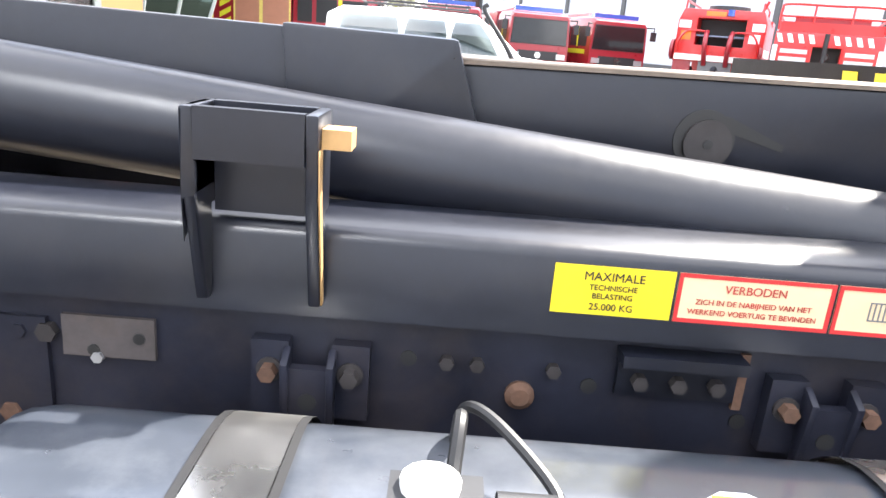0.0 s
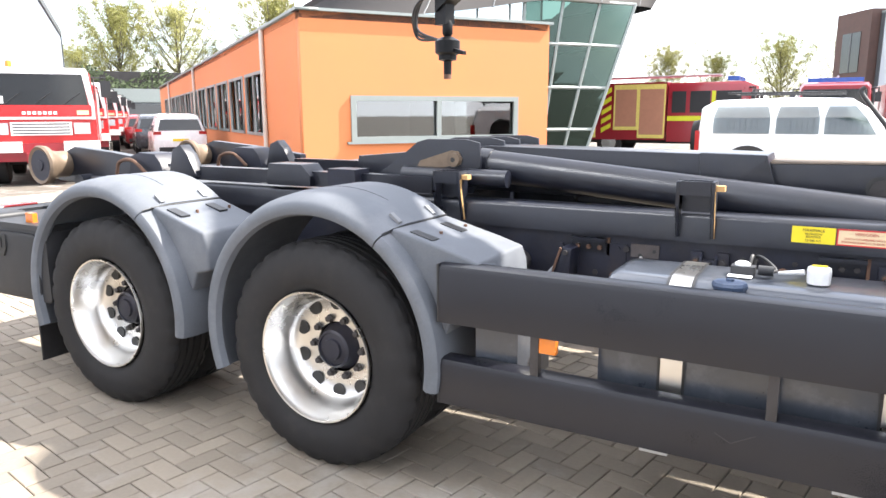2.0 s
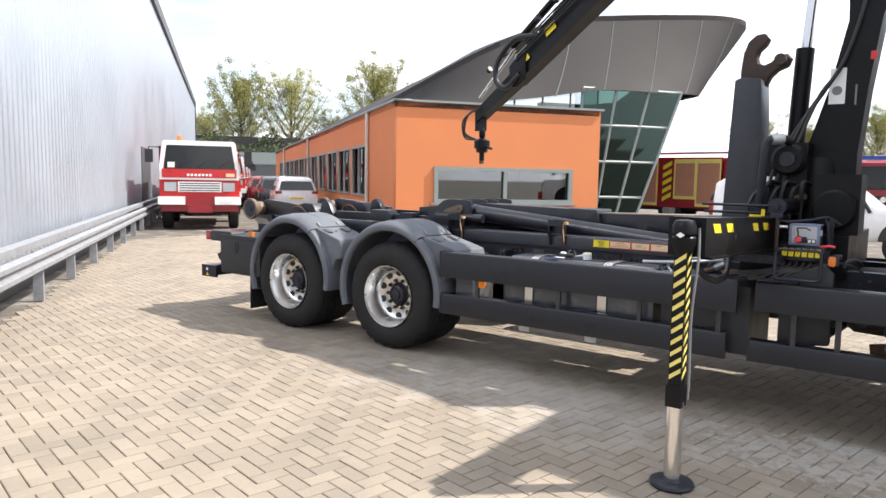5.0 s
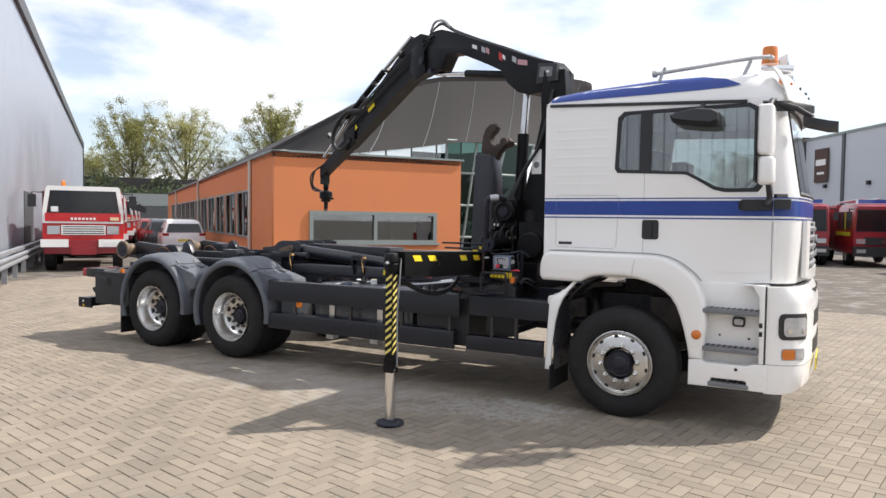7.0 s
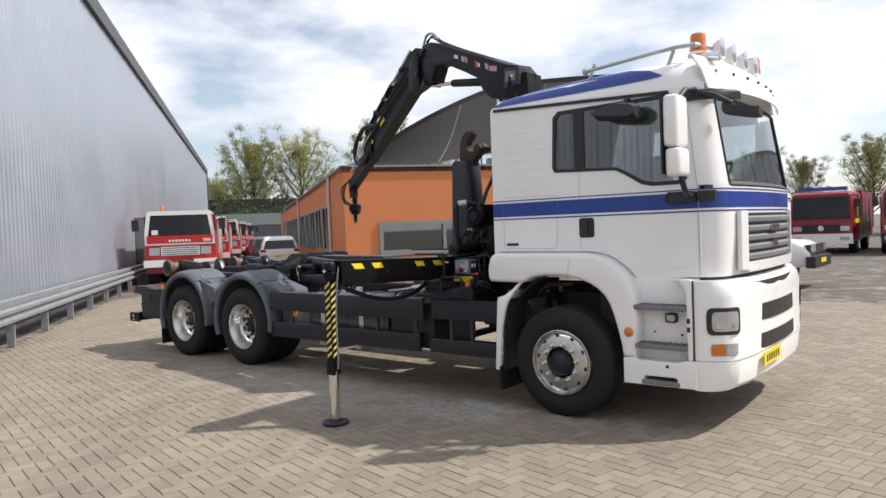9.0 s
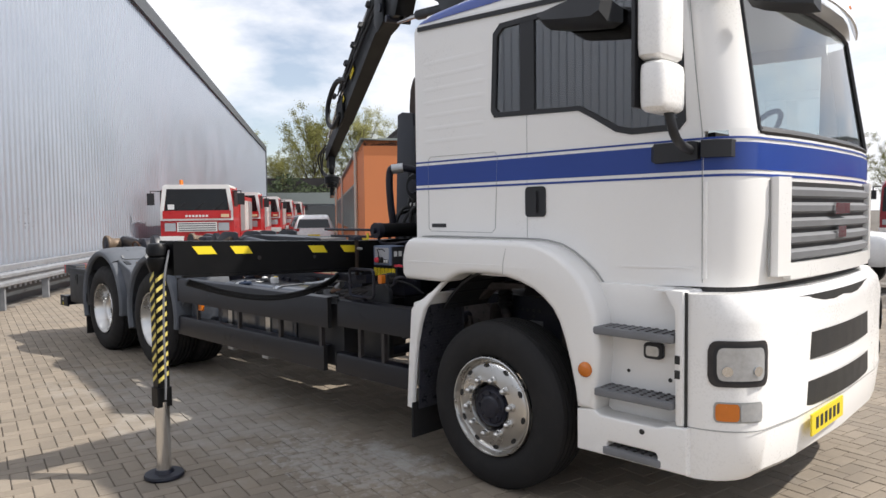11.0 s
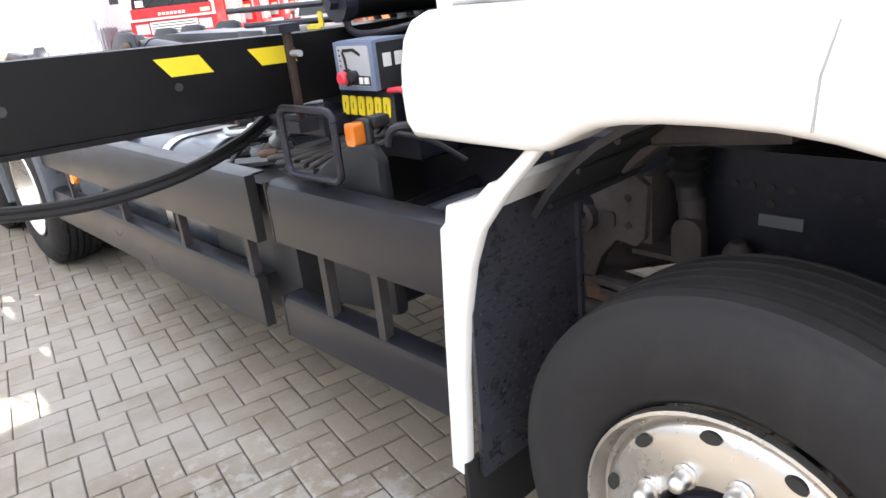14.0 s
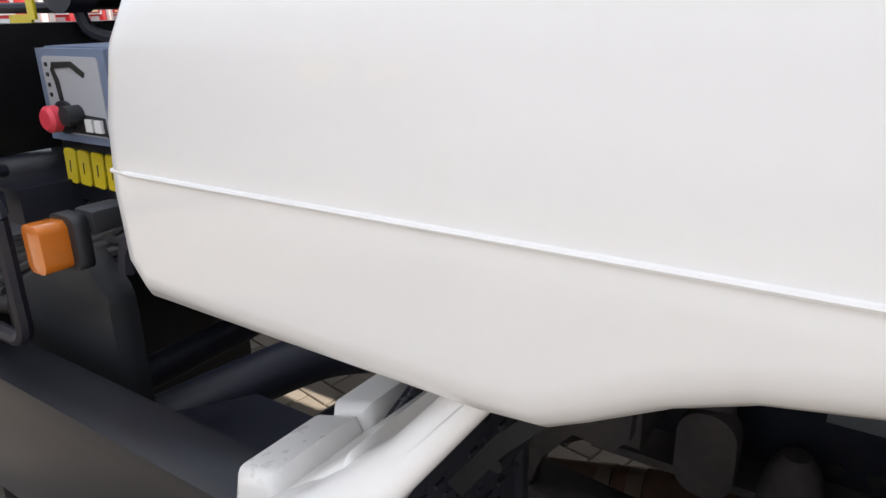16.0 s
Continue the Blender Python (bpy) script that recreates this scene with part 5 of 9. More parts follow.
cyl = tp("slew_cylinder", tube([(1.70, 0.44, 1.50), (1.72, 1.30, 1.50)], 0.056, 22), M_CRANE, None, "black cylinder beside the crane base", smooth=True)
part("end_cap", tube([(1.70, 0.425, 1.50), (1.70, 0.475, 1.50)], 0.061, 22), M_FRAME, cyl)
part("end_nut", tube([(1.70, 0.395, 1.50), (1.70, 0.43, 1.50)], 0.022, 6), M_FRAME, cyl)
for z, y in ((1.505, 0.40), (1.45, 0.46)):
    tp("slew_rod", tube([(1.22, y - 0.10, z + 0.005), (1.65, y + 0.02, z)], 0.010, 8), M_FRAME, None, "thin black rod", smooth=True)
tp("yellow_tag", box(1.52, 1.60, 0.425, 0.43, 1.40, 1.44), M_YELLOW, None, "yellow tag on the crane")
tp("yellow_tag", box(1.60, 1.625, 0.42, 0.425, 1.43, 1.48), M_YELLOW, None, "yellow tag on the crane")
tp("curved_stay", tube(curve_points([(1.70, 0.46, 1.45), (1.71, 0.47, 1.41), (1.76, 0.50, 1.395), (1.9, 0.56, 1.41), (2.0, 0.60, 1.43), (2.08, 0.62, 1.38)]), 0.012, 8), M_FRAME, smooth=True)
tp("exhaust_pipe", tube(curve_points([(2.30, 0.82, 0.47), (2.52, 0.86, 0.50), (2.75, 0.90, 0.53), (3.1, 0.92, 0.56), (3.5, 0.98, 0.60)]), 0.062, 18), M_RUST, None, "rusty exhaust pipe", smooth=True)
tp("air_pipe", tube([(2.2, 1.02, 0.66), (3.4, 1.02, 0.68)], 0.055, 14), M_UNDER, None, "dusty pipe beside the gearbox", smooth=True)
for x, y, z in ((2.56, 0.865, 0.505), (2.62, 0.875, 0.512)):
    tp("pipe_clamp", tube([(x, y, z), (x + 0.03, y + 0.004, z + 0.004)], 0.068, 18), M_BRASS, smooth=True)
tp("engine_block", box(3.0, 4.15, 0.98, 1.66, 0.55, 1.22), M_UNDER, None, "dark engine under the cab", bevel=0.04)
tp("gearbox", loft([[(x, MID + (y - MID) * k, 0.78 + (z - 0.78) * k) for y, z in rounded(1.02, 1.62, 0.48, 1.08, 0.14)] for x, k in ((2.05, 0.55), (2.15, 0.8), (2.6, 0.85), (2.65, 1.0), (3.0, 1.1))]), M_UNDER, None, "dark gearbox between the rails", smooth=True)
for sy in (0.62, 1.92):
    for k in range(3):
        tp("leaf_spring", side_plate([(2.42 + 0.12 * k, 0.655 - 0.032 * k), (3.235, 0.575 - 0.03 * k), (4.05 - 0.12 * k, 0.655 - 0.032 * k), (4.05 - 0.12 * k, 0.682 - 0.032 * k), (3.235, 0.602 - 0.03 * k), (2.42 + 0.12 * k, 0.682 - 0.032 * k)], sy, sy + 0.09), M_UNDER)
BRK = [(2.44, 0.66), (2.44, 0.98), (2.66, 0.995), (2.70, 0.97), (2.69, 0.82), (2.66, 0.79), (2.60, 0.80), (2.55, 0.74), (2.52, 0.66)]
sb = tp("spring_bracket", side_plate(BRK, 0.62, 0.66), M_UNDER, None, "dark cast spring bracket", bevel=0.008)
part("shackle_eye", lathe([(0.045, 0.0), (0.045, -0.03), (0.03, -0.035), (0.028, -0.025), (0.001, -0.025)], 20, "y", (2.50, 0.62, 0.86)), M_UNDER, sb, smooth=True)
part("rib", box(2.66, 2.70, 0.64, 0.78, 0.80, 0.99), M_UNDER, sb, bevel=0.006)
part("pad", side_plate(rounded(2.545, 2.60, 0.835, 0.885, 0.014), 0.612, 0.622), M_LEVER, sb)
# bolt holes as dark discs, shade by colour only
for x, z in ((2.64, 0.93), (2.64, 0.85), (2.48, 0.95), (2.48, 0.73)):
    part("bolt_hole", tube([(x, 0.6205, z), (x, 0.6175, z)], 0.011, 10), M_INKSHADE, sb)
tp("hanger", side_plate([(2.40, 0.55), (2.42, 0.68), (2.45, 0.70), (2.47, 0.55)], 0.55, 0.66), M_TREAD, None, "grey steel hanger", bevel=0.006)
for dz in (0.0, -0.05):
    tp("stabiliser_bar", tube(curve_points([(2.44, 0.60, 0.58 + dz), (2.55, 0.62, 0.57 + dz), (2.70, 0.62, 0.53 + dz), (2.9, 0.62, 0.47 + dz)]), 0.024, 10), M_UNDER, smooth=True)
sh = tp("shock_absorber", tube([(2.79, 0.70, 0.76), (2.775, 0.71, 0.93)], [0.034, 0.036], 14), M_UNDER, None, "shock absorber with rubber bellows", smooth=True)
part("foot", side_plate(rounded(2.745, 2.83, 0.74, 0.88, 0.04), 0.66, 0.70), M_UNDER, sh, bevel=0.008)
part("collar", tube([(2.775, 0.70, 0.925), (2.77, 0.70, 0.965)], 0.034, 14), M_LEVER, sh, smooth=True)
part("bellows", lathe([(0.04, 0.0)] + [(0.055 if k % 2 else 0.042, 0.012 + 0.014 * k) for k in range(13)], 18, "z", (2.77, 0.70, 0.965)), M_HOSE, sh, smooth=True)
tp("type_plate", box(2.925, 3.035, 0.776, 0.783, 0.853, 0.885), M_TREAD, None, "bare metal type plate on the rail")
tp("stub", lathe([(0.075, 0.0), (0.06, 0.04), (0.035, 0.14), (0.02, 0.16), (0.001, 0.162)], 18, "z", (2.90, 0.72, 0.66)), M_UNDER, None, "cast stub on the axle mount", smooth=True)
tp("cast_plate", side_plate([(2.44, 0.79), (2.44, 1.0), (2.78, 1.0), (2.80, 0.80), (2.72, 0.755), (2.56, 0.80)], 0.80, 0.815), M_UNDER, None, "dusty cast plate behind the spring bracket", bevel=0.006)
tp("cross_tube", tube([(2.40, 0.83, 0.625), (2.74, 1.22, 0.64)], 0.046, 18), M_UNDER, None, "dusty cross tube behind the wheel", smooth=True)
tp("rail_flange", box(2.60, 3.4, 0.70, 0.785, 0.735, 0.75), M_UNDER)
tp("arch_brace", side_plate([(2.60, 1.0), (2.60, 1.10), (2.75, 1.16), (3.1, 1.17), (3.1, 1.14), (2.80, 1.11), (2.70, 1.03)], 0.50, 0.60), M_UNDER, bevel=0.008)
tp("steering_box", box(3.35, 3.62, 0.55, 0.76, 0.74, 1.05), M_UNDER, None, "dark steering box", bevel=0.03)
tp("steering_rod", tube([(3.45, 0.52, 0.72), (3.2, 0.50, 0.52)], 0.025, 10), M_UNDER, smooth=True)
tp("bump_stop", lathe([(0.04, 0.0), (0.05, 0.03), (0.035, 0.06), (0.045, 0.09)], 14, "z", (3.235, 0.66, 0.62)), M_HOSE, smooth=True)
# row of rail holes, each a dark disc in place of a shaded opening
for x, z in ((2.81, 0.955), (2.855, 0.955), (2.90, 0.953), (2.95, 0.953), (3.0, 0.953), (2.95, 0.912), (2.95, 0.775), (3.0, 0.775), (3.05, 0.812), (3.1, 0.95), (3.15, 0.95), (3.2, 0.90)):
    tp("rail_hole", tube([(x, 0.786, z), (x, 0.7815, z)], 0.011, 12), M_INKSHADE)

# ---------- cab ----------
Y0, Y1 = 0.215, 2 * MID - 0.215


def plan_side(z):
    """Plan outline of the cab's front half, from one side round the nose to the other."""
    lean = max(0.0, z - 1.95)
    nose = 4.66 - 0.16 * lean - 0.06 * max(0, 1.6 - z)
    tuck = 0.035 * max(0.0, z - 2.0)
    y0 = Y0 + tuck
    pts = [(4.40 - 0.16 * lean, y0)]
    for k in range(1, 9):
        a = radians(90 * k / 8)
        pts.append((4.40 - 0.16 * lean + (nose - 0.06 - 4.40 + 0.16 * lean) * math.sin(a), y0 + 0.24 * (1 - math.cos(a))))
    pts += [(nose - 0.03, 0.65), (nose - 0.008, 0.95), (nose, MID)]
    return pts + [(x, 2 * MID - y) for x, y in pts[-2::-1]]


cab = tp("cab", side_plate([(2.40, 1.24), (2.40, 2.84), (2.44, 2.88), (4.29, 2.80), (4.40, 2.0), (4.41, 1.26), (3.84, 1.24)], Y0, Y0 + 0.05,
         holes=[[(3.09, 2.25), (3.12, 2.215), (3.70, 2.19), (3.80, 2.14), (3.93, 2.06), (4.02, 2.035), (4.26, 2.035), (4.30, 2.07), (4.27, 2.70), (4.20, 2.745), (3.16, 2.735), (3.11, 2.69)]]), M_WHITE, None, "white cab side with blue stripe", smooth=False)
part("side_wall", side_plate([(2.40, 1.24), (2.40, 2.84), (2.44, 2.88), (4.29, 2.80), (4.40, 2.0), (4.41, 1.26)], Y1 - 0.05, Y1,
     holes=[[(3.12, 2.215), (3.80, 2.14), (3.93, 2.06), (4.26, 2.035), (4.27, 2.70), (3.16, 2.735)]]), M_WHITE, cab)
part("rear_wall", box(2.40, 2.45, Y0 + 0.05, Y1 - 0.05, 1.24, 2.85), M_WHITE, cab)
part("floor", box(2.45, 4.5, Y0 + 0.05, Y1 - 0.05, 1.24, 1.30), M_INTERIOR, cab)
zs = [1.26, 1.40, 1.6, 1.8, 1.97]
part("nose", loft([[(x, y, z) for x, y in plan_side(z)] for z in zs], closed=False), M_WHITE, cab, smooth=True)
zs2 = [2.0, 2.2, 2.4, 2.6, 2.72]
full = [[(x, y, z) for x, y in plan_side(z)] for z in zs2]
part("pillar", loft([r[:8] for r in full], closed=False), M_WHITE, cab, smooth=True)
part("pillar", loft([r[-8:] for r in full], closed=False), M_WHITE, cab, smooth=True)
ws = part("windscreen", loft([[(x - 0.012, y, z) for x, y, z in r[7:-7]] for r in full], closed=False), M_SCREEN, cab, "clear windscreen", smooth=True)
ws.visible_shadow = False
b = bmesh.new()
for r in (full[0], full[-1]):
    tube([(x - 0.004, y, z) for x, y, z in r[7:-7]], 0.014, 6, b)
for i in (7, -8):
    tube([Vector(r[i]) + Vector((-0.004, 0, 0)) for r in full], 0.014, 6, b)
part("windscreen_seal", b, M_HOSE, cab)
part("cowl", loft([[(x + d, y, z) for x, y in plan_side(2.0)[3:-3]] for z, d in ((1.965, 0.004), (2.01, 0.0))], closed=False), M_WHITE, cab, smooth=True)
# stripes, set a little proud of the sheet
for z0, z1, mt in ((1.815, 1.945, M_BLUE), (1.785, 1.797, M_BLUE), (1.962, 1.972, M_BLUE)):
    part("blue_stripe", box(2.402, 4.40, Y0 - 0.0025, Y0 + 0.002, z0 + 0.0, z1), mt, cab)
    part("blue_stripe", loft([[(x + 0.003, y - 0.002 * (y < 1) + 0.002 * (y > 1.7), z) for x, y in plan_side(z)] for z in (z0, z1)], closed=False), mt, cab, smooth=True)
# roof, with rounded shoulders
roof = []
for x, top, w in ((2.40, 2.87, 0.0), (2.47, 2.97, 0.0), (2.8, 3.01, 0.0), (3.4, 3.05, 0.0), (3.9, 3.06, 0.0), (4.15, 3.055, 0.01), (4.34, 3.02, 0.03), (4.45, 2.90, 0.06)):
    low = 2.855 - 0.043 * (x - 2.44)
    h = max(top - low, 0.02)
    half = [(Y0 + w, low), (Y0 + w + 0.012, low + 0.35 * h), (Y0 + w + 0.06, low + 0.75 * h), (Y0 + w + 0.16, low + 0.95 * h), (Y0 + w + 0.5, low + h)]
    roof.append([(x, y, z) for y, z in half] + [(x, 2 * MID - y, z) for y, z in half[::-1]])
part("roof", loft(roof), M_WHITE, cab, "white rounded roof", smooth=True)
# blue band on the roof shoulder
band = []
for x, top, lo_k, hi_k in ((2.44, 2.945, 0.22, 0.90), (2.52, 2.975, 0.22, 0.94), (2.8, 3.01, 0.26, 0.94), (3.4, 3.05, 0.32, 0.93), (3.8, 3.06, 0.38, 0.88), (4.0, 3.055, 0.44, 0.74), (4.12, 3.05, 0.52, 0.54)):
    low = 2.855 - 0.043 * (x - 2.44)
    h = top - low
    def on(k):
        if k < 0.35:
            return Y0 + 0.012 * k / 0.35
        if k < 0.75:
            return Y0 + 0.012 + 0.048 * (k - 0.35) / 0.4
        return Y0 + 0.06 + 0.10 * (k - 0.75) / 0.2
    band.append([(x, on(lo_k + (hi_k - lo_k) * j / 4) - 0.004, low + h * (lo_k + (hi_k - lo_k) * j / 4) + 0.002) for j in range(5)])
part("blue_band", loft(band, closed=False), M_BLUE, cab, "blue band on the roof edge", smooth=True)
part("rain_gutter", loft([[(x, Y0 - 0.012, 2.862 - 0.043 * (x - 2.44)), (x, Y0 - 0.012, 2.835 - 0.043 * (x - 2.44)), (x, Y0 + 0.01, 2.835 - 0.043 * (x - 2.44)), (x, Y0 + 0.01, 2.862 - 0.043 * (x - 2.44))] for x in (2.44, 4.18)]), M_DARK, cab, "black roof gutter")
# side windows
W_OUT = [(3.075, 2.24), (3.10, 2.20), (3.70, 2.175), (3.80, 2.12), (3.93, 2.04), (4.02, 2.018), (4.28, 2.018), (4.315, 2.06), (4.285, 2.715), (4.20, 2.762), (3.15, 2.752), (3.095, 2.70)]
W_IN = [(3.105, 2.26), (3.13, 2.228), (3.71, 2.20), (3.81, 2.145), (3.94, 2.07), (4.03, 2.05), (4.24, 2.05), (4.27, 2.08), (4.245, 2.69), (4.19, 2.73), (3.17, 2.722), (3.125, 2.68)]
sw = part("side_window", side_plate(W_OUT, Y0 - 0.006, Y0 + 0.02, holes=[W_IN]), M_DARK, cab, "dark framed side window")
pn = part("pane", side_plate(W_IN, Y0 + 0.008, Y0 + 0.012), M_CABGLASS, sw)
pn.visible_shadow = False
part("mullion", box(3.30, 3.40, Y0 - 0.004, Y0 + 0.015, 2.20, 2.74), M_DARK, sw)
part("pane", side_plate([(3.12, 2.2), (4.27, 2.03), (4.27, 2.7), (3.16, 2.73)], Y1 - 0.02, Y1 - 0.016), M_CABGLASS, sw).visible_shadow = False
# curtain inside
crt = []
for k in range(60):
    x = 3.11 + 0.21 * k / 59
    crt.append((x, Y0 + 0.09 + 0.012 * math.sin(k * 1.35) + 0.006 * math.sin(k * 0.63)))
part("curtain", loft([[(x, y, z) for x, y in crt] for z in (2.1, 2.74)], closed=False), M_CURTAIN, cab, "dark grey pleated curtain", smooth=True)
part("bunk_wall", box(2.46, 3.05, Y0 + 0.06, Y1 - 0.06, 1.3, 1.75), M_INTERIOR, cab)
for y in (0.50, 1.85):
    st = part("seat", box(3.35, 3.85, y, y + 0.48, 1.45, 1.72), M_INTERIOR, cab, bevel=0.05)
    part("backrest", box(3.25, 3.40, y, y + 0.48, 1.7, 2.42), M_INTERIOR, st, bevel=0.05)
part("dashboard", box(4.12, 4.42, Y0 + 0.08, Y1 - 0.08, 1.55, 2.0), M_INTERIOR, cab, bevel=0.08)
part("dash_top", lathe([(0.28, 0), (0.25, 0.08), (0.14, 0.14), (0.001, 0.15)], 20, "z", (4.2, 1.9, 1.97)), M_INTERIOR, cab, smooth=True)
ring = [Matrix.Translation((4.02, 1.88, 2.12)) @ pose(0, 0, 0, 0, -50, 0) @ Vector((0.21 * math.cos(a), 0.21 * math.sin(a), 0)) for a in [2 * math.pi * k / 28 for k in range(29)]]
part("steering_wheel", tube(ring, 0.018, 8), M_INTERIOR, cab, "black steering wheel", smooth=True)
# horizontal ribs of the sleeper wall
for k in range(7):
    z = 2.10 + 0.085 * k
    part("rib", loft([[(x, Y0 + 0.004 - d, z - 0.03), (x, Y0 - 0.004 - d, z), (x, Y0 + 0.004 - d, z + 0.03)] for x, d in ((2.46, -0.003), (2.52, 0.0), (2.98, 0.0), (3.05, -0.003))], closed=False), M_WHITE, cab, smooth=True)


def seam(name, pts, r=0.0018, parent=cab):
    return part(name, tube(pts, r, 6), M_SEAM, parent)


# door seams, locker lid, handle
seam("door_seam", [(3.345, Y0 - 0.0005, 1.48), (3.345, Y0 - 0.0005, 2.20)])
seam("door_seam", [(4.40, Y0 - 0.0005, 1.28), (4.395, Y0 - 0.0005, 2.0), (4.36, Y0 - 0.0005, 2.3), (4.31, Y0 + 0.02, 2.75)], 0.0025)
seam("door_seam", [(2.45, Y0 - 0.0005, 1.472), (3.345, Y0 - 0.0005, 1.462)])
lid = [(2.52, 1.53), (2.54, 1.51), (3.07, 1.505), (3.10, 1.53), (3.12, 1.97), (3.10, 1.995), (2.54, 2.0), (2.52, 1.98), (2.52, 1.53)]
seam("locker_seam", [(x, Y0 - 0.001, z) for x, z in lid])
part("locker_badge", box(2.55, 2.68, Y0 - 0.004, Y0 + 0.002, 1.535, 1.56), M_DARK, cab, "small dark badge")
dh = part("door_handle", side_plate(rounded(3.335, 3.48, 1.60, 1.775, 0.025), Y0 - 0.008, Y0 + 0.01), M_DARK, cab, "black door handle cup")
part("grip", box(3.405, 3.425, Y0 - 0.022, Y0 - 0.006, 1.625, 1.75), M_DARK, dh, bevel=0.006)
part("door_hinge", tube([(4.415, Y0 - 0.006, 1.30), (4.415, Y0 - 0.006, 1.76)], 0.012, 8), M_WHITE, cab, smooth=True)
part("crease", side_plate([(3.95, 1.335), (4.38, 1.345), (4.38, 1.352), (3.95, 1.345)], Y0 - 0.004, Y0), M_WHITE, cab)
# mirrors
carry = Matrix.Translation((0.10, 0, 0))
mi = tp("mirror", loft([[(4.25 + x * k, -0.13 + y * k, z) for x, y in rounded(-0.05, 0.07, -0.13, 0.13, 0.05, 5)] for z, k in ((2.285, 0.75), (2.30, 0.95), (2.34, 1.0), (2.62, 1.0), (2.66, 0.95), (2.675, 0.75))]), M_WHITE, None, "white mirror housing on black bracket", smooth=True)
part("lower_mirror", loft([[(4.26 + x * k, -0.13 + y * k, z) for x, y in rounded(-0.05, 0.07, -0.125, 0.125, 0.05, 5)] for z, k in ((2.06, 0.75), (2.075, 0.95), (2.10, 1.0), (2.23, 1.0), (2.26, 0.95), (2.275, 0.75))]), M_WHITE, mi, smooth=True)
part("mirror_back", box(4.185, 4.20, -0.25, -0.01, 2.08, 2.66), M_DARK, mi, bevel=0.005)
part("mirror_bracket", tube(curve_points([(4.28, -0.10, 2.08), (4.29, -0.06, 1.97), (4.27, 0.05, 1.93), (4.25, 0.21, 1.91)]), 0.022, 10), M_DARK, mi, smooth=True)
part("mirror_bracket", tube([(4.27, -0.08, 2.66), (4.28, 0.04, 2.74), (4.28, 0.25, 2.77)], 0.022, 10), M_DARK, mi, smooth=True)
part("bracket_cover", loft([[(x, Y0 + 0.01 - d, z0), (x, Y0 + 0.01 - d, z1), (x, Y0 + 0.03, z1), (x, Y0 + 0.03, z0)] for x, d, z0, z1 in ((4.03, 0.01, 1.875, 1.935), (4.07, 0.055, 1.86, 1.955), (4.27, 0.055, 1.865, 1.955), (4.29, 0.05, 1.87, 1.95))]), M_DARK, mi, bevel=0.01)
part("bracket_cover", loft([[(x, y - 0.05, 1.875), (x, y - 0.05, 1.955), (x, y + 0.03, 1.955), (x, y + 0.03, 1.875)] for x, y in ((4.31, Y0), (4.38, Y0 + 0.02), (4.43, Y0 + 0.06))]), M_DARK, mi, bevel=0.01)
carry = Matrix()
km = tp("kerb_mirror", loft([[(x, y, z) for y, z in ((0.20, zb), (0.05, zb - 0.02), (-0.03, zb + 0.02), (-0.01, zt - 0.02), (0.08, zt), (0.20, zt - 0.02))] for x, zb, zt in ((3.60, 2.64, 2.68), (3.64, 2.61, 2.70), (3.80, 2.585, 2.725), (3.93, 2.57, 2.71), (3.98, 2.59, 2.68))]), M_DARK, None, "dark kerb mirror above the door", bevel=0.015)
part("kerb_mirror_arm", tube([(3.83, 0.1, 2.70), (3.83, 0.2, 2.76)], 0.025, 8), M_DARK, km, smooth=True)
far = tp("mirror", loft([[(4.25 + x, 2.77 + y, z) for x, y in rounded(-0.05, 0.07, -0.13, 0.13, 0.05, 5)] for z in (2.06, 2.67)]), M_WHITE, None, "white mirror housing on black bracket", smooth=True)
part("mirror_bracket", tube([(4.27, 2.75, 2.06), (4.27, 2.45, 1.92)], 0.022, 8), M_DARK, far, smooth=True)
part("front_mirror", loft([[(x, y - w, z - 0.03), (x, y + w, z - 0.05), (x, y + w, z + 0.02), (x, y - w, z + 0.03)] for x, y, z, w in ((4.50, 0.24, 2.60, 0.03), (4.54, 0.26, 2.585, 0.06), (4.68, 0.32, 2.555, 0.075), (4.75, 0.35, 2.55, 0.05))]), M_DARK, mi, bevel=0.012)
part("front_mirror_arm", tube([(4.32, 0.24, 2.74), (4.44, 0.25, 2.70), (4.56, 0.27, 2.62)], 0.022, 8), M_DARK, mi, smooth=True)
# sun visor
vis = []
for k in range(11):
    y = 0.26 + (2 * MID - 0.52) * k / 10
    c = 1 - ((y - MID) / 1.06) ** 2
    vis.append([(4.36 + 0.12 * c, y, 3.06), (4.44 + 0.15 * c, y, 2.93), (4.49 + 0.16 * c, y, 2.77), (4.478 + 0.16 * c, y, 2.768), (4.428 + 0.15 * c, y, 2.925), (4.345 + 0.12 * c, y, 3.055)])
tp("sun_visor", loft(vis), M_WHITE, None, "white sun visor above the windscreen", smooth=True)
tp("visor_edge", loft([[(x, y, 2.68 + 0.0), (x + 0.03, y, 2.68), (x + 0.03, y, 2.74), (x, y, 2.76)] for x, y in ((4.28, 0.225), (4.42, 0.24), (4.56, 0.32), (4.64, 0.48))]), M_DARK, None, "black visor bracket", bevel=0.01)
# wipers and cowl
tp("wiper", tube([(4.60, 0.85, 2.01), (4.585, 1.6, 2.05)], 0.012, 8), M_HOSE)
tp("wiper", tube([(4.60, 1.45, 2.01), (4.56, 2.15, 2.06)], 0.012, 8), M_HOSE)
tp("wiper_cowl", loft([[(x + 0.002, y, 1.985), (x + 0.012, y, 2.0), (x - 0.02, y, 2.03), (x - 0.04, y, 2.03)] for x, y in plan_side(2.0)[8:-8]]), M_DARK)
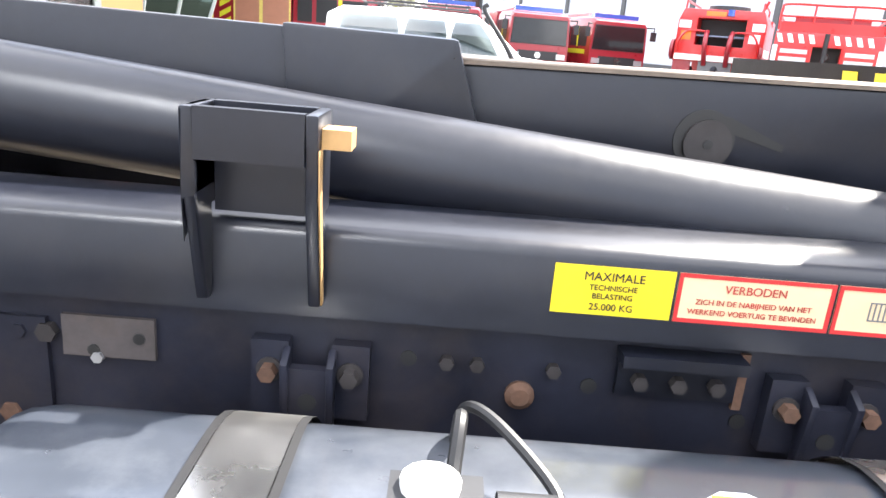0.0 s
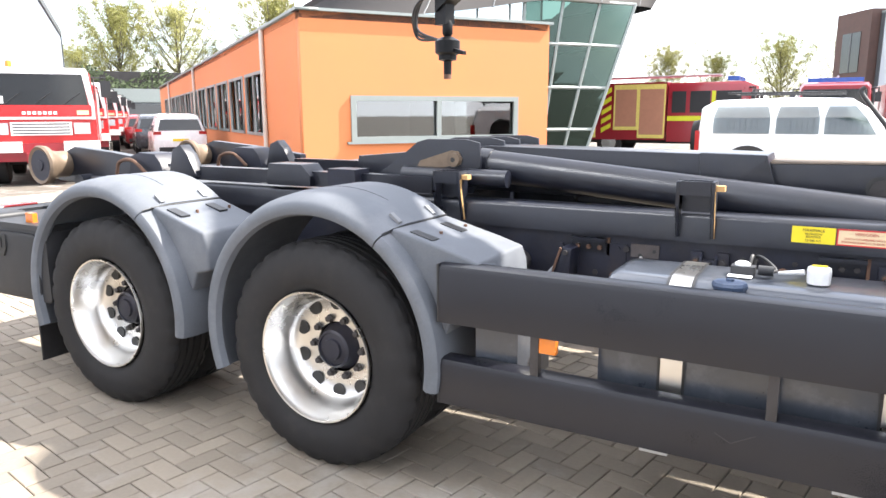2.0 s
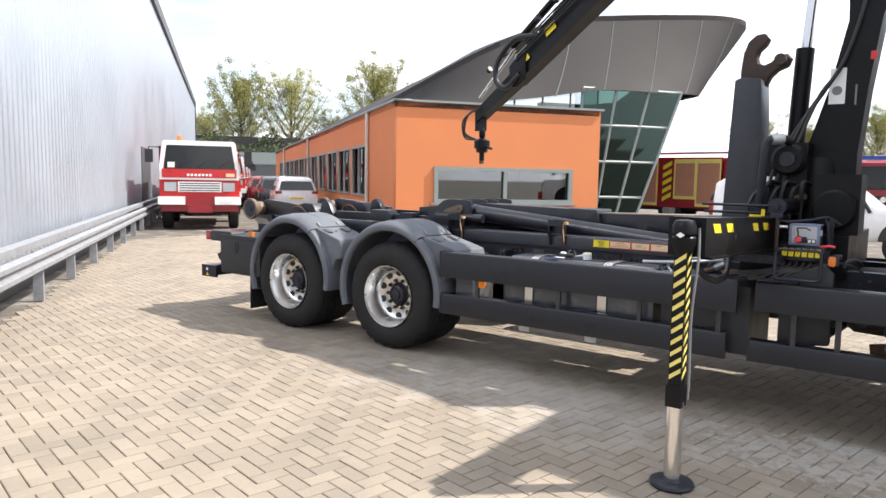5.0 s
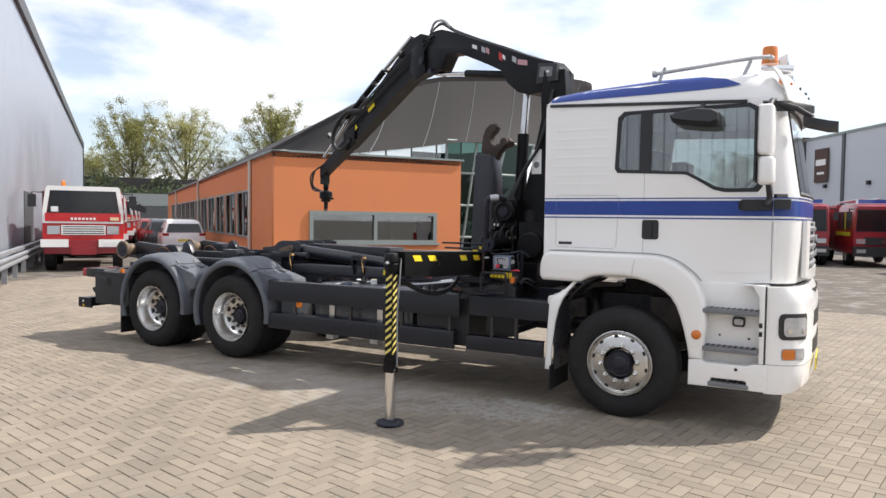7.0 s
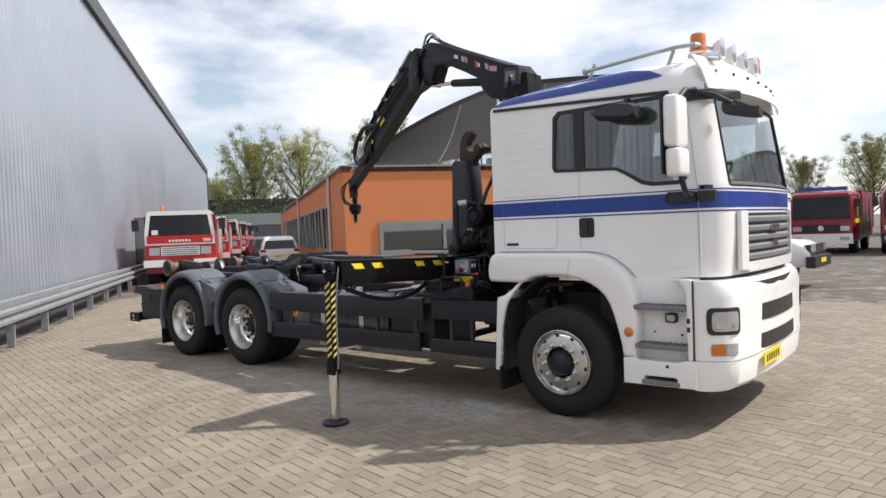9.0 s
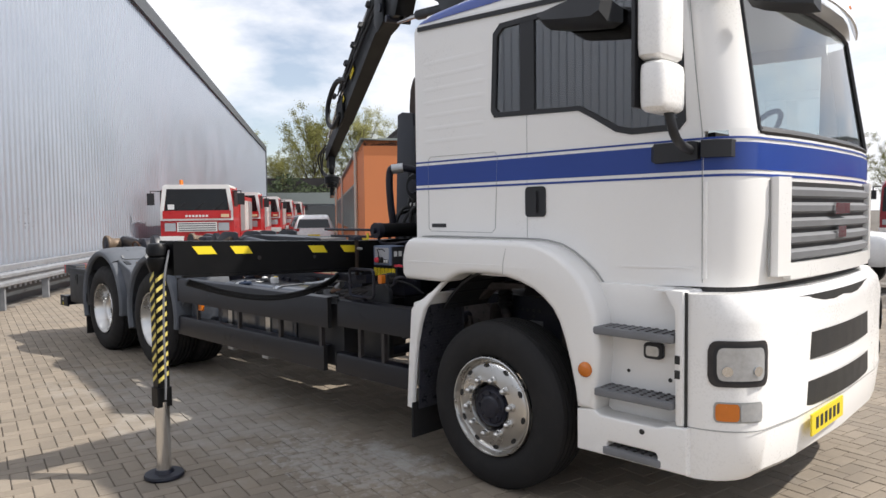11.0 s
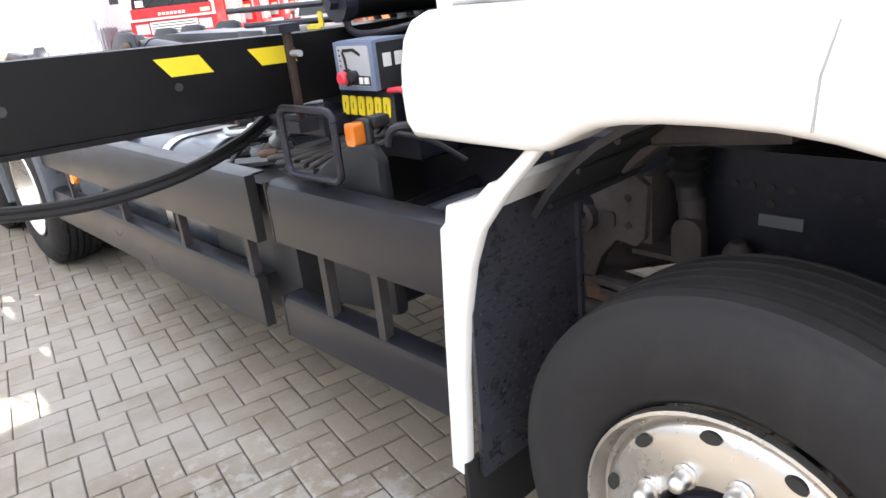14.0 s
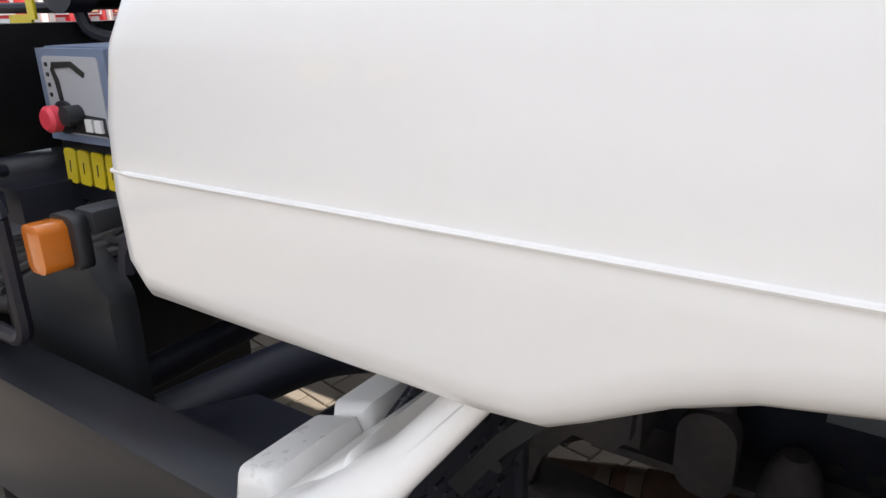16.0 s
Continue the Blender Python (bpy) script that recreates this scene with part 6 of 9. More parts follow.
# grille
gz0, gz1 = 1.36, 1.765
gp = plan_side(1.6)
def on_nose(y, z, out=0.0):
    pts = plan_side(z)
    for (xa, ya), (xb, yb) in zip(pts, pts[1:]):
        if ya <= y <= yb:
            k = (y - ya) / (yb - ya + 1e-9)
            return xa + (xb - xa) * k + out
    return pts[len(pts) // 2][0] + out
gr_ys = [0.62 + (2 * MID - 1.24) * k / 12 for k in range(13)]
gb = tp("grille", loft([[(on_nose(y, 1.6, 0.006), y + (0.02 if y < 1 else -0.02 if y > 1.6 else 0) * 0, gz0), (on_nose(y, 1.6, 0.01), y, gz1)] for y in gr_ys], closed=False), M_INKSHADE, None, "dark grey slatted grille")
for k in range(5):
    z = gz0 + 0.04 + 0.078 * k
    part("grille_slat", loft([[(on_nose(y, 1.6, 0.008), y, z - 0.03), (on_nose(y, 1.6, 0.032), y, z - 0.018), (on_nose(y, 1.6, 0.036), y, z + 0.012), (on_nose(y, 1.6, 0.008), y, z + 0.03)] for y in gr_ys]), M_TREAD, gb, smooth=True)
part("grille_badge", box(on_nose(MID, 1.6, 0.034), on_nose(MID, 1.6, 0.045), MID - 0.13, MID + 0.13, 1.60, 1.66), M_CHROME, gb, "chrome badge", bevel=0.01)
part("grille_badge", box(on_nose(MID, 1.6, 0.034), on_nose(MID, 1.6, 0.045), MID - 0.07, MID + 0.07, 1.47, 1.53), M_CHROME, gb, "chrome badge", bevel=0.015)
for ya, yb in ((0.50, 0.62), (2 * MID - 0.62, 2 * MID - 0.50)):
    part("grille_frame", loft([[(on_nose(y, 1.6, 0.004), y, 1.30), (on_nose(y, 1.6, 0.04), y, 1.30), (on_nose(y, 1.6, 0.04), y, 1.785), (on_nose(y, 1.6, 0.004), y, 1.785)] for y in (ya, (ya + yb) / 2, yb)]), M_WHITE, gb, bevel=0.012)
part("grille_frame", loft([[(on_nose(y, 1.6, 0.004), y, 1.28), (on_nose(y, 1.6, 0.04), y, 1.28), (on_nose(y, 1.6, 0.04), y, 1.36), (on_nose(y, 1.6, 0.004), y, 1.36)] for y in gr_ys]), M_WHITE, gb, smooth=True)
seam("nose_seam", [(on_nose(0.49, 1.6, 0.002), 0.49, 1.30), (on_nose(0.49, 1.6, 0.002), 0.49, 1.77)], 0.004, cab)

# bumper and lamps
def bplan(z, out=0.0):
    k = 1 - 0.12 * max(0, 0.55 - z)
    pts = [(4.38, 0.10)]
    for j in range(1, 9):
        a = radians(90 * j / 8)
        pts.append((4.38 + (0.29 * k + out) * math.sin(a), 0.10 + 0.24 * (1 - math.cos(a))))
    pts += [(4.705 + out - 0.05 * (1 - k), 0.6), (4.73 + out, MID)]
    return pts + [(x, 2 * MID - y) for x, y in pts[-2::-1]]
bz = [0.36, 0.40, 0.62, 0.63, 1.10, 1.18, 1.235]
bs = [-0.06, -0.02, 0.0, -0.004, 0.0, -0.02, -0.07]
bu = tp("bumper", loft([[(x, y, z) for x, y in bplan(z, o)] for z, o in zip(bz, bs)], closed=False), M_WHITE, None, "white front bumper", smooth=True)
part("bumper_top", loft([[(x, y, 1.235) for x, y in bplan(1.235, -0.07)], [(4.2, y, 1.24) for x, y in bplan(1.235, -0.07)]], closed=False), M_WHITE, bu)
# air slots: flat dark fields that paint the shade of the openings
for z0, z1 in ((1.13, 1.19), (0.86, 1.0), (0.62, 0.75)):
    ys = [0.55 + (2 * MID - 1.10) * k / 10 for k in range(11)]
    part("bumper_slot", loft([[(4.737 - 0.06 * ((y - MID) / 0.8) ** 2 - (0.02 if z0 > 1.1 else 0), y, z0), (4.737 - 0.06 * ((y - MID) / 0.8) ** 2 - (0.02 if z0 > 1.1 else 0), y, z1)] for y in ys], closed=False), M_INKSHADE, bu, "air slot drawn as a flat dark field")
for s in (0, 1):
    def my(y):
        return 2 * MID - y if s else y
    def patch(a0, a1, z0, z1, r, out):
        """A rounded field laid on the bumper's corner."""
        cols = []
        n = 40
        for k in range(n + 1):
            a = a0 + (a1 - a0) * k / n
            d = min(a - a0, a1 - a) * 0.0055
            inset = r - math.sqrt(max(r * r - max(r - d, 0.0) ** 2, 0.0))
            w = radians(a)
            cols.append([(4.38 + (0.29 + out) * math.sin(w), my(0.10 + 0.24 * (1 - math.cos(w)) - out * math.cos(w)), z0 + inset + (z1 - z0 - 2 * inset) * q) for q in (0.0, 0.5, 1.0)])
        return loft(cols, closed=False)

    hl = part("headlamp", patch(19, 83, 0.81, 1.025, 0.05, 0.006), M_LEVER, bu, "headlamp in grey frame", smooth=True)
    part("lamp_well", patch(24, 78, 0.828, 1.006, 0.04, 0.009), M_DARK, hl, smooth=True)
    part("lens", patch(27, 75, 0.84, 0.994, 0.035, 0.012), M_LENS, hl, "clear lamp lens", smooth=True)
    # chrome discs on the lens give the round lamps their bright highlights
    for w in (36, 66):
        w0 = radians(w)
        c = Vector((4.38 + 0.304 * math.sin(w0), my(0.10 + 0.24 * (1 - math.cos(w0)) - 0.014 * math.cos(w0)), 0.885))
        part("reflector", tube([c, c + Vector((0.004 * math.sin(w0), (-0.004 if not s else 0.004) * math.cos(w0), 0))], 0.024, 20), M_CHROME, hl, "chrome disc for a lamp reflector's highlight", smooth=True)
    part("indicator", patch(26, 48, 0.65, 0.732, 0.02, 0.006), M_ORANGE, bu, "amber indicator", smooth=True)
    part("fog_lamp", patch(49, 74, 0.65, 0.732, 0.015, 0.006), M_LENS, bu, smooth=True)
    part("lamp_groove", patch(24.5, 75.5, 0.643, 0.739, 0.02, 0.002), M_SEAM, bu, smooth=True)
# dark bar painting the shade in the bumper gap
part("corner_gap", tube([(4.379, 0.094, 0.40), (4.379, 0.094, 1.24)], 0.008, 8), M_INKSHADE, bu, "dark bar for the shaded gap beside the bumper")
part("lip_line", loft([[(x + 0.001, y - 0.001, z) for x, y in bplan(z, 0.001)] for z in (0.598, 0.604)], closed=False), M_SEAM, bu)
# dark strip painting the shade under the cab
part("under_cab_gap", loft([[(x - 0.012, y, z) for x, y in plan_side(1.25)] for z in (1.225, 1.275)], closed=False), M_INKSHADE, bu, "dark strip for the shaded gap under the cab")
plate = part("number_plate", box(4.735, 4.744, 0.72, 1.24, 0.485, 0.595), M_YELLOW, bu, "yellow number plate")
for k in range(6):
    part("plate_bar", box(4.744, 4.7455, 0.78 + 0.07 * k, 0.82 + 0.07 * k, 0.51, 0.57), M_INKSHADE, plate)

# wheel arch, fender and steps
arch_in = arc(3.22, 0.55, 0.66, 178, -10, 22)
AX, AZ = 3.19, 0.72
ARCH = [(2.82, 1.206), (2.845, 1.218), (2.89, 1.242), (2.93, 1.257), (2.98, 1.266), (3.06, 1.272), (3.15, 1.273), (3.24, 1.270), (3.32, 1.260), (3.41, 1.240), (3.50, 1.206), (3.57, 1.163), (3.63, 1.11), (3.675, 1.04), (3.71, 0.95), (3.745, 0.83), (3.775, 0.70)]
FEN = [(2.45, 1.206), (2.62, 1.204), (2.78, 1.203)] + ARCH + [(3.79, 0.60), (3.90, 0.60), (3.93, 0.9), (3.91, 1.10)]
FEN += [(3.86, 1.23), (3.80, 1.30), (3.74, 1.35), (3.66, 1.405), (3.58, 1.44), (3.50, 1.458), (3.42, 1.465), (2.52, 1.47), (2.475, 1.455), (2.445, 1.42), (2.425, 1.36), (2.418, 1.30), (2.422, 1.24)]
FEN = [(x, z - 0.007 if z < 1.28 else z) for x, z in FEN]
fn = tp("front_fender", side_plate(FEN, 0.047, 0.235, round=0.035), M_WHITE, None, "white wheel arch fender", smooth=True)
seam("fender_seam", [(3.345, 0.068, 1.462), (3.318, 0.048, 1.42), (3.30, 0.0462, 1.35), (3.295, 0.0462, 1.275)], 0.002, fn)
part("fender_crease", tube([(2.437, 0.052, 1.316), (2.47, 0.0466, 1.317), (3.295, 0.0466, 1.322)], 0.0024, 8), M_WHITE, fn, smooth=True)
TOPLINE = [(2.46, 1.474), (2.60, 1.479), (3.40, 1.474), (3.50, 1.467), (3.59, 1.448), (3.67, 1.412), (3.75, 1.357), (3.81, 1.306), (3.87, 1.235), (3.92, 1.11), (3.938, 0.95)]
part("fender_joint", tube([(x, 0.212, z) for x, z in TOPLINE], 0.005, 6), M_SEAM, fn)
REARLEG = [(2.525, 0.365), (2.575, 0.36), (2.585, 0.45), (2.595, 0.65), (2.612, 0.80), (2.640, 0.93), (2.675, 1.02), (2.72, 1.10), (2.775, 1.175), (2.835, 1.24), (2.79, 1.24), (2.70, 1.135), (2.64, 1.085), (2.585, 1.05), (2.55, 1.01), (2.54, 0.75)]
leg_bm = side_plate(REARLEG, -0.005, 0.04, round=0.016)
for v in leg_bm.verts:
    v.co.x -= 0.014
    v.co.y += 0.035 * max(0.0, (v.co.z - 0.5) / 0.7) + 0.09 * max(0.0, (v.co.z - 1.03) / 0.21)
part("rear_leg", leg_bm, M_WHITE, fn, smooth=True)
part("leg_cap", side_plate([(2.515, 0.88), (2.575, 0.88), (2.58, 0.98), (2.60, 1.03), (2.66, 1.10), (2.65, 1.115), (2.60, 1.07), (2.53, 1.01)], 0.07, 0.47, round=0.010), M_WHITE, fn, smooth=True)
for y0, y1, dx in ((0.07, 0.19, 0.0), (0.185, 0.325, 0.012), (0.32, 0.47, 0.024)):
    part("leg_step", side_plate([(2.492 + dx, 0.97), (2.510 + dx, 1.045 + dx), (2.56 + dx, 1.06 + dx), (2.575, 1.03), (2.575, 0.97)], y0, y1, round=0.014), M_WHITE, fn, smooth=True)
liner = [[(AX + 0.60 * k * math.cos(radians(a)), y, AZ + 0.56 * k * math.sin(radians(a))) for k, y in ((1.0, 0.20), (1.03, 0.20), (1.03, 0.62), (1.0, 0.62))] for a in range(150, 20, -8)]
part("arch_liner", loft(liner), M_DARK, fn, "black inner wheel arch", smooth=True)
for k, a in enumerate((146, 134, 122, 110)):
    part("liner_rib", tube([(AX + 0.597 * math.cos(radians(a)), y, AZ + 0.557 * math.sin(radians(a))) for y in (0.22, 0.60)], 0.008, 8), M_DARK, fn, smooth=True)
SPL = [(0.03, 0.36), (0.44, 0.36), (0.45, 0.95), (0.46, 1.03), (0.30, 1.10), (0.10, 1.02), (0.045, 0.90)]
sp = part("splash_panel", cross_plate(SPL, 2.585, 2.60), M_SPLASH, fn, "black dimpled splash panel")
part("panel_lip", box(2.598, 2.612, 0.435, 0.45, 0.37, 1.0), M_SPLASH, sp, bevel=0.003)
dm = None
for k in range(26):
    for j in range(10):
        y, z = 0.075 + 0.034 * j + (0.017 if k % 2 else 0), 0.42 + 0.021 * k
        if y > 0.42 or (k + j) % 7 == 3:
            continue
        m = Matrix.Translation((2.60, y, z))
        if dm is None:
            dm = part("dimple", box(-0.001, 0.004, -0.009, 0.009, -0.003, 0.003), M_SPLASH, sp, bevel=0.0015, segments=1)
            dm.matrix_basis = m
        else:
            share("dimple", dm, sp, m)
# dark discs for the shaded holes in the splash panel
for y, z, r in ((0.09, 0.60, 0.018), (0.20, 0.66, 0.018), (0.33, 0.74, 0.014), (0.14, 0.57, 0.010), (0.20, 0.36 + 0.09, 0.02), (0.36, 0.98, 0.010), (0.40, 0.72, 0.009), (0.30, 0.90, 0.009), (0.13, 0.95, 0.011), (0.38, 0.55, 0.010)):
    part("panel_hole", tube([(2.5995, y, z), (2.6035, y, z)], r, 12), M_INKSHADE, sp)
part("mudflap", box(2.555, 2.57, 0.0, 0.50, 0.17, 0.40), M_RUBBER, fn, "black rubber mudflap")
part("side_marker", lathe([(0.001, -0.022), (0.02, -0.02), (0.034, -0.014), (0.04, -0.004), (0.04, 0.02)], 24, "y", (3.852, 0.043, 0.805)), M_ORANGE, fn, "round amber reflector", smooth=True)
STEPB = [(3.80, 0.38), (3.86, 0.36), (4.40, 0.37), (4.40, 1.25), (3.79, 1.25), (3.84, 1.1), (3.86, 0.62), (3.80, 0.60)]
stp = tp("step_panel", side_plate(STEPB, 0.195, 0.30), M_WHITE, None, "white entry step panel", bevel=0.015)
part("step_skirt", side_plate([(3.79, 0.37), (4.40, 0.375), (4.40, 0.60), (4.30, 0.595), (4.25, 0.575), (3.93, 0.575), (3.89, 0.60), (3.79, 0.585)], 0.06, 0.20, holes=[rounded(3.97, 4.25, 0.405, 0.45, 0.02)], round=0.010), M_WHITE, stp, smooth=True)
part("front_post", side_plate([(4.335, 0.60), (4.374, 0.60), (4.374, 1.25), (4.27, 1.25), (4.33, 1.15)], 0.07, 0.21), M_WHITE, stp, bevel=0.015)
for z, x0, x1 in ((1.02, 3.88, 4.33), (0.70, 3.90, 4.33), (0.405, 3.95, 4.27)):
    tr = part("step_tread", side_plate([(x0, z - 0.026), (x1, z - 0.026), (x1, z + 0.013), (x0, z + 0.017)], 0.05, 0.24), M_TREAD, stp, "grey ribbed step tread", bevel=0.012)
    for k in range(int((x1 - x0) / 0.045)):
        for y in (0.085, 0.12, 0.155, 0.19):
            part("stud", tube([(x0 + 0.03 + 0.045 * k, y, z + 0.012), (x0 + 0.03 + 0.045 * k, y, z + 0.0185)], 0.009, 6), M_LEVER, tr)
lp = part("step_lamp", side_plate(rounded(4.12, 4.22, 0.885, 0.965, 0.02), 0.165, 0.20), M_DARK, stp, "step lamp in dark frame")
part("lens", side_plate(rounded(4.135, 4.205, 0.90, 0.95, 0.015), 0.158, 0.17), M_LENS, lp)
for x, z, r in ((4.02, 0.80, 0.009), (4.25, 0.785, 0.011), (4.17, 0.54, 0.014)):
    part("panel_hole", tube([(x, 0.196, z), (x, 0.1925 if z > 0.6 else 0.057, z)], r, 12), M_INKSHADE, stp)
for z in (0.83, 0.90):
    part("slot", box(4.335, 4.36, 0.066, 0.072, z, z + 0.04), M_INKSHADE, stp)

# roof bar, beacon, lamps
bar = tp("roof_bar", tube([(3.40, 0.32, 3.09), (3.9, 0.33, 3.13), (4.2, 0.36, 3.16), (4.32, 0.42, 3.17)], 0.018, 12), M_STEEL, None, "steel roof bar with lamps", smooth=True)
part("roof_bar_far", tube([(3.40, 2.32, 3.09), (4.2, 2.28, 3.16), (4.32, 2.22, 3.17)], 0.018, 12), M_STEEL, bar, smooth=True)
part("cross_bar", tube([(4.32, 0.42, 3.17), (4.36, 0.8, 3.20), (4.36, 1.84, 3.20), (4.32, 2.22, 3.17)], 0.022, 12), M_STEEL, bar, smooth=True)
for x, y in ((3.42, 0.32), (4.12, 0.36), (3.42, 2.32), (4.12, 2.28)):
    part("bar_foot", tube([(x, y, 3.0), (x + 0.06, y, 3.14)], 0.016, 8), M_STEEL, bar, smooth=True)
part("bar_end", lathe([(0.03, 0), (0.034, 0.02), (0.03, 0.04)], 14, "x", (3.37, 0.32, 3.09)), M_STEEL, bar)
bc = tp("beacon", lathe([(0.07, 0.0), (0.07, 0.03), (0.064, 0.035), (0.064, 0.13), (0.055, 0.15), (0.001, 0.155)], 20, "z", (4.31, 0.57, 3.135)), M_ORANGE, None, "amber rotating beacon on the roof", smooth=True)
bc2 = tp("beacon", lathe([(0.07, 0.0), (0.07, 0.03), (0.064, 0.035), (0.064, 0.13), (0.055, 0.15), (0.001, 0.155)], 20, "z", (4.34, 2.08, 3.17)), M_ORANGE, None, "amber rotating beacon on the roof", smooth=True)
for y in (0.82, 1.14, 1.50, 1.82):
    lm = tp("spot_lamp", lathe([(0.001, -0.05), (0.06, -0.04), (0.085, 0.0), (0.09, 0.03), (0.085, 0.035)], 20, "x", (4.40, y, 3.18)), M_WHITEST, None, "round spot lamp", smooth=True)
    part("lens", lathe([(0.088, 0.034), (0.05, 0.045), (0.001, 0.05)], 20, "x", (4.40, y, 3.20)), M_LENS, lm, smooth=True)
tp("air_horn", tube([(4.25, 0.50, 3.10), (4.5, 0.52, 3.06)], [0.02, 0.045], 12), M_CHROME, smooth=True)
for k in range(7):
    y = 0.45 + 0.28 * k
    x = 4.44 + 0.15 * (1 - ((y - MID) / 1.06) ** 2)
    part("visor_lamp", tube([(x - 0.012, y, 2.93), (x + 0.012, y, 2.935)], 0.013, 8), M_ORANGE if k in (0, 6) else M_DARK, bc)

# ---------- the other flank of the truck: unseen, added to shade the ground below ---
FAR = 2 * MID
for x0, x1, z0, z1 in ((-1.0, 1.5, 0.77, 1.0), (-1.0, 1.5, 0.44, 0.62), (1.66, 2.48, 0.80, 1.0), (1.66, 2.46, 0.45, 0.60)):
    tp("side_guard", box(x0, x1, FAR - 0.085, FAR - 0.07, z0, z1), M_GUARD, None, "dark grey side guard board", bevel=0.004)
for x in (-0.6, 0.6, 1.4, 1.9, 2.3):
    tp("guard_post", box(x - 0.025, x + 0.025, FAR - 0.12, FAR - 0.085, 0.45, 0.97), M_FRAME)
# made-up tank and box that block the sun under the truck
tp("air_tank", tube([(-0.7, FAR - 0.42, 0.72), (0.9, FAR - 0.42, 0.72)], 0.2, 24), M_TANK, None, "unseen dark tank added behind the side guard", smooth=True)
tp("locker_box", box(1.0, 2.3, FAR - 0.62, FAR - 0.16, 0.42, 0.96), M_DARK, None, "unseen black box added to keep sun off the ground", bevel=0.03)
tp("front_fender", side_plate(FEN, FAR - 0.235, FAR - 0.035, round=0.035), M_WHITE, None, "white wheel arch fender", smooth=True)
tp("step_panel", side_plate(STEPB, FAR - 0.30, FAR - 0.15), M_WHITE, None, "white entry step panel", bevel=0.015)
tp("splash_panel", box(2.585, 2.60, FAR - 0.45, FAR - 0.03, 0.2, 1.05), M_SPLASH, None, "black splash panel")

# ---------- ground ----------
HALL_LINE = Vector((-5, -2.1, 0))
E1, E2 = Vector((0.579, 0.816, 0)), Vector((-0.816, 0.579, 0))
LANE = math.degrees(math.atan2(0.579, -0.816))


def spill(m):
    """Pale dried stains, blotches and dark oil specks lying on the paving."""
    n, l = m.node_tree.nodes, m.node_tree.links
    b = n["Principled BSDF"]
    colour = b.inputs["Base Color"].links[0].from_socket
    geo = n.new("ShaderNodeNewGeometry")

    def layer(colour, scale, lo, hi, amount, tint, at=None, size=(1, 1)):
        tex = n.new("ShaderNodeTexNoise")
        tex.inputs["Scale"].default_value, tex.inputs["Detail"].default_value, tex.inputs["Roughness"].default_value = scale, 8, 0.65
        l.new(geo.outputs["Position"], tex.inputs["Vector"])
        value = tex.outputs["Fac"]
        if at:
            mp = n.new("ShaderNodeMapping")
            mp.vector_type = "TEXTURE"
            mp.inputs["Location"].default_value = (*at, 0)
            mp.inputs["Scale"].default_value = (*size, 1)
            l.new(geo.outputs["Position"], mp.inputs["Vector"])
            ln = n.new("ShaderNodeVectorMath")
            ln.operation = "LENGTH"
            l.new(mp.outputs[0], ln.inputs[0])
            fall = n.new("ShaderNodeMapRange")
            fall.inputs[1].default_value, fall.inputs[2].default_value = 0.2, 1.0
            fall.inputs[3].default_value, fall.inputs[4].default_value = 0.16, -0.25
            l.new(ln.outputs["Value"], fall.inputs[0])
            ad = n.new("ShaderNodeMath")
            l.new(value, ad.inputs[0])
            l.new(fall.outputs[0], ad.inputs[1])
            value = ad.outputs[0]
        rp = n.new("ShaderNodeMapRange")
        rp.inputs[1].default_value, rp.inputs[2].default_value = lo, hi
        rp.inputs[3].default_value, rp.inputs[4].default_value = 0.0, amount
        l.new(value, rp.inputs[0])
        mx = n.new("ShaderNodeMix")
        mx.data_type = "RGBA"
        l.new(rp.outputs[0], mx.inputs[0])
        l.new(colour, mx.inputs[6])
        mx.inputs[7].default_value = (*tint, 1)
        return mx.outputs[2]

    colour = layer(colour, 3.2, 0.60, 0.72, 0.35, (0.33, 0.31, 0.28))
    colour = layer(colour, 5.5, 0.70, 0.74, 0.75, (0.045, 0.04, 0.036))
    colour = layer(colour, 4.0, 0.50, 0.68, 0.75, (0.40, 0.385, 0.36), (2.45, 0.02), (0.85, 0.36))
    # wide pale dust, which also lightens the paving in the truck's shade
    colour = layer(colour, 2.4, 0.44, 0.70, 0.50, (0.40, 0.38, 0.35), (0.1, -0.35), (3.6, 1.25))
    colour = layer(colour, 14.0, 0.56, 0.66, 0.45, (0.44, 0.425, 0.40), (2.2, -0.3), (1.7, 0.9))
    l.new(colour, b.inputs["Base Color"])


def paver_material(name, joined):
    m = mat(name, (0.238, 0.200, 0.156), 0.85, vary=0.32, scale=1.1, grain=55, bump=0.25, dirt=(0.13, 0.118, 0.106), dirt_amount=0.5, random_ob=0.0 if joined else 0.4, island=0.45 if joined else 0.0)
    spill(m)
    return m


M_PAVER = paver_material("concrete_paver", True)
M_PAVER1 = paver_material("concrete_paver_single", False)
M_JOINT = mat("sandy_joint", (0.105, 0.090, 0.074), 0.95, vary=0.4, scale=2.0, grain=80, bump=0.3, dirt=(0.36, 0.34, 0.315), dirt_amount=1.0)
g = bmesh.new()
v = [g.verts.new((x, y, -0.012)) for x, y in ((-900, -900), (900, -900), (900, 900), (-900, 900))]
g.faces.new(v)
ground = tagged(part("ground", g, M_JOINT), "yard paved with sandy concrete pavers", "ground", kind="structure")

PAVE_TURN = -10.8
PAVE = Matrix.Translation((1.301, -0.507, 0)) @ Matrix.Rotation(radians(PAVE_TURN), 4, "Z")
PW, GAP = 0.1035, 0.0058


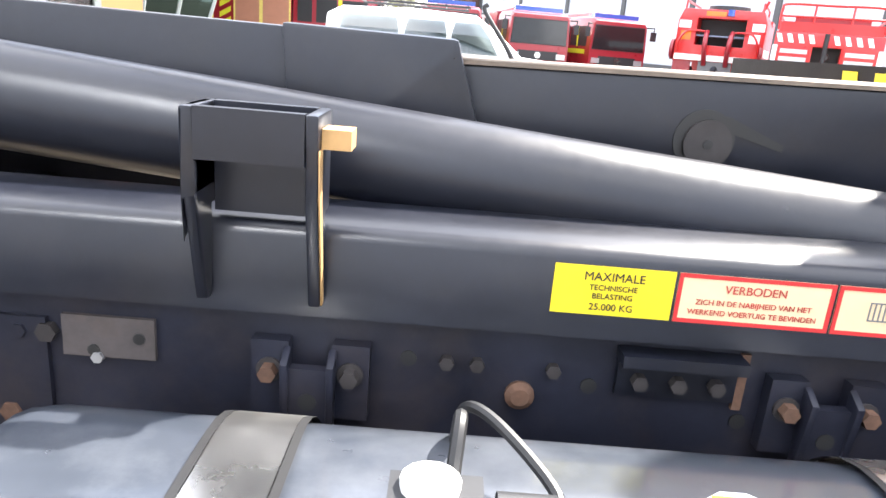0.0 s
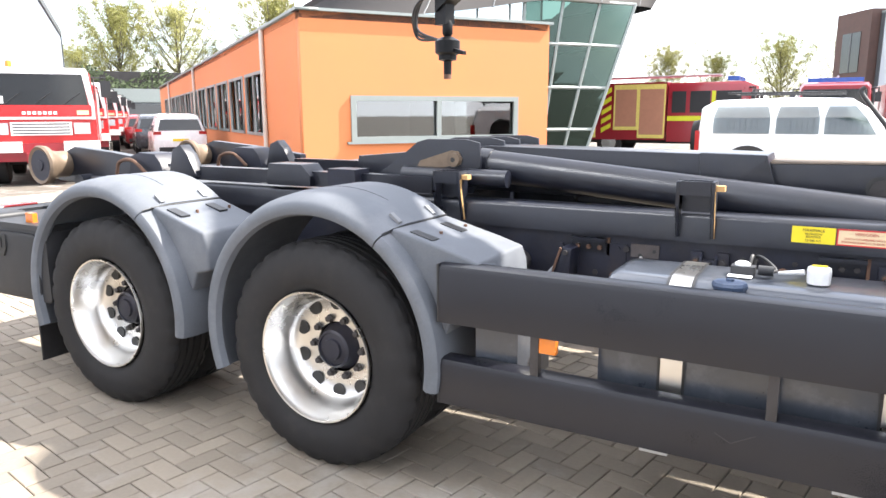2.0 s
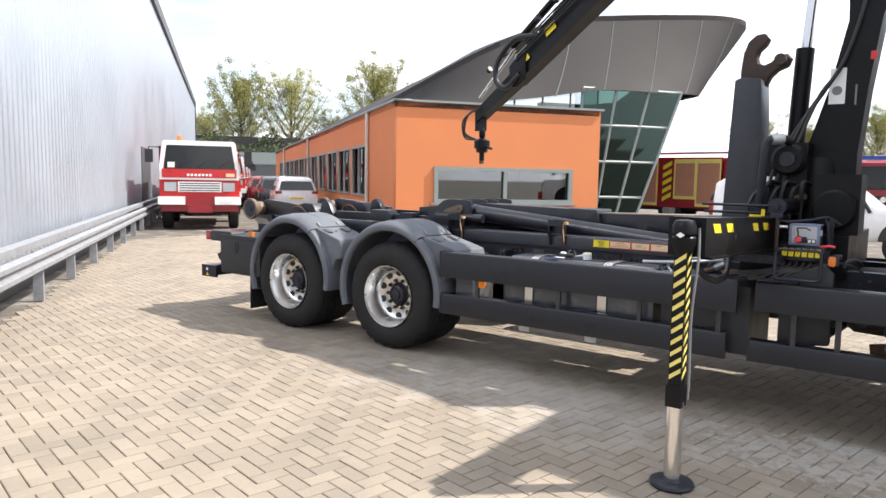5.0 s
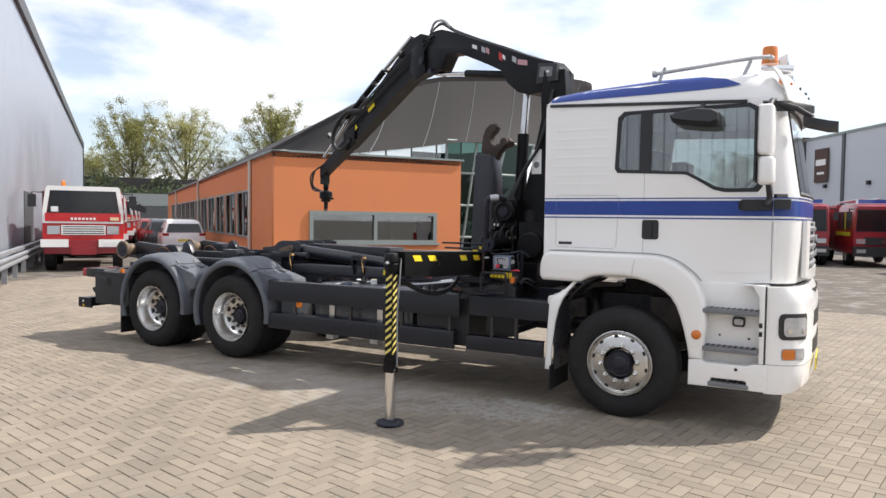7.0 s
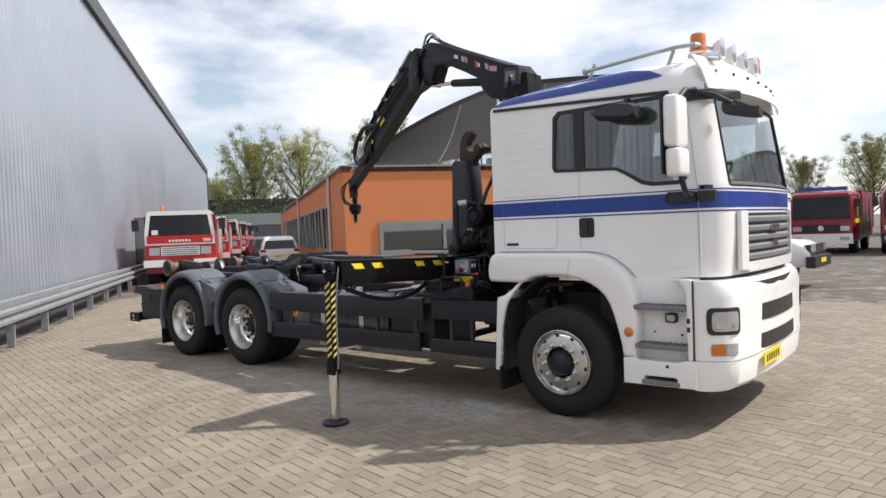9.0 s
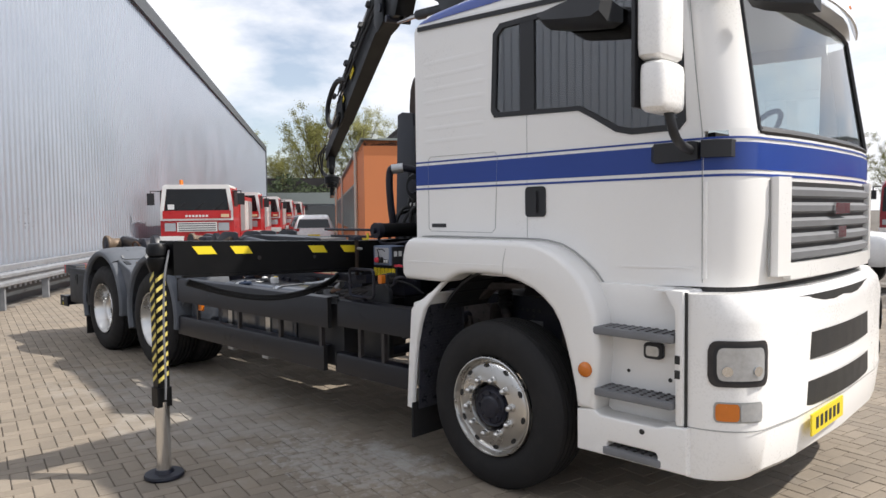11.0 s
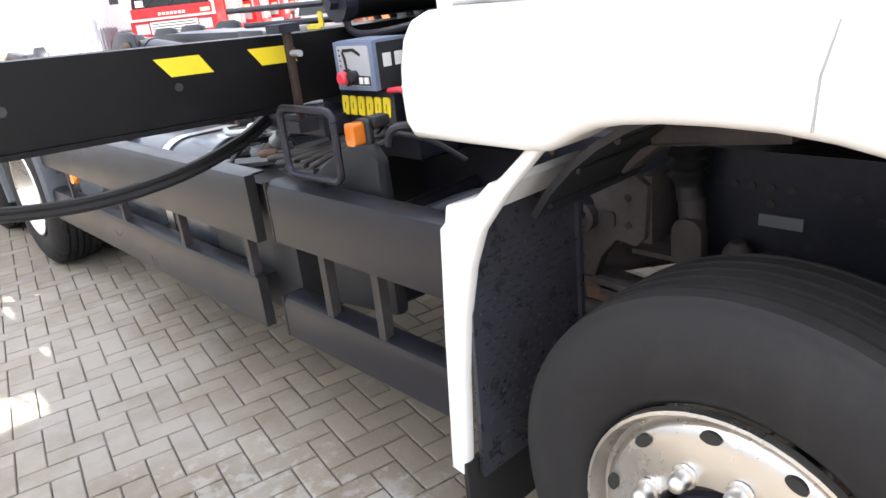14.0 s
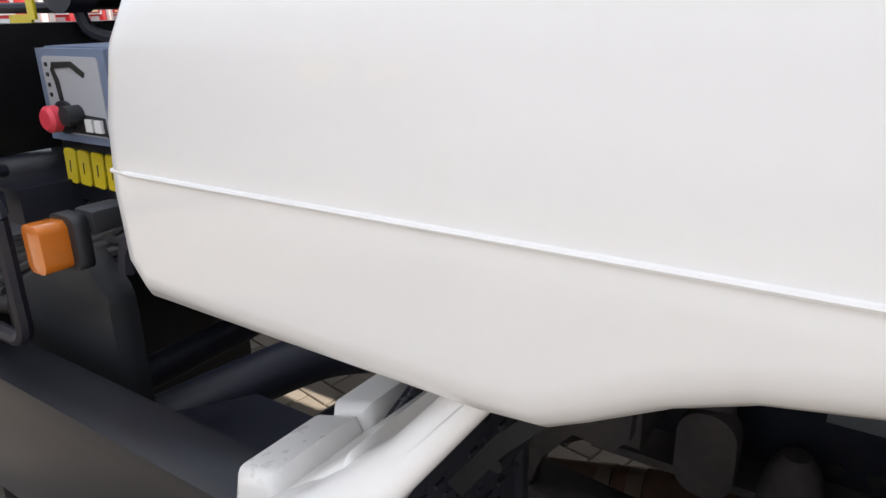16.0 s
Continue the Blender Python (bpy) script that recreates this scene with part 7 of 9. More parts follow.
def paver_corners(i, j, flat):
    """Corners of one paver of the herringbone, in pattern units."""
    w, h = (2, 1) if flat else (1, 2)
    return i * PW + GAP / 2, j * PW + GAP / 2, (i + w) * PW - GAP / 2, (j + h) * PW - GAP / 2


def paver_solid(x0, y0, x1, y1, z):
    c = 0.004
    v = [(x0, y0, z - 0.02), (x1, y0, z - 0.02), (x1, y1, z - 0.02), (x0, y1, z - 0.02), (x0, y0, z - 0.003), (x1, y0, z - 0.003), (x1, y1, z - 0.003), (x0, y1, z - 0.003),
         (x0 + c, y0 + c, z), (x1 - c, y0 + c, z), (x1 - c, y1 - c, z), (x0 + c, y1 - c, z)]
    f = [(8, 9, 10, 11)] + [(a, (a + 1) % 4, 4 + (a + 1) % 4, 4 + a) for a in range(4)] + [(4 + a, 4 + (a + 1) % 4, 8 + (a + 1) % 4, 8 + a) for a in range(4)]
    return v, f


singles, pv, pf = [], [], []
prnd = random.Random(5)
for i in range(-185, 150):
    for j in range(-95, 135):
        d = (i + j) % 4
        if d not in (0, 2):
            continue
        a = paver_corners(i, j, d == 0)
        p = PAVE @ Vector(((a[0] + a[2]) / 2, (a[1] + a[3]) / 2, 0))
        if not (-14 < p.x < 12 and -6.5 < p.y < 10) or (p - HALL_LINE).dot(E1) < -0.1:
            continue
        z = prnd.uniform(-0.0022, 0.0012)
        if -0.3 < p.x < 2.5 and -1.35 < p.y < 0.7:
            singles.append((d == 0, p, z))
            continue
        vs, fs = paver_solid(*a, z)
        n = len(pv)
        pv.extend(tuple(PAVE @ Vector(q)) for q in vs)
        pf.extend(tuple(n + k for k in q) for q in fs)
pm = bpy.data.meshes.new("pavers")
pm.from_pydata(pv, [], pf)
pm.materials.append(M_PAVER)
pavers = new("pavers", pm)
pavers.parent = ground
tagged(pavers, "sandy concrete pavers laid in herringbone", kind="stuff")
half = PW - GAP / 2, PW / 2 - GAP / 2
vs, fs = paver_solid(-half[0], -half[1], half[0], half[1], 0)
one = bpy.data.meshes.new("paver")
one.from_pydata(vs, [], fs)
one.materials.append(M_PAVER1)
for flat, p, z in singles:
    o = new("paver", one)
    o.parent = ground
    o.matrix_basis = Matrix.Translation((p.x, p.y, z)) @ Matrix.Rotation(radians(PAVE_TURN + (0 if flat else 90)), 4, "Z")

# ---------- corrugated hall ----------
HALL0 = Vector((-5, -2.1, 0)) - E1 * 0.55


def hall_sheet():
    bm = bmesh.new()
    s0, s1, pitch, zt = -32.0, 70.0, 0.25, 8.8
    prof = []
    n = int((s1 - s0) / pitch)
    for k in range(n):
        s = s0 + k * pitch
        prof += [(s, 0.0), (s + 0.10, 0.0), (s + 0.125, 0.035), (s + 0.225, 0.035)]
    top, low = [], []
    for s, d in prof:
        p = HALL0 + E2 * s + E1 * d
        low.append(bm.verts.new((p.x, p.y, 0.25)))
        top.append(bm.verts.new((p.x, p.y, zt)))
    for k in range(len(prof) - 1):
        bm.faces.new((low[k], low[k + 1], top[k + 1], top[k]))
    return bm


hall = tagged(part("wall_hall", hall_sheet(), M_SHEET), "long wall of silver corrugated steel sheets", "wall", kind="structure")


def lane_box(s0, s1, d0, d1, z0, z1, origin=HALL0, bm=None):
    bm = bm or bmesh.new()
    v = [bm.verts.new((origin + E2 * s + E1 * d) + Vector((0, 0, z))) for s in (s0, s1) for d in (d0, d1) for z in (z0, z1)]
    for f in ((0, 1, 3, 2), (4, 6, 7, 5), (0, 4, 5, 1), (2, 3, 7, 6), (0, 2, 6, 4), (1, 5, 7, 3)):
        bm.faces.new([v[i] for i in f])
    return bm


part("eave", lane_box(-32, 70.2, -0.3, 0.16, 8.7, 9.2), M_DARKTRIM, hall, "dark grey eave gutter")
part("corner_trim", lane_box(69.95, 70.2, -8, 0.14, 0, 8.9), M_DARKTRIM, hall)
part("back", lane_box(-32, 70, -12, -0.05, 0, 8.9), M_SHEET, hall)
part("plinth", lane_box(-32, 69, -0.05, 0.03, 0, 0.3), M_DARKTRIM, hall, "dark concrete plinth")
for s in (18.5, 26.0):
    d = part("hall_door", lane_box(s, s + 3.0, 0.03, 0.06, 0.05, 2.6), M_DARKTRIM, hall, "dark steel door")
M_RAIL = mat("weathered_galvanised_rail", (0.30, 0.31, 0.33), 0.6, 0.5, vary=0.25, scale=9, grain=40, dirt=(0.2, 0.19, 0.18), dirt_amount=0.25)
rail = thing("guard_rail", "galvanised steel crash rail along the hall", "guard rail", at=tuple(HALL0 + E1 * 0.55))
RINV = Matrix.Translation(HALL0 + E1 * 0.55).inverted()


def w_rail():
    prof = [(0.02, 0.46), (0.05, 0.48), (0.09, 0.49), (0.09, 0.54), (0.04, 0.57), (0.04, 0.61), (0.09, 0.64), (0.09, 0.69), (0.05, 0.70), (0.02, 0.72), (0.01, 0.72), (0.03, 0.69), (0.075, 0.685), (0.075, 0.645), (0.03, 0.615), (0.03, 0.565), (0.075, 0.535), (0.075, 0.495), (0.03, 0.49), (0.01, 0.46)]
    return loft([[HALL0 + E2 * s + E1 * (0.50 + d) + Vector((0, 0, z - 0.05)) for d, z in prof] for s in (-12, 20, 42)])


r1 = part("rail", w_rail(), M_RAIL, rail, smooth=True)
r1.matrix_parent_inverse = RINV
r2 = part("upper_rail", lane_box(-12, 42, 0.30, 0.46, 0.69, 0.78), M_RAIL, rail)
r2.matrix_parent_inverse = RINV
for k in range(28):
    p = part("post", lane_box(-12 + 2.0 * k, -11.93 + 2.0 * k, 0.40, 0.52, 0, 0.64), M_RAIL, rail)
    p.matrix_parent_inverse = RINV

# ---------- orange office with canopy roof ----------
C0 = Vector((-9.75, 9.85, 0)) - E1 * 0.25
WALL_H = 3.75
office = thing("office_building", "orange rendered office with grey canopy roof and slanted green glass hall", "building", at=tuple(C0))
OINV = Matrix.Translation(C0).inverted()


def op(name, bm, m, parent=None, label="", **kw):
    ob = part(name, bm, m, None, label, **kw)
    ob.parent = parent or office
    if ob.parent == office:
        ob.matrix_parent_inverse = OINV
    return ob


END = Matrix(((E1.x, 0, -E2.x, C0.x), (E1.y, 0, -E2.y, C0.y), (0, 1, 0, 0), (0, 0, 0, 1)))     # x along the end wall, y up, z outwards
LONG = Matrix(((E2.x, 0, -E1.x, C0.x), (E2.y, 0, -E1.y, C0.y), (0, 1, 0, 0), (0, 0, 0, 1)))    # x along the lane wall, y up, z outwards
WIN = [(1.08, 0.98), (5.38, 0.98), (5.38, 2.0), (1.08, 2.0)]
op("end_wall", slab([(0, 0), (6.27, 0), (6.27, WALL_H), (0, WALL_H)], 0.3, [WIN], END @ Matrix.Translation((0, 0, -0.3))), M_ORANGEWALL, None, "orange rendered wall")
wins = []
s = 4.2
while s < 40:
    wins.append([(s, 1.02), (s + 2.6, 1.02), (s + 2.6, 2.76), (s, 2.76)])
    s += 3.1
op("lane_wall", slab([(0.3, 0), (46, 0), (46, WALL_H), (0.3, WALL_H)], 0.3, wins, LONG @ Matrix.Translation((0, 0, -0.3))), M_ORANGEWALL, None, "orange rendered wall")
wf = op("window", slab(WIN, 0.10, [[(1.20, 1.09), (3.18, 1.09), (3.18, 1.89), (1.20, 1.89)], [(3.28, 1.09), (5.26, 1.09), (5.26, 1.89), (3.28, 1.89)]], END @ Matrix.Translation((0, 0, -0.04))), M_TRIM, None, "wide window in grey frame")
part("pane", slab([(1.13, 1.0), (5.32, 1.0), (5.32, 1.96), (1.13, 1.96)], 0.01, (), END @ Matrix.Translation((0, 0, -0.06))), M_GLASS, wf)
part("window_sill", slab([(0.98, 0.93), (5.48, 0.93), (5.48, 0.98), (0.98, 0.98)], 0.12, (), END @ Matrix.Translation((0, 0, -0.02))), M_TRIM, wf)
for w in wins:
    (a, z0), (c, _), (_, z1), _ = w
    f = op("window", slab(w, 0.10, [[(a + 0.08, z0 + 0.08), ((a + c) / 2 - 0.04, z0 + 0.08), ((a + c) / 2 - 0.04, z1 - 0.08), (a + 0.08, z1 - 0.08)], [((a + c) / 2 + 0.04, z0 + 0.08), (c - 0.08, z0 + 0.08), (c - 0.08, z1 - 0.08), ((a + c) / 2 + 0.04, z1 - 0.08)]], LONG @ Matrix.Translation((0, 0, -0.06))), M_TRIM, None, "office window in grey frame")
    part("pane", slab([(a + 0.05, z0 + 0.05), (c - 0.05, z0 + 0.05), (c - 0.05, z1 - 0.05), (a + 0.05, z1 - 0.05)], 0.01, (), LONG @ Matrix.Translation((0, 0, -0.10))), M_GLASS, f)
# dark slabs behind the panes, standing in for the shade of the rooms
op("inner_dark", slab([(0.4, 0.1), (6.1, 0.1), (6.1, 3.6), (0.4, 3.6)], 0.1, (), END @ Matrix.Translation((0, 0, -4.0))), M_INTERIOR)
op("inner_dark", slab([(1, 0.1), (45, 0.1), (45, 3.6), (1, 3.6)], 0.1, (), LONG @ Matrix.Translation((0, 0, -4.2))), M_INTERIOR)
op("coping", slab([(-0.08, WALL_H), (6.35, WALL_H), (6.35, WALL_H + 0.06), (-0.08, WALL_H + 0.06)], 0.5, (), END @ Matrix.Translation((0, 0, -0.42))), M_TRIM, None, "grey aluminium coping")
op("coping", slab([(-0.08, WALL_H), (46, WALL_H), (46, WALL_H + 0.06), (-0.08, WALL_H + 0.06)], 0.5, (), LONG @ Matrix.Translation((0, 0, -0.40))), M_TRIM, None, "grey aluminium coping")
for s in (3.8, 20.5, 36.0):
    p = LONG @ Vector((s, 0, 0.07))
    op("downpipe", tube([p, p + Vector((0, 0, WALL_H))], 0.06, 10), M_PIPE, None, "pale downpipe", smooth=True)
op("flat_roof", slab([(0, WALL_H - 0.15), (6.22, WALL_H - 0.15), (6.22, WALL_H), (0, WALL_H)], 46, (), END @ Matrix.Translation((0, 0, -46))), M_ROOFGREY)


def lane_pt(u, s, z):
    return C0 + E1 * (u + 0.25) + E2 * s + Vector((0, 0, z))


# canopy: a flared shell, from the eave along the lane round to the prow
LOW = [(0.2, 40, 3.86), (0.2, 15, 3.86), (0.3, 5, 3.86), (2.0, 1.9, 3.9), (4.65, 1.5, 4.24), (6.8, 1.2, 4.56), (9.0, 1.2, 4.58), (10.8, 1.8, 4.66), (11.4, 3.5, 4.7), (11.5, 6, 4.7), (11.0, 9, 4.7)]
TOP = [(0.5, 40, 3.95), (0.6, 15, 4.0), (1.1, 5, 4.4), (3.2, 3.0, 5.65), (6.0, 3.0, 6.85), (8.0, 2.8, 7.12), (10.2, 2.5, 7.27), (12.3, 2.5, 7.4), (13.8, 3.2, 7.4), (14.5, 5.5, 7.25), (14.2, 9, 7.1)]
lowc = curve_points([lane_pt(*p) for p in LOW], 4)
topc = curve_points([lane_pt(*p) for p in TOP], 4)
shell = [[a.lerp(b, k / 6) + Vector((0, 0, -0.25 * math.sin(math.pi * k / 6))) for a, b in zip(lowc, topc)] for k in range(7)]
canopy = op("canopy_roof", loft(shell, closed=False), M_ROOFGREY, None, "sweeping grey metal canopy roof", smooth=True)
part("canopy_top", loft([topc, [p + Vector((0, 0, 0.18)) for p in topc], [p.lerp(lane_pt(7, 14, 7.6), 0.6) + Vector((0, 0, 0.3)) for p in topc], [lane_pt(7, 14, 7.6)] * len(topc)], closed=False), M_ROOFGREY, canopy)
for j in range(14, len(topc), 3):
    part("canopy_joint", tube([shell[i][j] + Vector((-0.01, -0.01, -0.01)) for i in range(7)], 0.022, 6), M_DARKTRIM, canopy)
# clerestory strip between wall and canopy
cl = op("clerestory", loft([[lane_pt(2.2, 2.2, 3.85), lane_pt(6.8, 1.6, 3.85)], [lane_pt(2.2, 2.2, 3.95), lane_pt(6.8, 1.6, 4.7)]], closed=False), M_GLASS, None, "strip of windows under the canopy")
for k in range(6):
    q = k / 5
    part("glazing_bar", tube([lane_pt(2.2 + 4.6 * q, 2.18 - 0.6 * q, 3.85), lane_pt(2.2 + 4.6 * q, 2.18 - 0.6 * q, 3.95 + 0.7 * q)], 0.03, 6), M_TRIM, cl)
# slanted glass hall
GS = 1.6
def gl_pt(k, q):
    """k up the height, q across; the right edge leans outwards."""
    left = 6.06 + 0.10 * k
    right = 8.08 + 1.6 * k
    return lane_pt(left + (right - left) * q, GS - 0.2 * q - 0.2 * k, 4.62 * k)
GL = [[gl_pt(i / 4, j / 3) for j in range(4)] for i in range(5)]
gh = op("glass_hall", loft(GL, closed=False), M_GREENGLASS, None, "slanted green glass hall with grey bars")
part("side_glass", loft([[gl_pt(i / 4, 1), gl_pt(i / 4, 1) + E2 * 3 - E1 * 0.3, gl_pt(i / 4, 1) + E2 * 6 - E1 * 1.5] for i in range(5)], closed=False), M_GREENGLASS, gh)
for i in range(5):
    part("glazing_bar", tube(GL[i] + [gl_pt(i / 4, 1) + E2 * 3 - E1 * 0.3], 0.05, 6), M_TRIM, gh)
for j in range(4):
    part("glazing_bar", tube([r[j] for r in GL], 0.05, 6), M_TRIM, gh)
# added dark slab that paints the shaded depth behind the green glass
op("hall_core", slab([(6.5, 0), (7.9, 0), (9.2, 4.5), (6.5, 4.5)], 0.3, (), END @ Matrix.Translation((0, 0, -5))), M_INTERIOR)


# ---------- vehicles ----------
def vehicle_wheel(parent, x, y, r, w, rim_mat=M_STEEL, s=1):
    ty = part("wheel", lathe([(r * 0.58, 0.01 * s), (r * 0.62, 0), (r * 0.9, 0.0), (r, 0.03 * s), (r, (w - 0.03) * s), (r * 0.9, w * s), (r * 0.58, w * s)], 28, "y", (x, y, r)), M_RUBBER, parent, smooth=True)
    part("rim", lathe([(r * 0.6, 0.005 * s), (r * 0.55, 0.03 * s), (r * 0.3, 0.02 * s), (r * 0.2, -0.005 * s), (0.001, -0.005 * s)], 20, "y", (x, y, r)), rim_mat, ty, smooth=True)
    return ty


def fire_lorry(at, turn):
    """Red and white forward-control lorry, front at local x = 0, driving to +x."""
    t = thing("fire_lorry", "red and white older fire lorry parked beside the hall", "fire truck", "row of red fire lorries", at=at, turn=turn)
    cabr = [[(x, y, z) for y, z in ((-1.14, 0.9), (-1.14, 1.95), (-1.06, 2.56), (1.06, 2.56), (1.14, 1.95), (1.14, 0.9))] for x in (-1.75, -0.10)]
    body = part("cab", loft(cabr), M_RED, t, "red cab", bevel=0.03)
    fr = [(-1.13, 1.50), (1.13, 1.50), (1.13, 1.9), (1.04, 2.60), (0.97, 2.66), (-0.97, 2.66), (-1.04, 2.60), (-1.13, 1.9)]
    part("roof", loft([[(x, -1.06, 2.55), (x, -1.0, 2.65), (x, 1.0, 2.65), (x, 1.06, 2.55)] for x in (-1.76, -0.1)]), M_WHITE, body, "white cab roof", bevel=0.02)
    part("front_frame", slab(fr, 0.05, [[(-1.06, 1.56), (1.06, 1.56), (1.03, 1.80), (0.92, 2.52), (-0.92, 2.52), (-1.03, 1.80)]], Matrix.Translation((-0.10, 0, 0)) @ CROSS), M_WHITE, body, "white cab front")
    part("windscreen", slab([(-1.0, 1.82), (1.0, 1.82), (0.92, 2.55), (-0.92, 2.55)], 0.02, (), Matrix.Translation((-0.09, 0, 0)) @ CROSS), M_CARGLASS, body)
    part("red_band", slab([(-1.06, 1.56), (1.06, 1.56), (1.06, 1.82), (-1.06, 1.82)], 0.02, (), Matrix.Translation((-0.055, 0, 0)) @ CROSS), M_RED, body)
    for k in range(7):
        part("name_bar", box(-0.034, -0.03, -0.36 + 0.105 * k, -0.29 + 0.105 * k, 1.61, 1.68), M_WHITEST, body)
    part("grille", box(-0.06, -0.035, -0.62, 0.62, 1.14, 1.44), M_WHITE, body, "white slatted grille")
    for k in range(4):
        part("grille_gap", box(-0.036, -0.03, -0.58, 0.58, 1.17 + 0.07 * k, 1.20 + 0.07 * k), M_DARKTRIM, body)
    for s in (-1, 1):
        part("headlamp", box(-0.06, -0.02, min(s * 0.66, s * 1.0), max(s * 0.66, s * 1.0), 1.16, 1.42), M_LENS, body, bevel=0.01)
        part("bumper_end", box(-0.12, 0.05, min(s * 0.42, s * 1.18), max(s * 0.42, s * 1.18), 0.76, 1.0), M_WHITE, t, "white bumper", bevel=0.02)
        part("mirror_arm", tube([(-0.15, s * 1.1, 2.45), (0.0, s * 1.4, 2.45), (0.0, s * 1.4, 2.0)], 0.02, 8), M_DARK, body)
        part("mirror", box(-0.04, 0.02, s * 1.4 - 0.11, s * 1.4 + 0.11, 2.0, 2.38), M_DARK, body, bevel=0.02)
        part("side_window", box(-1.2, -0.3, min(s * 1.135, s * 1.15), max(s * 1.135, s * 1.15), 1.95, 2.5), M_DARK, body)
        vehicle_wheel(t, -0.95, -1.12 if s < 0 else 1.12, 0.5, 0.3, M_WHITE, -s)
        vehicle_wheel(t, -4.2, -1.12 if s < 0 else 1.12, 0.5, 0.3, M_WHITE, -s)
    for k in range(3):
        part("wiper", tube([(-0.05, -0.7 + 0.6 * k, 1.84), (-0.055, -0.35 + 0.6 * k, 2.1)], 0.012, 6), M_DARK, body)
    part("corner_lamp", box(-0.05, -0.02, 0.75, 1.0, 1.60, 1.70), M_CREAM, body)
    part("paper", box(-0.065, -0.06, -0.9, -0.7, 1.86, 2.02), M_WHITEST, body)
    part("apron", box(-0.16, -0.06, -1.1, 1.1, 0.55, 0.80), M_CRIMSON, t, bevel=0.02)
    part("bumper", box(-0.14, 0.0, -0.45, 0.45, 0.74, 0.96), M_CRIMSON, t, bevel=0.02)
    part("winch", box(-0.2, 0.1, -0.35, 0.35, 0.52, 0.74), M_CRIMSON, t, bevel=0.03)
    part("plate", box(0.05, 0.056, 0.55, 0.95, 0.80, 0.92), M_WHITEST, t)
    part("axle", tube([(-0.95, -1.0, 0.5), (-0.95, 1.0, 0.5)], 0.07, 10), M_DARK, t)
    part("body", box(-6.1, -1.9, -1.15, 1.15, 0.85, 2.35), M_RED, t, "red equipment body", bevel=0.04)
    for k in range(3):
        for s in (-1, 1):
            part("shutter", box(-5.9 + 1.35 * k, -4.7 + 1.35 * k, min(s * 1.15, s * 1.165), max(s * 1.15, s * 1.165), 1.1, 2.2), M_WHITE if k == 1 else M_STEEL, t)
    part("chassis", box(-6.0, -0.2, -0.45, 0.45, 0.6, 0.85), M_DARK, t)
    part("beacon", lathe([(0.07, 0), (0.06, 0.15), (0.001, 0.18)], 12, "z", (-0.8, -0.6, 2.68)), M_ORANGE, t)
    part("roll_bar", tube([(-1.85, -1.05, 2.2), (-1.85, -1.05, 2.58), (-1.85, 1.05, 2.58), (-1.85, 1.05, 2.2)], 0.04, 8), M_RED, t)
    for k in range(5):
        part("hose_reel", tube([(-2.2 - 0.7 * k, -0.9, 2.42), (-2.2 - 0.7 * k, 0.9, 2.42)], 0.07, 10), M_RED, t)
    return t


first = fire_lorry(tuple(HALL0 + E2 * 14.2 + E1 * 2.08), LANE + 180)
for k, (ds, dd) in enumerate(((7.6, 0.35), (15.0, 0.75), (22.5, 1.15), (30.0, 1.55))):
    p = HALL0 + E2 * (14.2 + ds) + E1 * (1.95 + dd)
    copy_thing(first, pose(p.x, p.y, 0, 0, 0, LANE + 180))


def car_shell(t, length, width, zs, mat_body, mat_glass, name="body", label=""):
    """Car body from cross sections: zs rows of (x, z_belt, z_roof, half_belt, half_roof, z_low)."""
    rings = []
    for x, zb, zr, hb, hr, zl in zs:
        half = [(hb * 0.9, zl), (hb, zl + 0.12), (hb, zb - 0.1), (hb * 0.97, zb), ((hb + hr) / 2, (zb + zr) / 2), (hr, zr - 0.04), (hr * 0.8, zr)]
        rings.append([(x, y, z) for y, z in half] + [(x, -y, z) for y, z in half[::-1]])
    return part(name, loft(rings), mat_body, t, label, smooth=True)


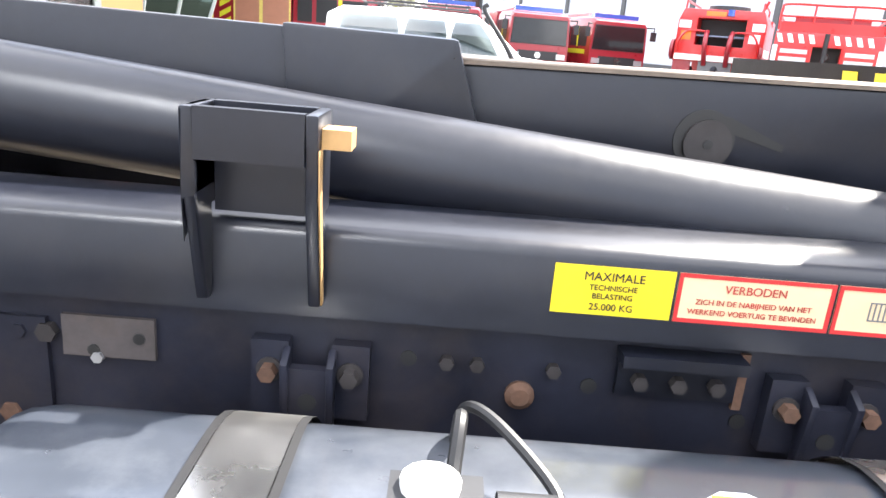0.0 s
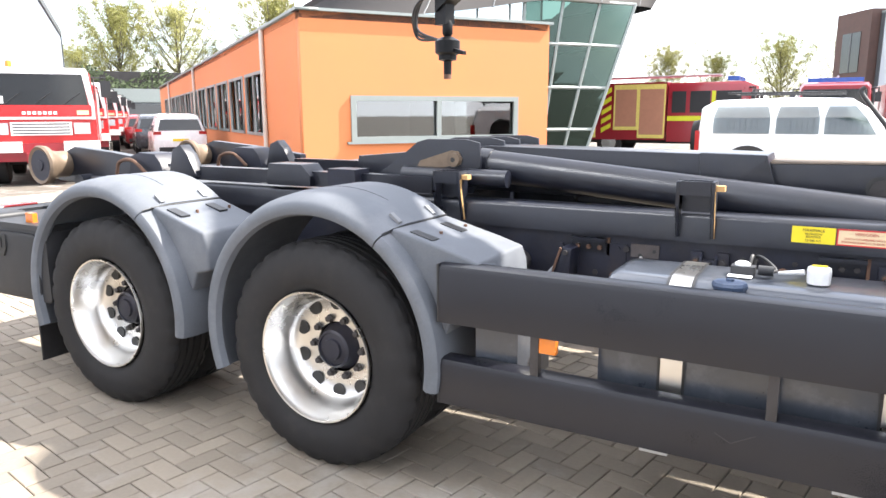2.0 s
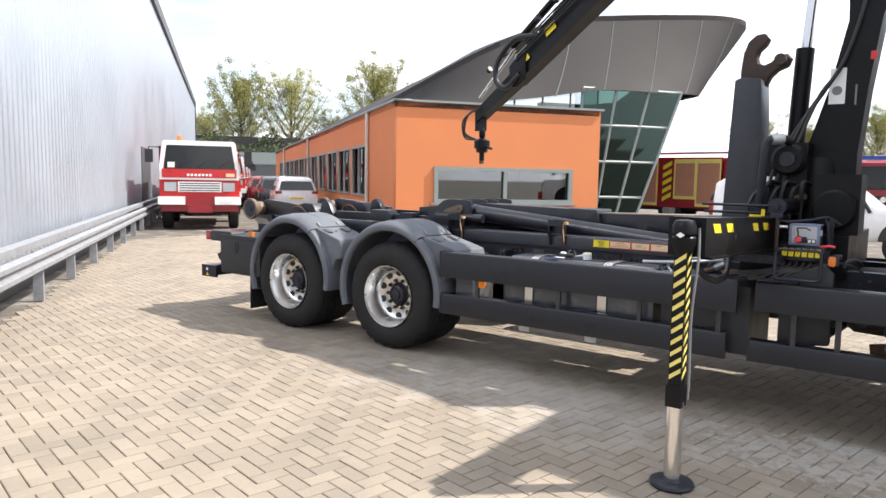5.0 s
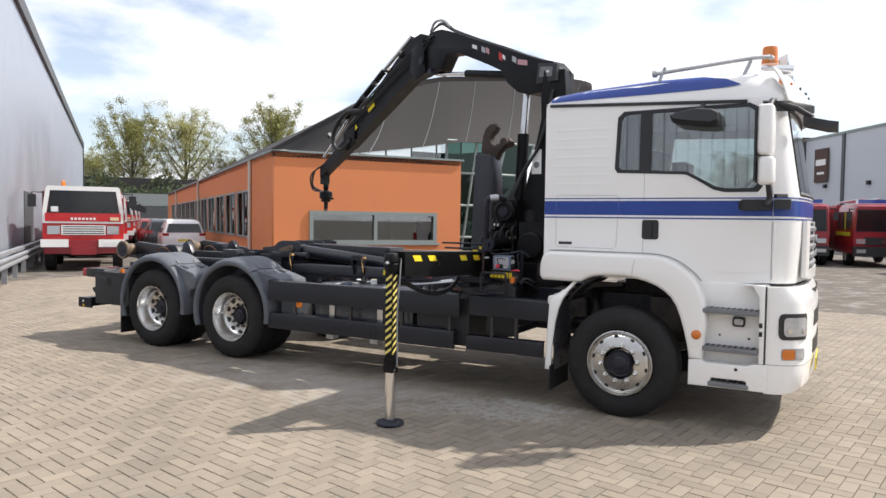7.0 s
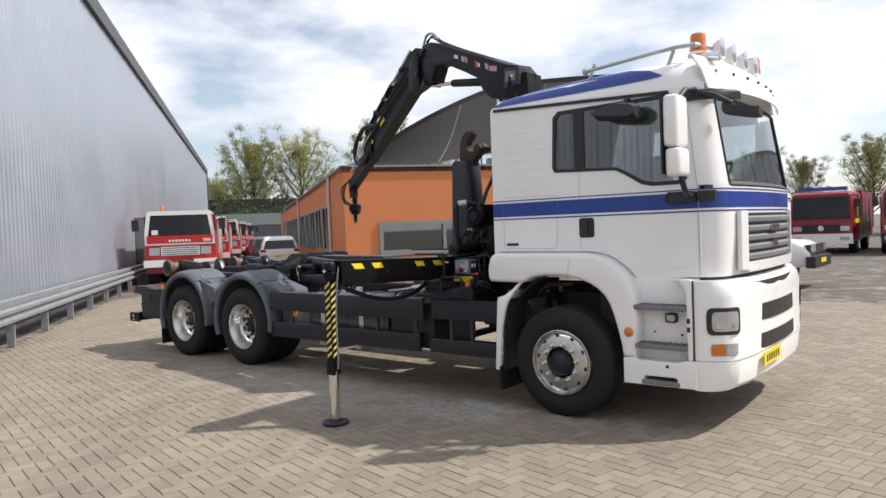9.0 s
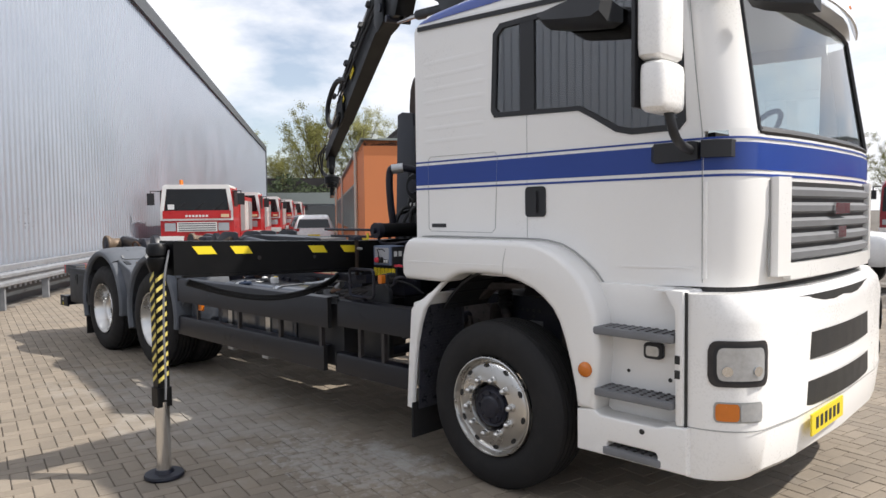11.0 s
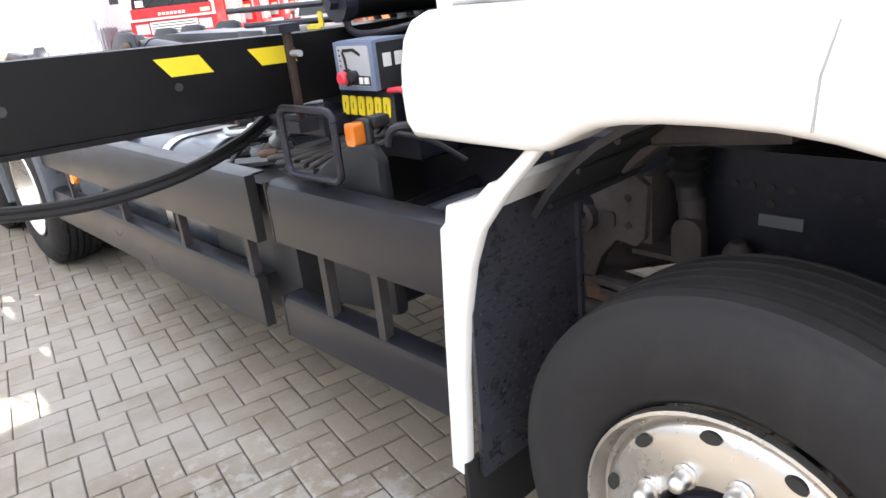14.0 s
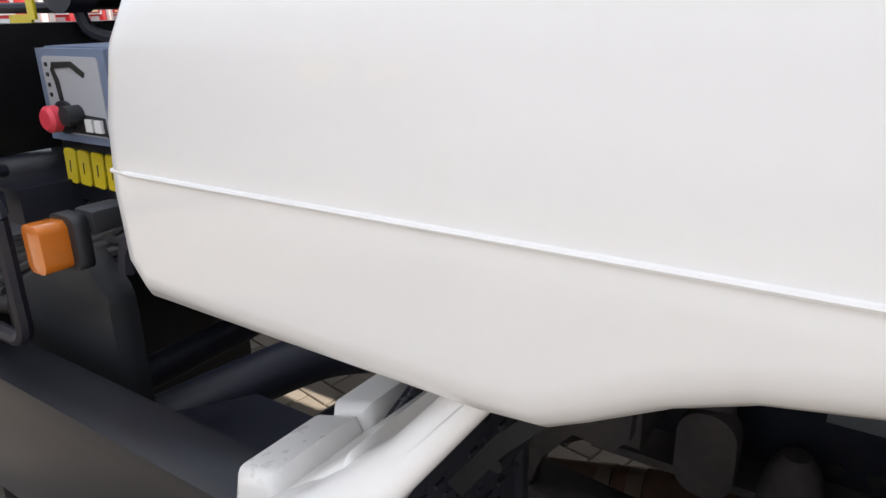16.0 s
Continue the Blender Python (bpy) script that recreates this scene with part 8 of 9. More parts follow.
def hatchback(at, turn, paint, label, name="parked_car"):
    """Rear at local x = 0, driving to +x."""
    t = thing(name, label, "car", "cars by the office wall", at=at, turn=turn)
    sec = [(0.0, 0.75, 0.80, 0.72, 0.65, 0.35), (0.05, 0.95, 1.05, 0.87, 0.78, 0.28), (0.22, 1.0, 1.46, 0.90, 0.68, 0.24), (0.40, 1.02, 1.57, 0.91, 0.66, 0.23), (0.8, 1.02, 1.62, 0.92, 0.66, 0.22), (1.8, 1.0, 1.66, 0.92, 0.66, 0.2), (2.6, 0.98, 1.58, 0.92, 0.64, 0.2), (3.3, 0.98, 1.08, 0.91, 0.7, 0.2), (4.1, 0.9, 0.95, 0.86, 0.66, 0.24), (4.4, 0.7, 0.74, 0.7, 0.6, 0.3)]
    b = car_shell(t, 4.4, 1.84, sec, paint, M_GLASS)
    part("rear_window", loft([[(0.045, y * 1.0, 1.07), (0.20, y * 0.86, 1.45)] for y in (-0.72, -0.3, 0.3, 0.72)], closed=False), M_CARGLASS, b, "dark rear window")
    for s in (-1, 1):
        part("side_window", loft([[(x, s * 0.925, 1.05), (x, s * (0.925 - 0.26 * k), 1.05 + 0.46 * k)] for x, k in ((0.45, 0.55), (0.8, 0.92), (1.9, 1.0), (2.6, 0.9), (3.1, 0.2))], closed=False), M_CARGLASS, b)
        part("tail_lamp", box(0.02, 0.2, min(s * 0.62, s * 0.88), max(s * 0.62, s * 0.88), 0.93, 1.04), M_REDLENS, b, bevel=0.02)
        vehicle_wheel(t, 0.85, s * 0.92, 0.33, 0.22, M_STEEL, -s)
        vehicle_wheel(t, 3.5, s * 0.92, 0.33, 0.22, M_STEEL, -s)
    part("number_plate", box(-0.012, 0.0, -0.26, 0.26, 0.70, 0.78), M_YELLOW, b)
    part("bumper", box(-0.03, 0.1, -0.72, 0.72, 0.34, 0.5), M_DARK, b, bevel=0.03)
    return t


M_CARWHITE = mat("white_car_paint", (0.78, 0.79, 0.80), 0.25, vary=0.03, coat=0.5)
M_CARDARK = mat("dark_car_paint", (0.03, 0.035, 0.045), 0.25, vary=0.1, coat=0.5)
M_CARRED = mat("red_car_paint", (0.20, 0.015, 0.02), 0.25, vary=0.1, coat=0.5)
for s, d, p, lb in ((11.0, -1.6, M_CARWHITE, "white compact family car seen from behind"), (16.5, -2.0, M_CARDARK, "dark grey parked car"), (22.0, -2.3, M_CARRED, "dark red parked car")):
    q = C0 + E2 * s + E1 * d
    hatchback((q.x, q.y, 0), LANE, p, lb)


def patrol(at, turn):
    """White off-road car, front at local x = 5.0."""
    t = thing("offroad_car", "white four-door off-road car with roof rack and snorkel", "car", at=at, turn=turn)
    sec = [(0.0, 1.08, 1.12, 0.82, 0.78, 0.5), (0.05, 1.12, 1.70, 0.90, 0.70, 0.48), (0.3, 1.14, 1.83, 0.92, 0.72, 0.48), (1.6, 1.14, 1.87, 0.93, 0.74, 0.48), (2.6, 1.14, 1.84, 0.93, 0.74, 0.48), (3.05, 1.15, 1.55, 0.93, 0.72, 0.48), (3.45, 1.16, 1.20, 0.93, 0.8, 0.48), (4.6, 1.08, 1.12, 0.90, 0.8, 0.5), (4.95, 0.9, 0.94, 0.85, 0.75, 0.55)]
    b = car_shell(t, 5, 1.9, sec, M_CARWHITE, M_GLASS)
    for s in (-1, 1):
        for x0, x1 in ((0.30, 1.30), (1.40, 2.12), (2.20, 3.02)):
            rows = [(1.20, 0.906), (1.50, 0.850), (1.70, 0.797)]
            part("side_window", loft([[(x + (0.05 if x == x0 else -0.05) * (z > 1.6) - (0.30 * (z - 1.20) / 0.5 if x1 > 3 and x == x1 else 0.0), s * y, z) for z, y in rows] for x in (x0, x1)], closed=False), M_CARTINT, b, "tinted side window")
        # wheel arches: dark half discs painting the shade behind the tyres
        part("wheel_arch", side_plate(arc(0.95, 0.5, 0.48, 180, 0, 16), s * 0.93, s * 0.94), M_INKSHADE, b)
        part("wheel_arch", side_plate(arc(3.95, 0.5, 0.48, 180, 0, 16), s * 0.93, s * 0.94), M_INKSHADE, b)
        vehicle_wheel(t, 0.95, s * 0.95, 0.40, 0.26, M_STEEL, -s)
        vehicle_wheel(t, 3.95, s * 0.95, 0.40, 0.26, M_STEEL, -s)
        part("tail_lamp", box(-0.02, 0.06, min(s * 0.78, s * 0.93), max(s * 0.78, s * 0.93), 0.85, 1.25), M_REDLENS, b, bevel=0.01)
        part("headlamp", box(4.82, 4.96, min(s * 0.5, s * 0.82), max(s * 0.5, s * 0.82), 0.86, 1.04), M_LENS, b, bevel=0.03)
        part("rack_rail", tube([(0.5, s * 0.66, 1.96), (2.5, s * 0.66, 1.95)], 0.02, 8), M_DARK, b)
    # dark sheet over the white nose, painting the shadow it stands in
    part("front_panel", box(4.86, 4.955, -0.84, 0.84, 0.70, 1.03), M_CARDARK, b, "shade painted over the white car's front", bevel=0.02)
    part("grille", box(4.93, 4.985, -0.46, 0.46, 0.84, 1.04), M_CHROME, b, "chrome grille", bevel=0.02)
    for k in range(4):
        part("grille_gap", box(4.984, 4.988, -0.43, 0.43, 0.855 + 0.045 * k, 0.875 + 0.045 * k), M_INKSHADE, b)
    part("bumper", box(4.86, 5.06, -0.9, 0.9, 0.50, 0.76), M_DARK, b, bevel=0.03)
    part("number_plate", box(5.06, 5.07, -0.26, 0.26, 0.60, 0.71), M_YELLOW, b)
    part("spare_wheel", lathe([(0.15, 0), (0.38, 0.02), (0.40, 0.12), (0.38, 0.22), (0.15, 0.24)], 24, "x", (-0.24, 0.1, 1.05)), M_RUBBER, b, smooth=True)
    for k in range(6):
        part("rack_bar", tube([(0.55 + 0.38 * k, -0.68, 1.97), (0.55 + 0.38 * k, 0.68, 1.97)], 0.016, 6), M_DARK, b)
    part("snorkel", tube(curve_points([(3.3, -0.94, 1.1), (3.15, -0.94, 1.35), (2.85, -0.86, 1.75), (2.72, -0.82, 1.95), (2.78, -0.82, 2.02)]), 0.04, 10), M_DARK, b, "black snorkel", smooth=True)
    return t


patrol((-2.2, 13.2, 0), 0.0)

M_LIME = mat("lime_yellow_reflective", (0.62, 0.62, 0.03), 0.45, vary=0.06)
M_COPPER = mat("pinkish_shutter", (0.50, 0.24, 0.16), 0.45, 0.3, vary=0.08)
M_BLUELAMP = mat("blue_lamp_bar", (0.02, 0.07, 0.35), 0.15, vary=0.2, coat=0.6)


def fire_engine(at, turn, bumper=M_DARK, label="dark red fire engine with pinkish shutters in yellow frames", plain=False):
    """Crew-cab fire engine: front at local x = 0, body to -x."""
    t = thing("fire_engine", label, "fire truck", "fire engines on the yard", at=at, turn=turn)
    sec = [(-2.9, 1.25), (-0.25, 1.25), (-0.02, 1.2)]
    rings = []
    for x, h in sec:
        top = 2.72 if x < -0.2 else 2.62
        half = [(h, 0.55), (h, 1.6), (h - 0.06, top - 0.12), (h - 0.16, top)]
        rings.append([(x, y, z) for y, z in half] + [(x, -y, z) for y, z in half[::-1]])
    c = part("cab", loft(rings), M_CRIMSON, t, "dark red crew cab", bevel=0.04)
    part("windscreen", slab([(-1.1, 1.55), (1.1, 1.55), (1.05, 2.45), (-1.05, 2.45)], 0.02, (), Matrix.Translation((-0.012, 0, 0)) @ CROSS), M_CARGLASS, c)
    part("screen_dark", slab([(-1.12, 1.52), (1.12, 1.52), (1.07, 2.48), (-1.07, 2.48)], 0.008, (), Matrix.Translation((-0.018, 0, 0)) @ CROSS), M_DARK, c)
    part("grille", box(-0.02, 0.02, -0.8, 0.8, 0.95, 1.28), M_DARK, c, bevel=0.01)
    part("star_badge", tube([(0.02, 0, 1.12), (0.03, 0, 1.12)], 0.12, 20), M_CHROME, c)
    part("bumper", box(-0.2, 0.14, -1.22, 1.22, 0.45, 0.88), bumper, t, bevel=0.04)
    for s in (-1, 1):
        part("headlamp", box(0.0, 0.03, min(s * 0.75, s * 1.1), max(s * 0.75, s * 1.1), 1.0, 1.2), M_LENS, c, bevel=0.02)
        part("fog_lamp", box(0.13, 0.15, min(s * 0.75, s * 1.1), max(s * 0.75, s * 1.1), 0.6, 0.75), M_LENS, t, bevel=0.02)
        for x0, x1 in ((-1.2, -0.35), (-2.1, -1.4), (-2.75, -2.25)):
            part("side_window", slab([(x0, 1.62), (x1, 1.62), (x1, 2.4), (x0, 2.4)], 0.012, (), Matrix.Translation((0, s * 1.25, 0)) @ SIDE), M_DARK, c)
        part("yellow_band", box(-2.9, -0.4, min(s * 1.25, s * 1.262), max(s * 1.25, s * 1.262), 1.32, 1.5), M_LIME, c, "yellow reflective band")
        part("yellow_post", box(-1.35, -1.22, min(s * 1.25, s * 1.262), max(s * 1.25, s * 1.262), 1.6, 2.4), M_LIME, c)
        part("mirror", box(0.0, 0.12, s * 1.42 - 0.1, s * 1.42 + 0.1, 2.0, 2.35), M_DARK, c, bevel=0.03)
        part("mirror_arm", tube([(-0.1, s * 1.2, 2.5), (0.1, s * 1.42, 2.5), (0.08, s * 1.42, 2.3)], 0.03, 8), M_DARK, c)
        y0, y1 = min(s * 1.25, s * 1.262), max(s * 1.25, s * 1.262)
        for x0, x1, z in ((-6.98, -5.70, 0.80), (-4.88, -4.06, 1.10), (-3.94, -3.04, 0.80)):
            part("shutter", box(x0, x1, y0, y1, z, 2.50), M_CRIMSON if plain else M_COPPER, t, "ribbed aluminium shutter")
            if plain:
                continue
            for a, b, c0, c1 in ((x0 - 0.06, x1 + 0.06, 2.50, 2.68), (x0 - 0.06, x1 + 0.06, z - 0.13, z), (x0 - 0.06, x0, z, 2.50), (x1, x1 + 0.06, z, 2.50)):
                part("shutter_frame", box(a, b, y0, y1, c0, c1), M_PALEYEL, t, "yellow shutter frame")
        for k in range(0 if plain else 5):
            z = 0.85 + 0.34 * k
            part("chevron", slab([(-5.42, z), (-5.04, z + 0.22), (-5.04, z + 0.40), (-5.42, z + 0.18)], 0.012, (), Matrix.Translation((0, y0 + 0.008 * (s + 1), 0)) @ SIDE), M_LIME, t, "yellow reflective chevron")
        vehicle_wheel(t, -1.2, s * 1.24, 0.48, 0.3, M_STEEL, -s)
        vehicle_wheel(t, -5.1, s * 1.24, 0.48, 0.3, M_STEEL, -s)
    part("rear_body", box(-7.1, -2.95, -1.245, 1.245, 0.6, 2.75), M_CRIMSON, t, "equipment body with shutters", bevel=0.03)
    part("rear_panel", box(-7.13, -7.1, -1.1, 1.1, 0.8, 2.5), M_REDST, t)
    part("chassis", box(-7.0, -0.1, -0.5, 0.5, 0.45, 0.7), M_DARK, t)
    part("lamp_bar", box(-0.9, -0.5, -0.95, 0.95, 2.76, 2.92), M_BLUELAMP, t, "blue lamp bar", bevel=0.04)
    for y in (-0.5, 0.1):
        part("ladder_rail", tube([(-6.8, y, 2.95), (-1.2, y, 3.0)], 0.04, 6), M_STEEL, t)
    for k in range(12):
        part("rung", tube([(-6.6 + 0.45 * k, -0.5, 2.96), (-6.6 + 0.45 * k, 0.1, 2.96)], 0.02, 6), M_STEEL, t)
    return t


eng = fire_engine((-2.6, 26.4, 0), 0)
fire_engine((-0.1, 28.6, 0), -88, M_WHITE, "dark red fire engine with white bumper", True)
dark_engine = fire_engine((3.4, 28.4, 0), -84, M_DARK, "dark red fire engine with dark bumper", True)
copy_thing(dark_engine, pose(6.7, 29.2, 0, 0, 0, -78))


def hose_tender(at, turn):
    """Large red tender seen from behind, with an open rear bay and two loading arms."""
    t = thing("fire_tender", "tall red fire tender with open rear bay and amber lamps", "fire truck", "fire engines on the yard", at=at, turn=turn)
    body = part("body", slab([(-1.45, 1.35), (1.45, 1.35), (1.45, 2.75), (1.30, 3.15), (-1.30, 3.15), (-1.45, 2.75)], 4.6, [[(-0.80, 1.95), (0.80, 1.95), (0.80, 2.85), (-0.80, 2.85)]], CROSS), M_RED, t, "bright red body", bevel=0.03)
    # dark back wall paints the shade inside the open bay
    part("bay", box(1.0, 1.1, -0.85, 0.85, 1.9, 2.9), M_INKSHADE, body)
    part("bay_shelf", box(0.1, 1.0, -0.79, 0.79, 2.25, 2.30), M_BOXBLUE, body)
    part("cab", box(4.8, 6.8, -1.4, 1.4, 0.9, 3.1), M_RED, t, bevel=0.1)
    part("chassis", box(0.1, 6.4, -0.5, 0.5, 0.6, 0.95), M_FRAME, t)
    part("towing_plate", box(-0.06, 0.02, -0.55, 0.55, 0.98, 1.4), M_TREAD, t, bevel=0.02)
    part("hitch", lathe([(0.12, 0), (0.10, -0.18), (0.001, -0.2)], 14, "x", (-0.06, 0, 1.15)), M_FRAME, t)
    part("sill", box(-0.12, 0.0, -1.4, 1.4, 1.42, 1.62), M_WHITEST, t, "white reflective sill", bevel=0.02)
    part("roof_lamp", box(-0.03, 0.0, -0.1, 0.55, 2.93, 3.08), M_ORANGE, t)
    part("blue_lamp", lathe([(0.12, 0), (0.11, 0.2), (0.001, 0.22)], 12, "z", (0.0, -0.25, 2.95)), M_BLUELAMP, t)
    part("roof_hatch", lathe([(0.7, 0), (0.68, 0.14), (0.001, 0.16)], 24, "z", (0.75, -0.1, 3.15)), M_DARK, t)
    for s in (-1, 1):
        lo = lambda a, b: (min(s * a, s * b), max(s * a, s * b))
        part("locker", box(-0.05, 0.05, *lo(0.82, 1.42), 0.62, 1.38), M_CRIMSON, t, bevel=0.03)
        part("tail_lamp", box(-0.09, -0.04, *lo(1.0, 1.4), 0.72, 0.98), M_ORANGE if s > 0 else M_REDLENS, t, bevel=0.02)
        part("upper_lamp", box(-0.04, 0.01, *lo(0.95, 1.3), 2.1, 2.4), M_ORANGE if s > 0 else M_WHITEST, t, bevel=0.02)
        part("chevron", box(-0.02, 0.01, *lo(1.0, 1.4), 2.5, 2.75), M_WHITEST, t)
        arm_m = part("loading_arm", tube(curve_points([(-0.1, s * 0.36, 1.3), (-0.4, s * 0.38, 1.75), (-0.38, s * 0.40, 2.15), (-0.1, s * 0.42, 2.4)]), 0.085, 10), M_CRIMSON, t, smooth=True)
        part("loop", tube(curve_points([(-0.1, s * 0.42, 2.4), (-0.2, s * 0.75, 2.42), (-0.3, s * 1.1, 2.35), (-0.3, s * 1.3, 2.0), (-0.2, s * 1.3, 1.7)]), 0.035, 8), M_RED, arm_m, smooth=True)
        part("hose_coil", lathe([(0.28, 0), (0.36, 0.03), (0.36, 0.12), (0.28, 0.15), (0.26, 0.07)], 20, "y", (0.25, s * 1.47, 1.75)), M_CRIMSON, t, smooth=True)
        part("roof_rail", tube([(0.0, s * 1.25, 3.15), (0.05, s * 1.25, 3.4), (3.6, s * 1.25, 3.4), (3.6, s * 1.25, 3.15)], 0.035, 8), M_RED, t)
        part("side_stripe", box(0.4, 4.4, *lo(1.452, 1.46), 1.7, 1.95), M_WHITEST, t)
        part("wheel_arch", side_plate(arc(1.2, 0.6, 0.72, 180, 0, 14), *lo(1.40, 1.47)), M_INKSHADE, t)
        for x in (1.2, 5.6):
            vehicle_wheel(t, x, s * 1.4, 0.6, 0.5, M_STEEL, -s)
    part("mast", tube([(0.2, -1.2, 3.1), (0.2, -1.35, 3.5)], 0.05, 8), M_RED, t)
    return t


def pump_tender(at, turn):
    """Red tender with silver shutters beside an open pump at the rear."""
    t = thing("fire_tender", "red fire tender with silver shutters, rear pump and chevrons", "fire truck", "fire engines on the yard", at=at, turn=turn)
    body = part("body", slab([(-1.3, 0.75), (1.3, 0.75), (1.3, 2.35), (-1.3, 2.35)], 4.4, [[(-0.34, 0.9), (0.34, 0.9), (0.34, 2.0), (-0.34, 2.0)]], CROSS), M_RED, t, "bright red body", bevel=0.02)
    # dark back wall paints the shade inside the pump recess
    part("recess", box(0.6, 0.7, -0.4, 0.4, 0.85, 2.05), M_INKSHADE, body)
    part("cab", box(4.6, 6.4, -1.25, 1.25, 0.9, 2.75), M_RED, t, bevel=0.1)
    part("upper_body", box(0.15, 4.3, -1.25, 1.25, 2.352, 2.62), M_RED, t, bevel=0.02)
    part("pump", lathe([(0.1, 0.0), (0.24, -0.06), (0.26, -0.2), (0.16, -0.3), (0.08, -0.32), (0.001, -0.33)], 20, "x", (0.25, 0, 1.1)), M_STEEL, t, smooth=True)
    for y, z in ((-0.2, 1.5), (0.18, 1.45), (0.0, 1.75)):
        part("pump_valve", lathe([(0.1, 0), (0.11, -0.1), (0.06, -0.2), (0.001, -0.21)], 14, "x", (0.2, y, z)), M_LEVER, t, smooth=True)
    part("pump_mast", tube([(-0.02, 0.05, 1.6), (-0.05, 0.05, 2.35)], 0.06, 8), M_DARK, t)
    for s in (-1, 1):
        lo = lambda a, b: (min(s * a, s * b), max(s * a, s * b))
        sh = part("shutter", box(-0.02, 0.01, *lo(0.42, 1.15), 0.95, 2.0), M_RED, t)
        for k in range(5):
            part("shutter_slat", box(-0.05, -0.018, *lo(0.45, 1.12), 1.0 + 0.2 * k, 1.11 + 0.2 * k), M_STEEL, sh, bevel=0.01)
        for k in range(4):
            y = s * (0.30 + 0.26 * k)
            part("chevron", slab([(y, 2.08), (y + 0.12, 2.08), (y + 0.2, 2.30), (y + 0.08, 2.30)], 0.01, (), Matrix.Translation((-0.012, 0, 0)) @ CROSS), M_WHITEST, t)
        part("corner_post", box(-0.03, 0.02, *lo(1.2, 1.32), 0.75, 2.0), M_WHITEST, t, "white corner post")
        part("step", box(-0.3, 0.0, *lo(0.3, 1.3), 0.68, 0.78), M_WHITEST, t, bevel=0.01)
        part("roof_rail", tube(curve_points([(0.05, s * 1.25, 2.4), (0.05, s * 1.25, 2.9), (0.05, s * 1.1, 3.05), (0.05, 0, 3.05)]), 0.035, 8), M_RED, t, smooth=True)
        part("rail_bar", tube([(0.05, s * 1.25, 2.75), (3.8, s * 1.25, 2.75)], 0.03, 8), M_RED, t)
        part("rail_post", tube([(0.05, s * 0.45, 2.62), (0.05, s * 0.45, 3.05)], 0.028, 8), M_RED, t)
        for x in (1.0, 5.2):
            vehicle_wheel(t, x, s * 1.25, 0.52, 0.35, M_STEEL, -s)
    part("cross_rail", tube([(0.05, -1.25, 2.75), (0.05, 1.25, 2.75)], 0.03, 8), M_RED, t)
    part("roof_box", box(0.3, 2.5, -0.9, 0.9, 2.622, 2.8), M_CRIMSON, t, bevel=0.03)
    return t


hose_tender((9.25, 25.3, 0), 64)
pump_tender((9.9, 19.2, 0), 64)

# ---------- far grey hall on the other side ----------
far_hall = thing("grey_hall", "long pale grey metal hall with dark joints", "building", at=(2.2, 63, 0), turn=-58.7)
M_PANEL = mat("pale_panel", (0.50, 0.53, 0.57), 0.5, vary=0.05, scale=0.3)
M_BROWN = mat("dark_brown_brick", (0.085, 0.05, 0.042), 0.8, vary=0.2, scale=3)
part("wall", box(0, 52, 0, 16, 0, 9.1), M_PANEL, far_hall)
part("roof_edge", box(-0.1, 52.1, -0.08, 16.1, 9.1, 9.3), M_TRIM, far_hall)
for k in range(10):
    part("joint", box(5.65 * k, 5.65 * k + 0.32, -0.12, 0, 0, 9.1), M_DARKTRIM, far_hall)
for k in range(8):
    part("wall_lamp", box(3.4 + 5.65 * k, 3.65 + 5.65 * k, -0.25, 0, 4.9, 5.2), M_DARK, far_hall)
brk = part("brick_block", box(-4.6, -0.1, -0.8, 12, 0, 9.5), M_BROWN, far_hall, "dark brick corner block", bevel=0.02)
part("window", box(-3.6, -1.2, -0.85, -0.8, 4.8, 7.9), M_CARGLASS, brk)
part("window_bar", box(-2.45, -2.35, -0.88, -0.85, 4.8, 7.9), M_DARKTRIM, brk)
part("sign_board", box(2.0, 3.9, -0.2, -0.1, 5.4, 8.2), M_BROWN, far_hall, "dark sign board")
part("sign_bar", box(2.25, 3.65, -0.23, -0.2, 6.8, 7.3), M_WHITEST, far_hall)
part("sign_bar", box(2.45, 3.45, -0.23, -0.2, 6.05, 6.25), M_WHITEST, far_hall)
part("plinth", box(0, 52, -0.05, 0, 0, 1.0), M_DARKTRIM, far_hall)
# low buildings closing the lane
lane_end = thing("low_building", "low grey building closing the lane", "building", at=tuple(HALL0 + E2 * 78))
LINV = Matrix.Translation(HALL0 + E2 * 78).inverted()
for nm, bmx, mt in (("wall", lane_box(78, 86, -6, 40, 0, 4.2), M_PANEL), ("fascia", lane_box(77.6, 78, -6, 40, 3.0, 4.4), M_TRIM), ("gate", lane_box(77.5, 77.6, 0, 14, 0, 2.8), M_DARKTRIM), ("upper_roof", lane_box(84, 110, -20, 46, 0, 6.5), M_ROOFGREY)):
    o = part(nm, bmx, mt, lane_end)
    o.matrix_parent_inverse = LINV

# ---------- trees ----------
M_BARK = mat("grey_bark", (0.10, 0.085, 0.065), 0.9, vary=0.3, scale=8, grain=40, bump=0.3)
M_HEDGE = mat("hedge_leaves", (0.055, 0.075, 0.03), 0.7, vary=0.4, scale=0.4, island=0.8)
M_LEAF = mat("spring_leaves", (0.23, 0.225, 0.06), 0.7, vary=0.35, scale=0.5, island=0.8)


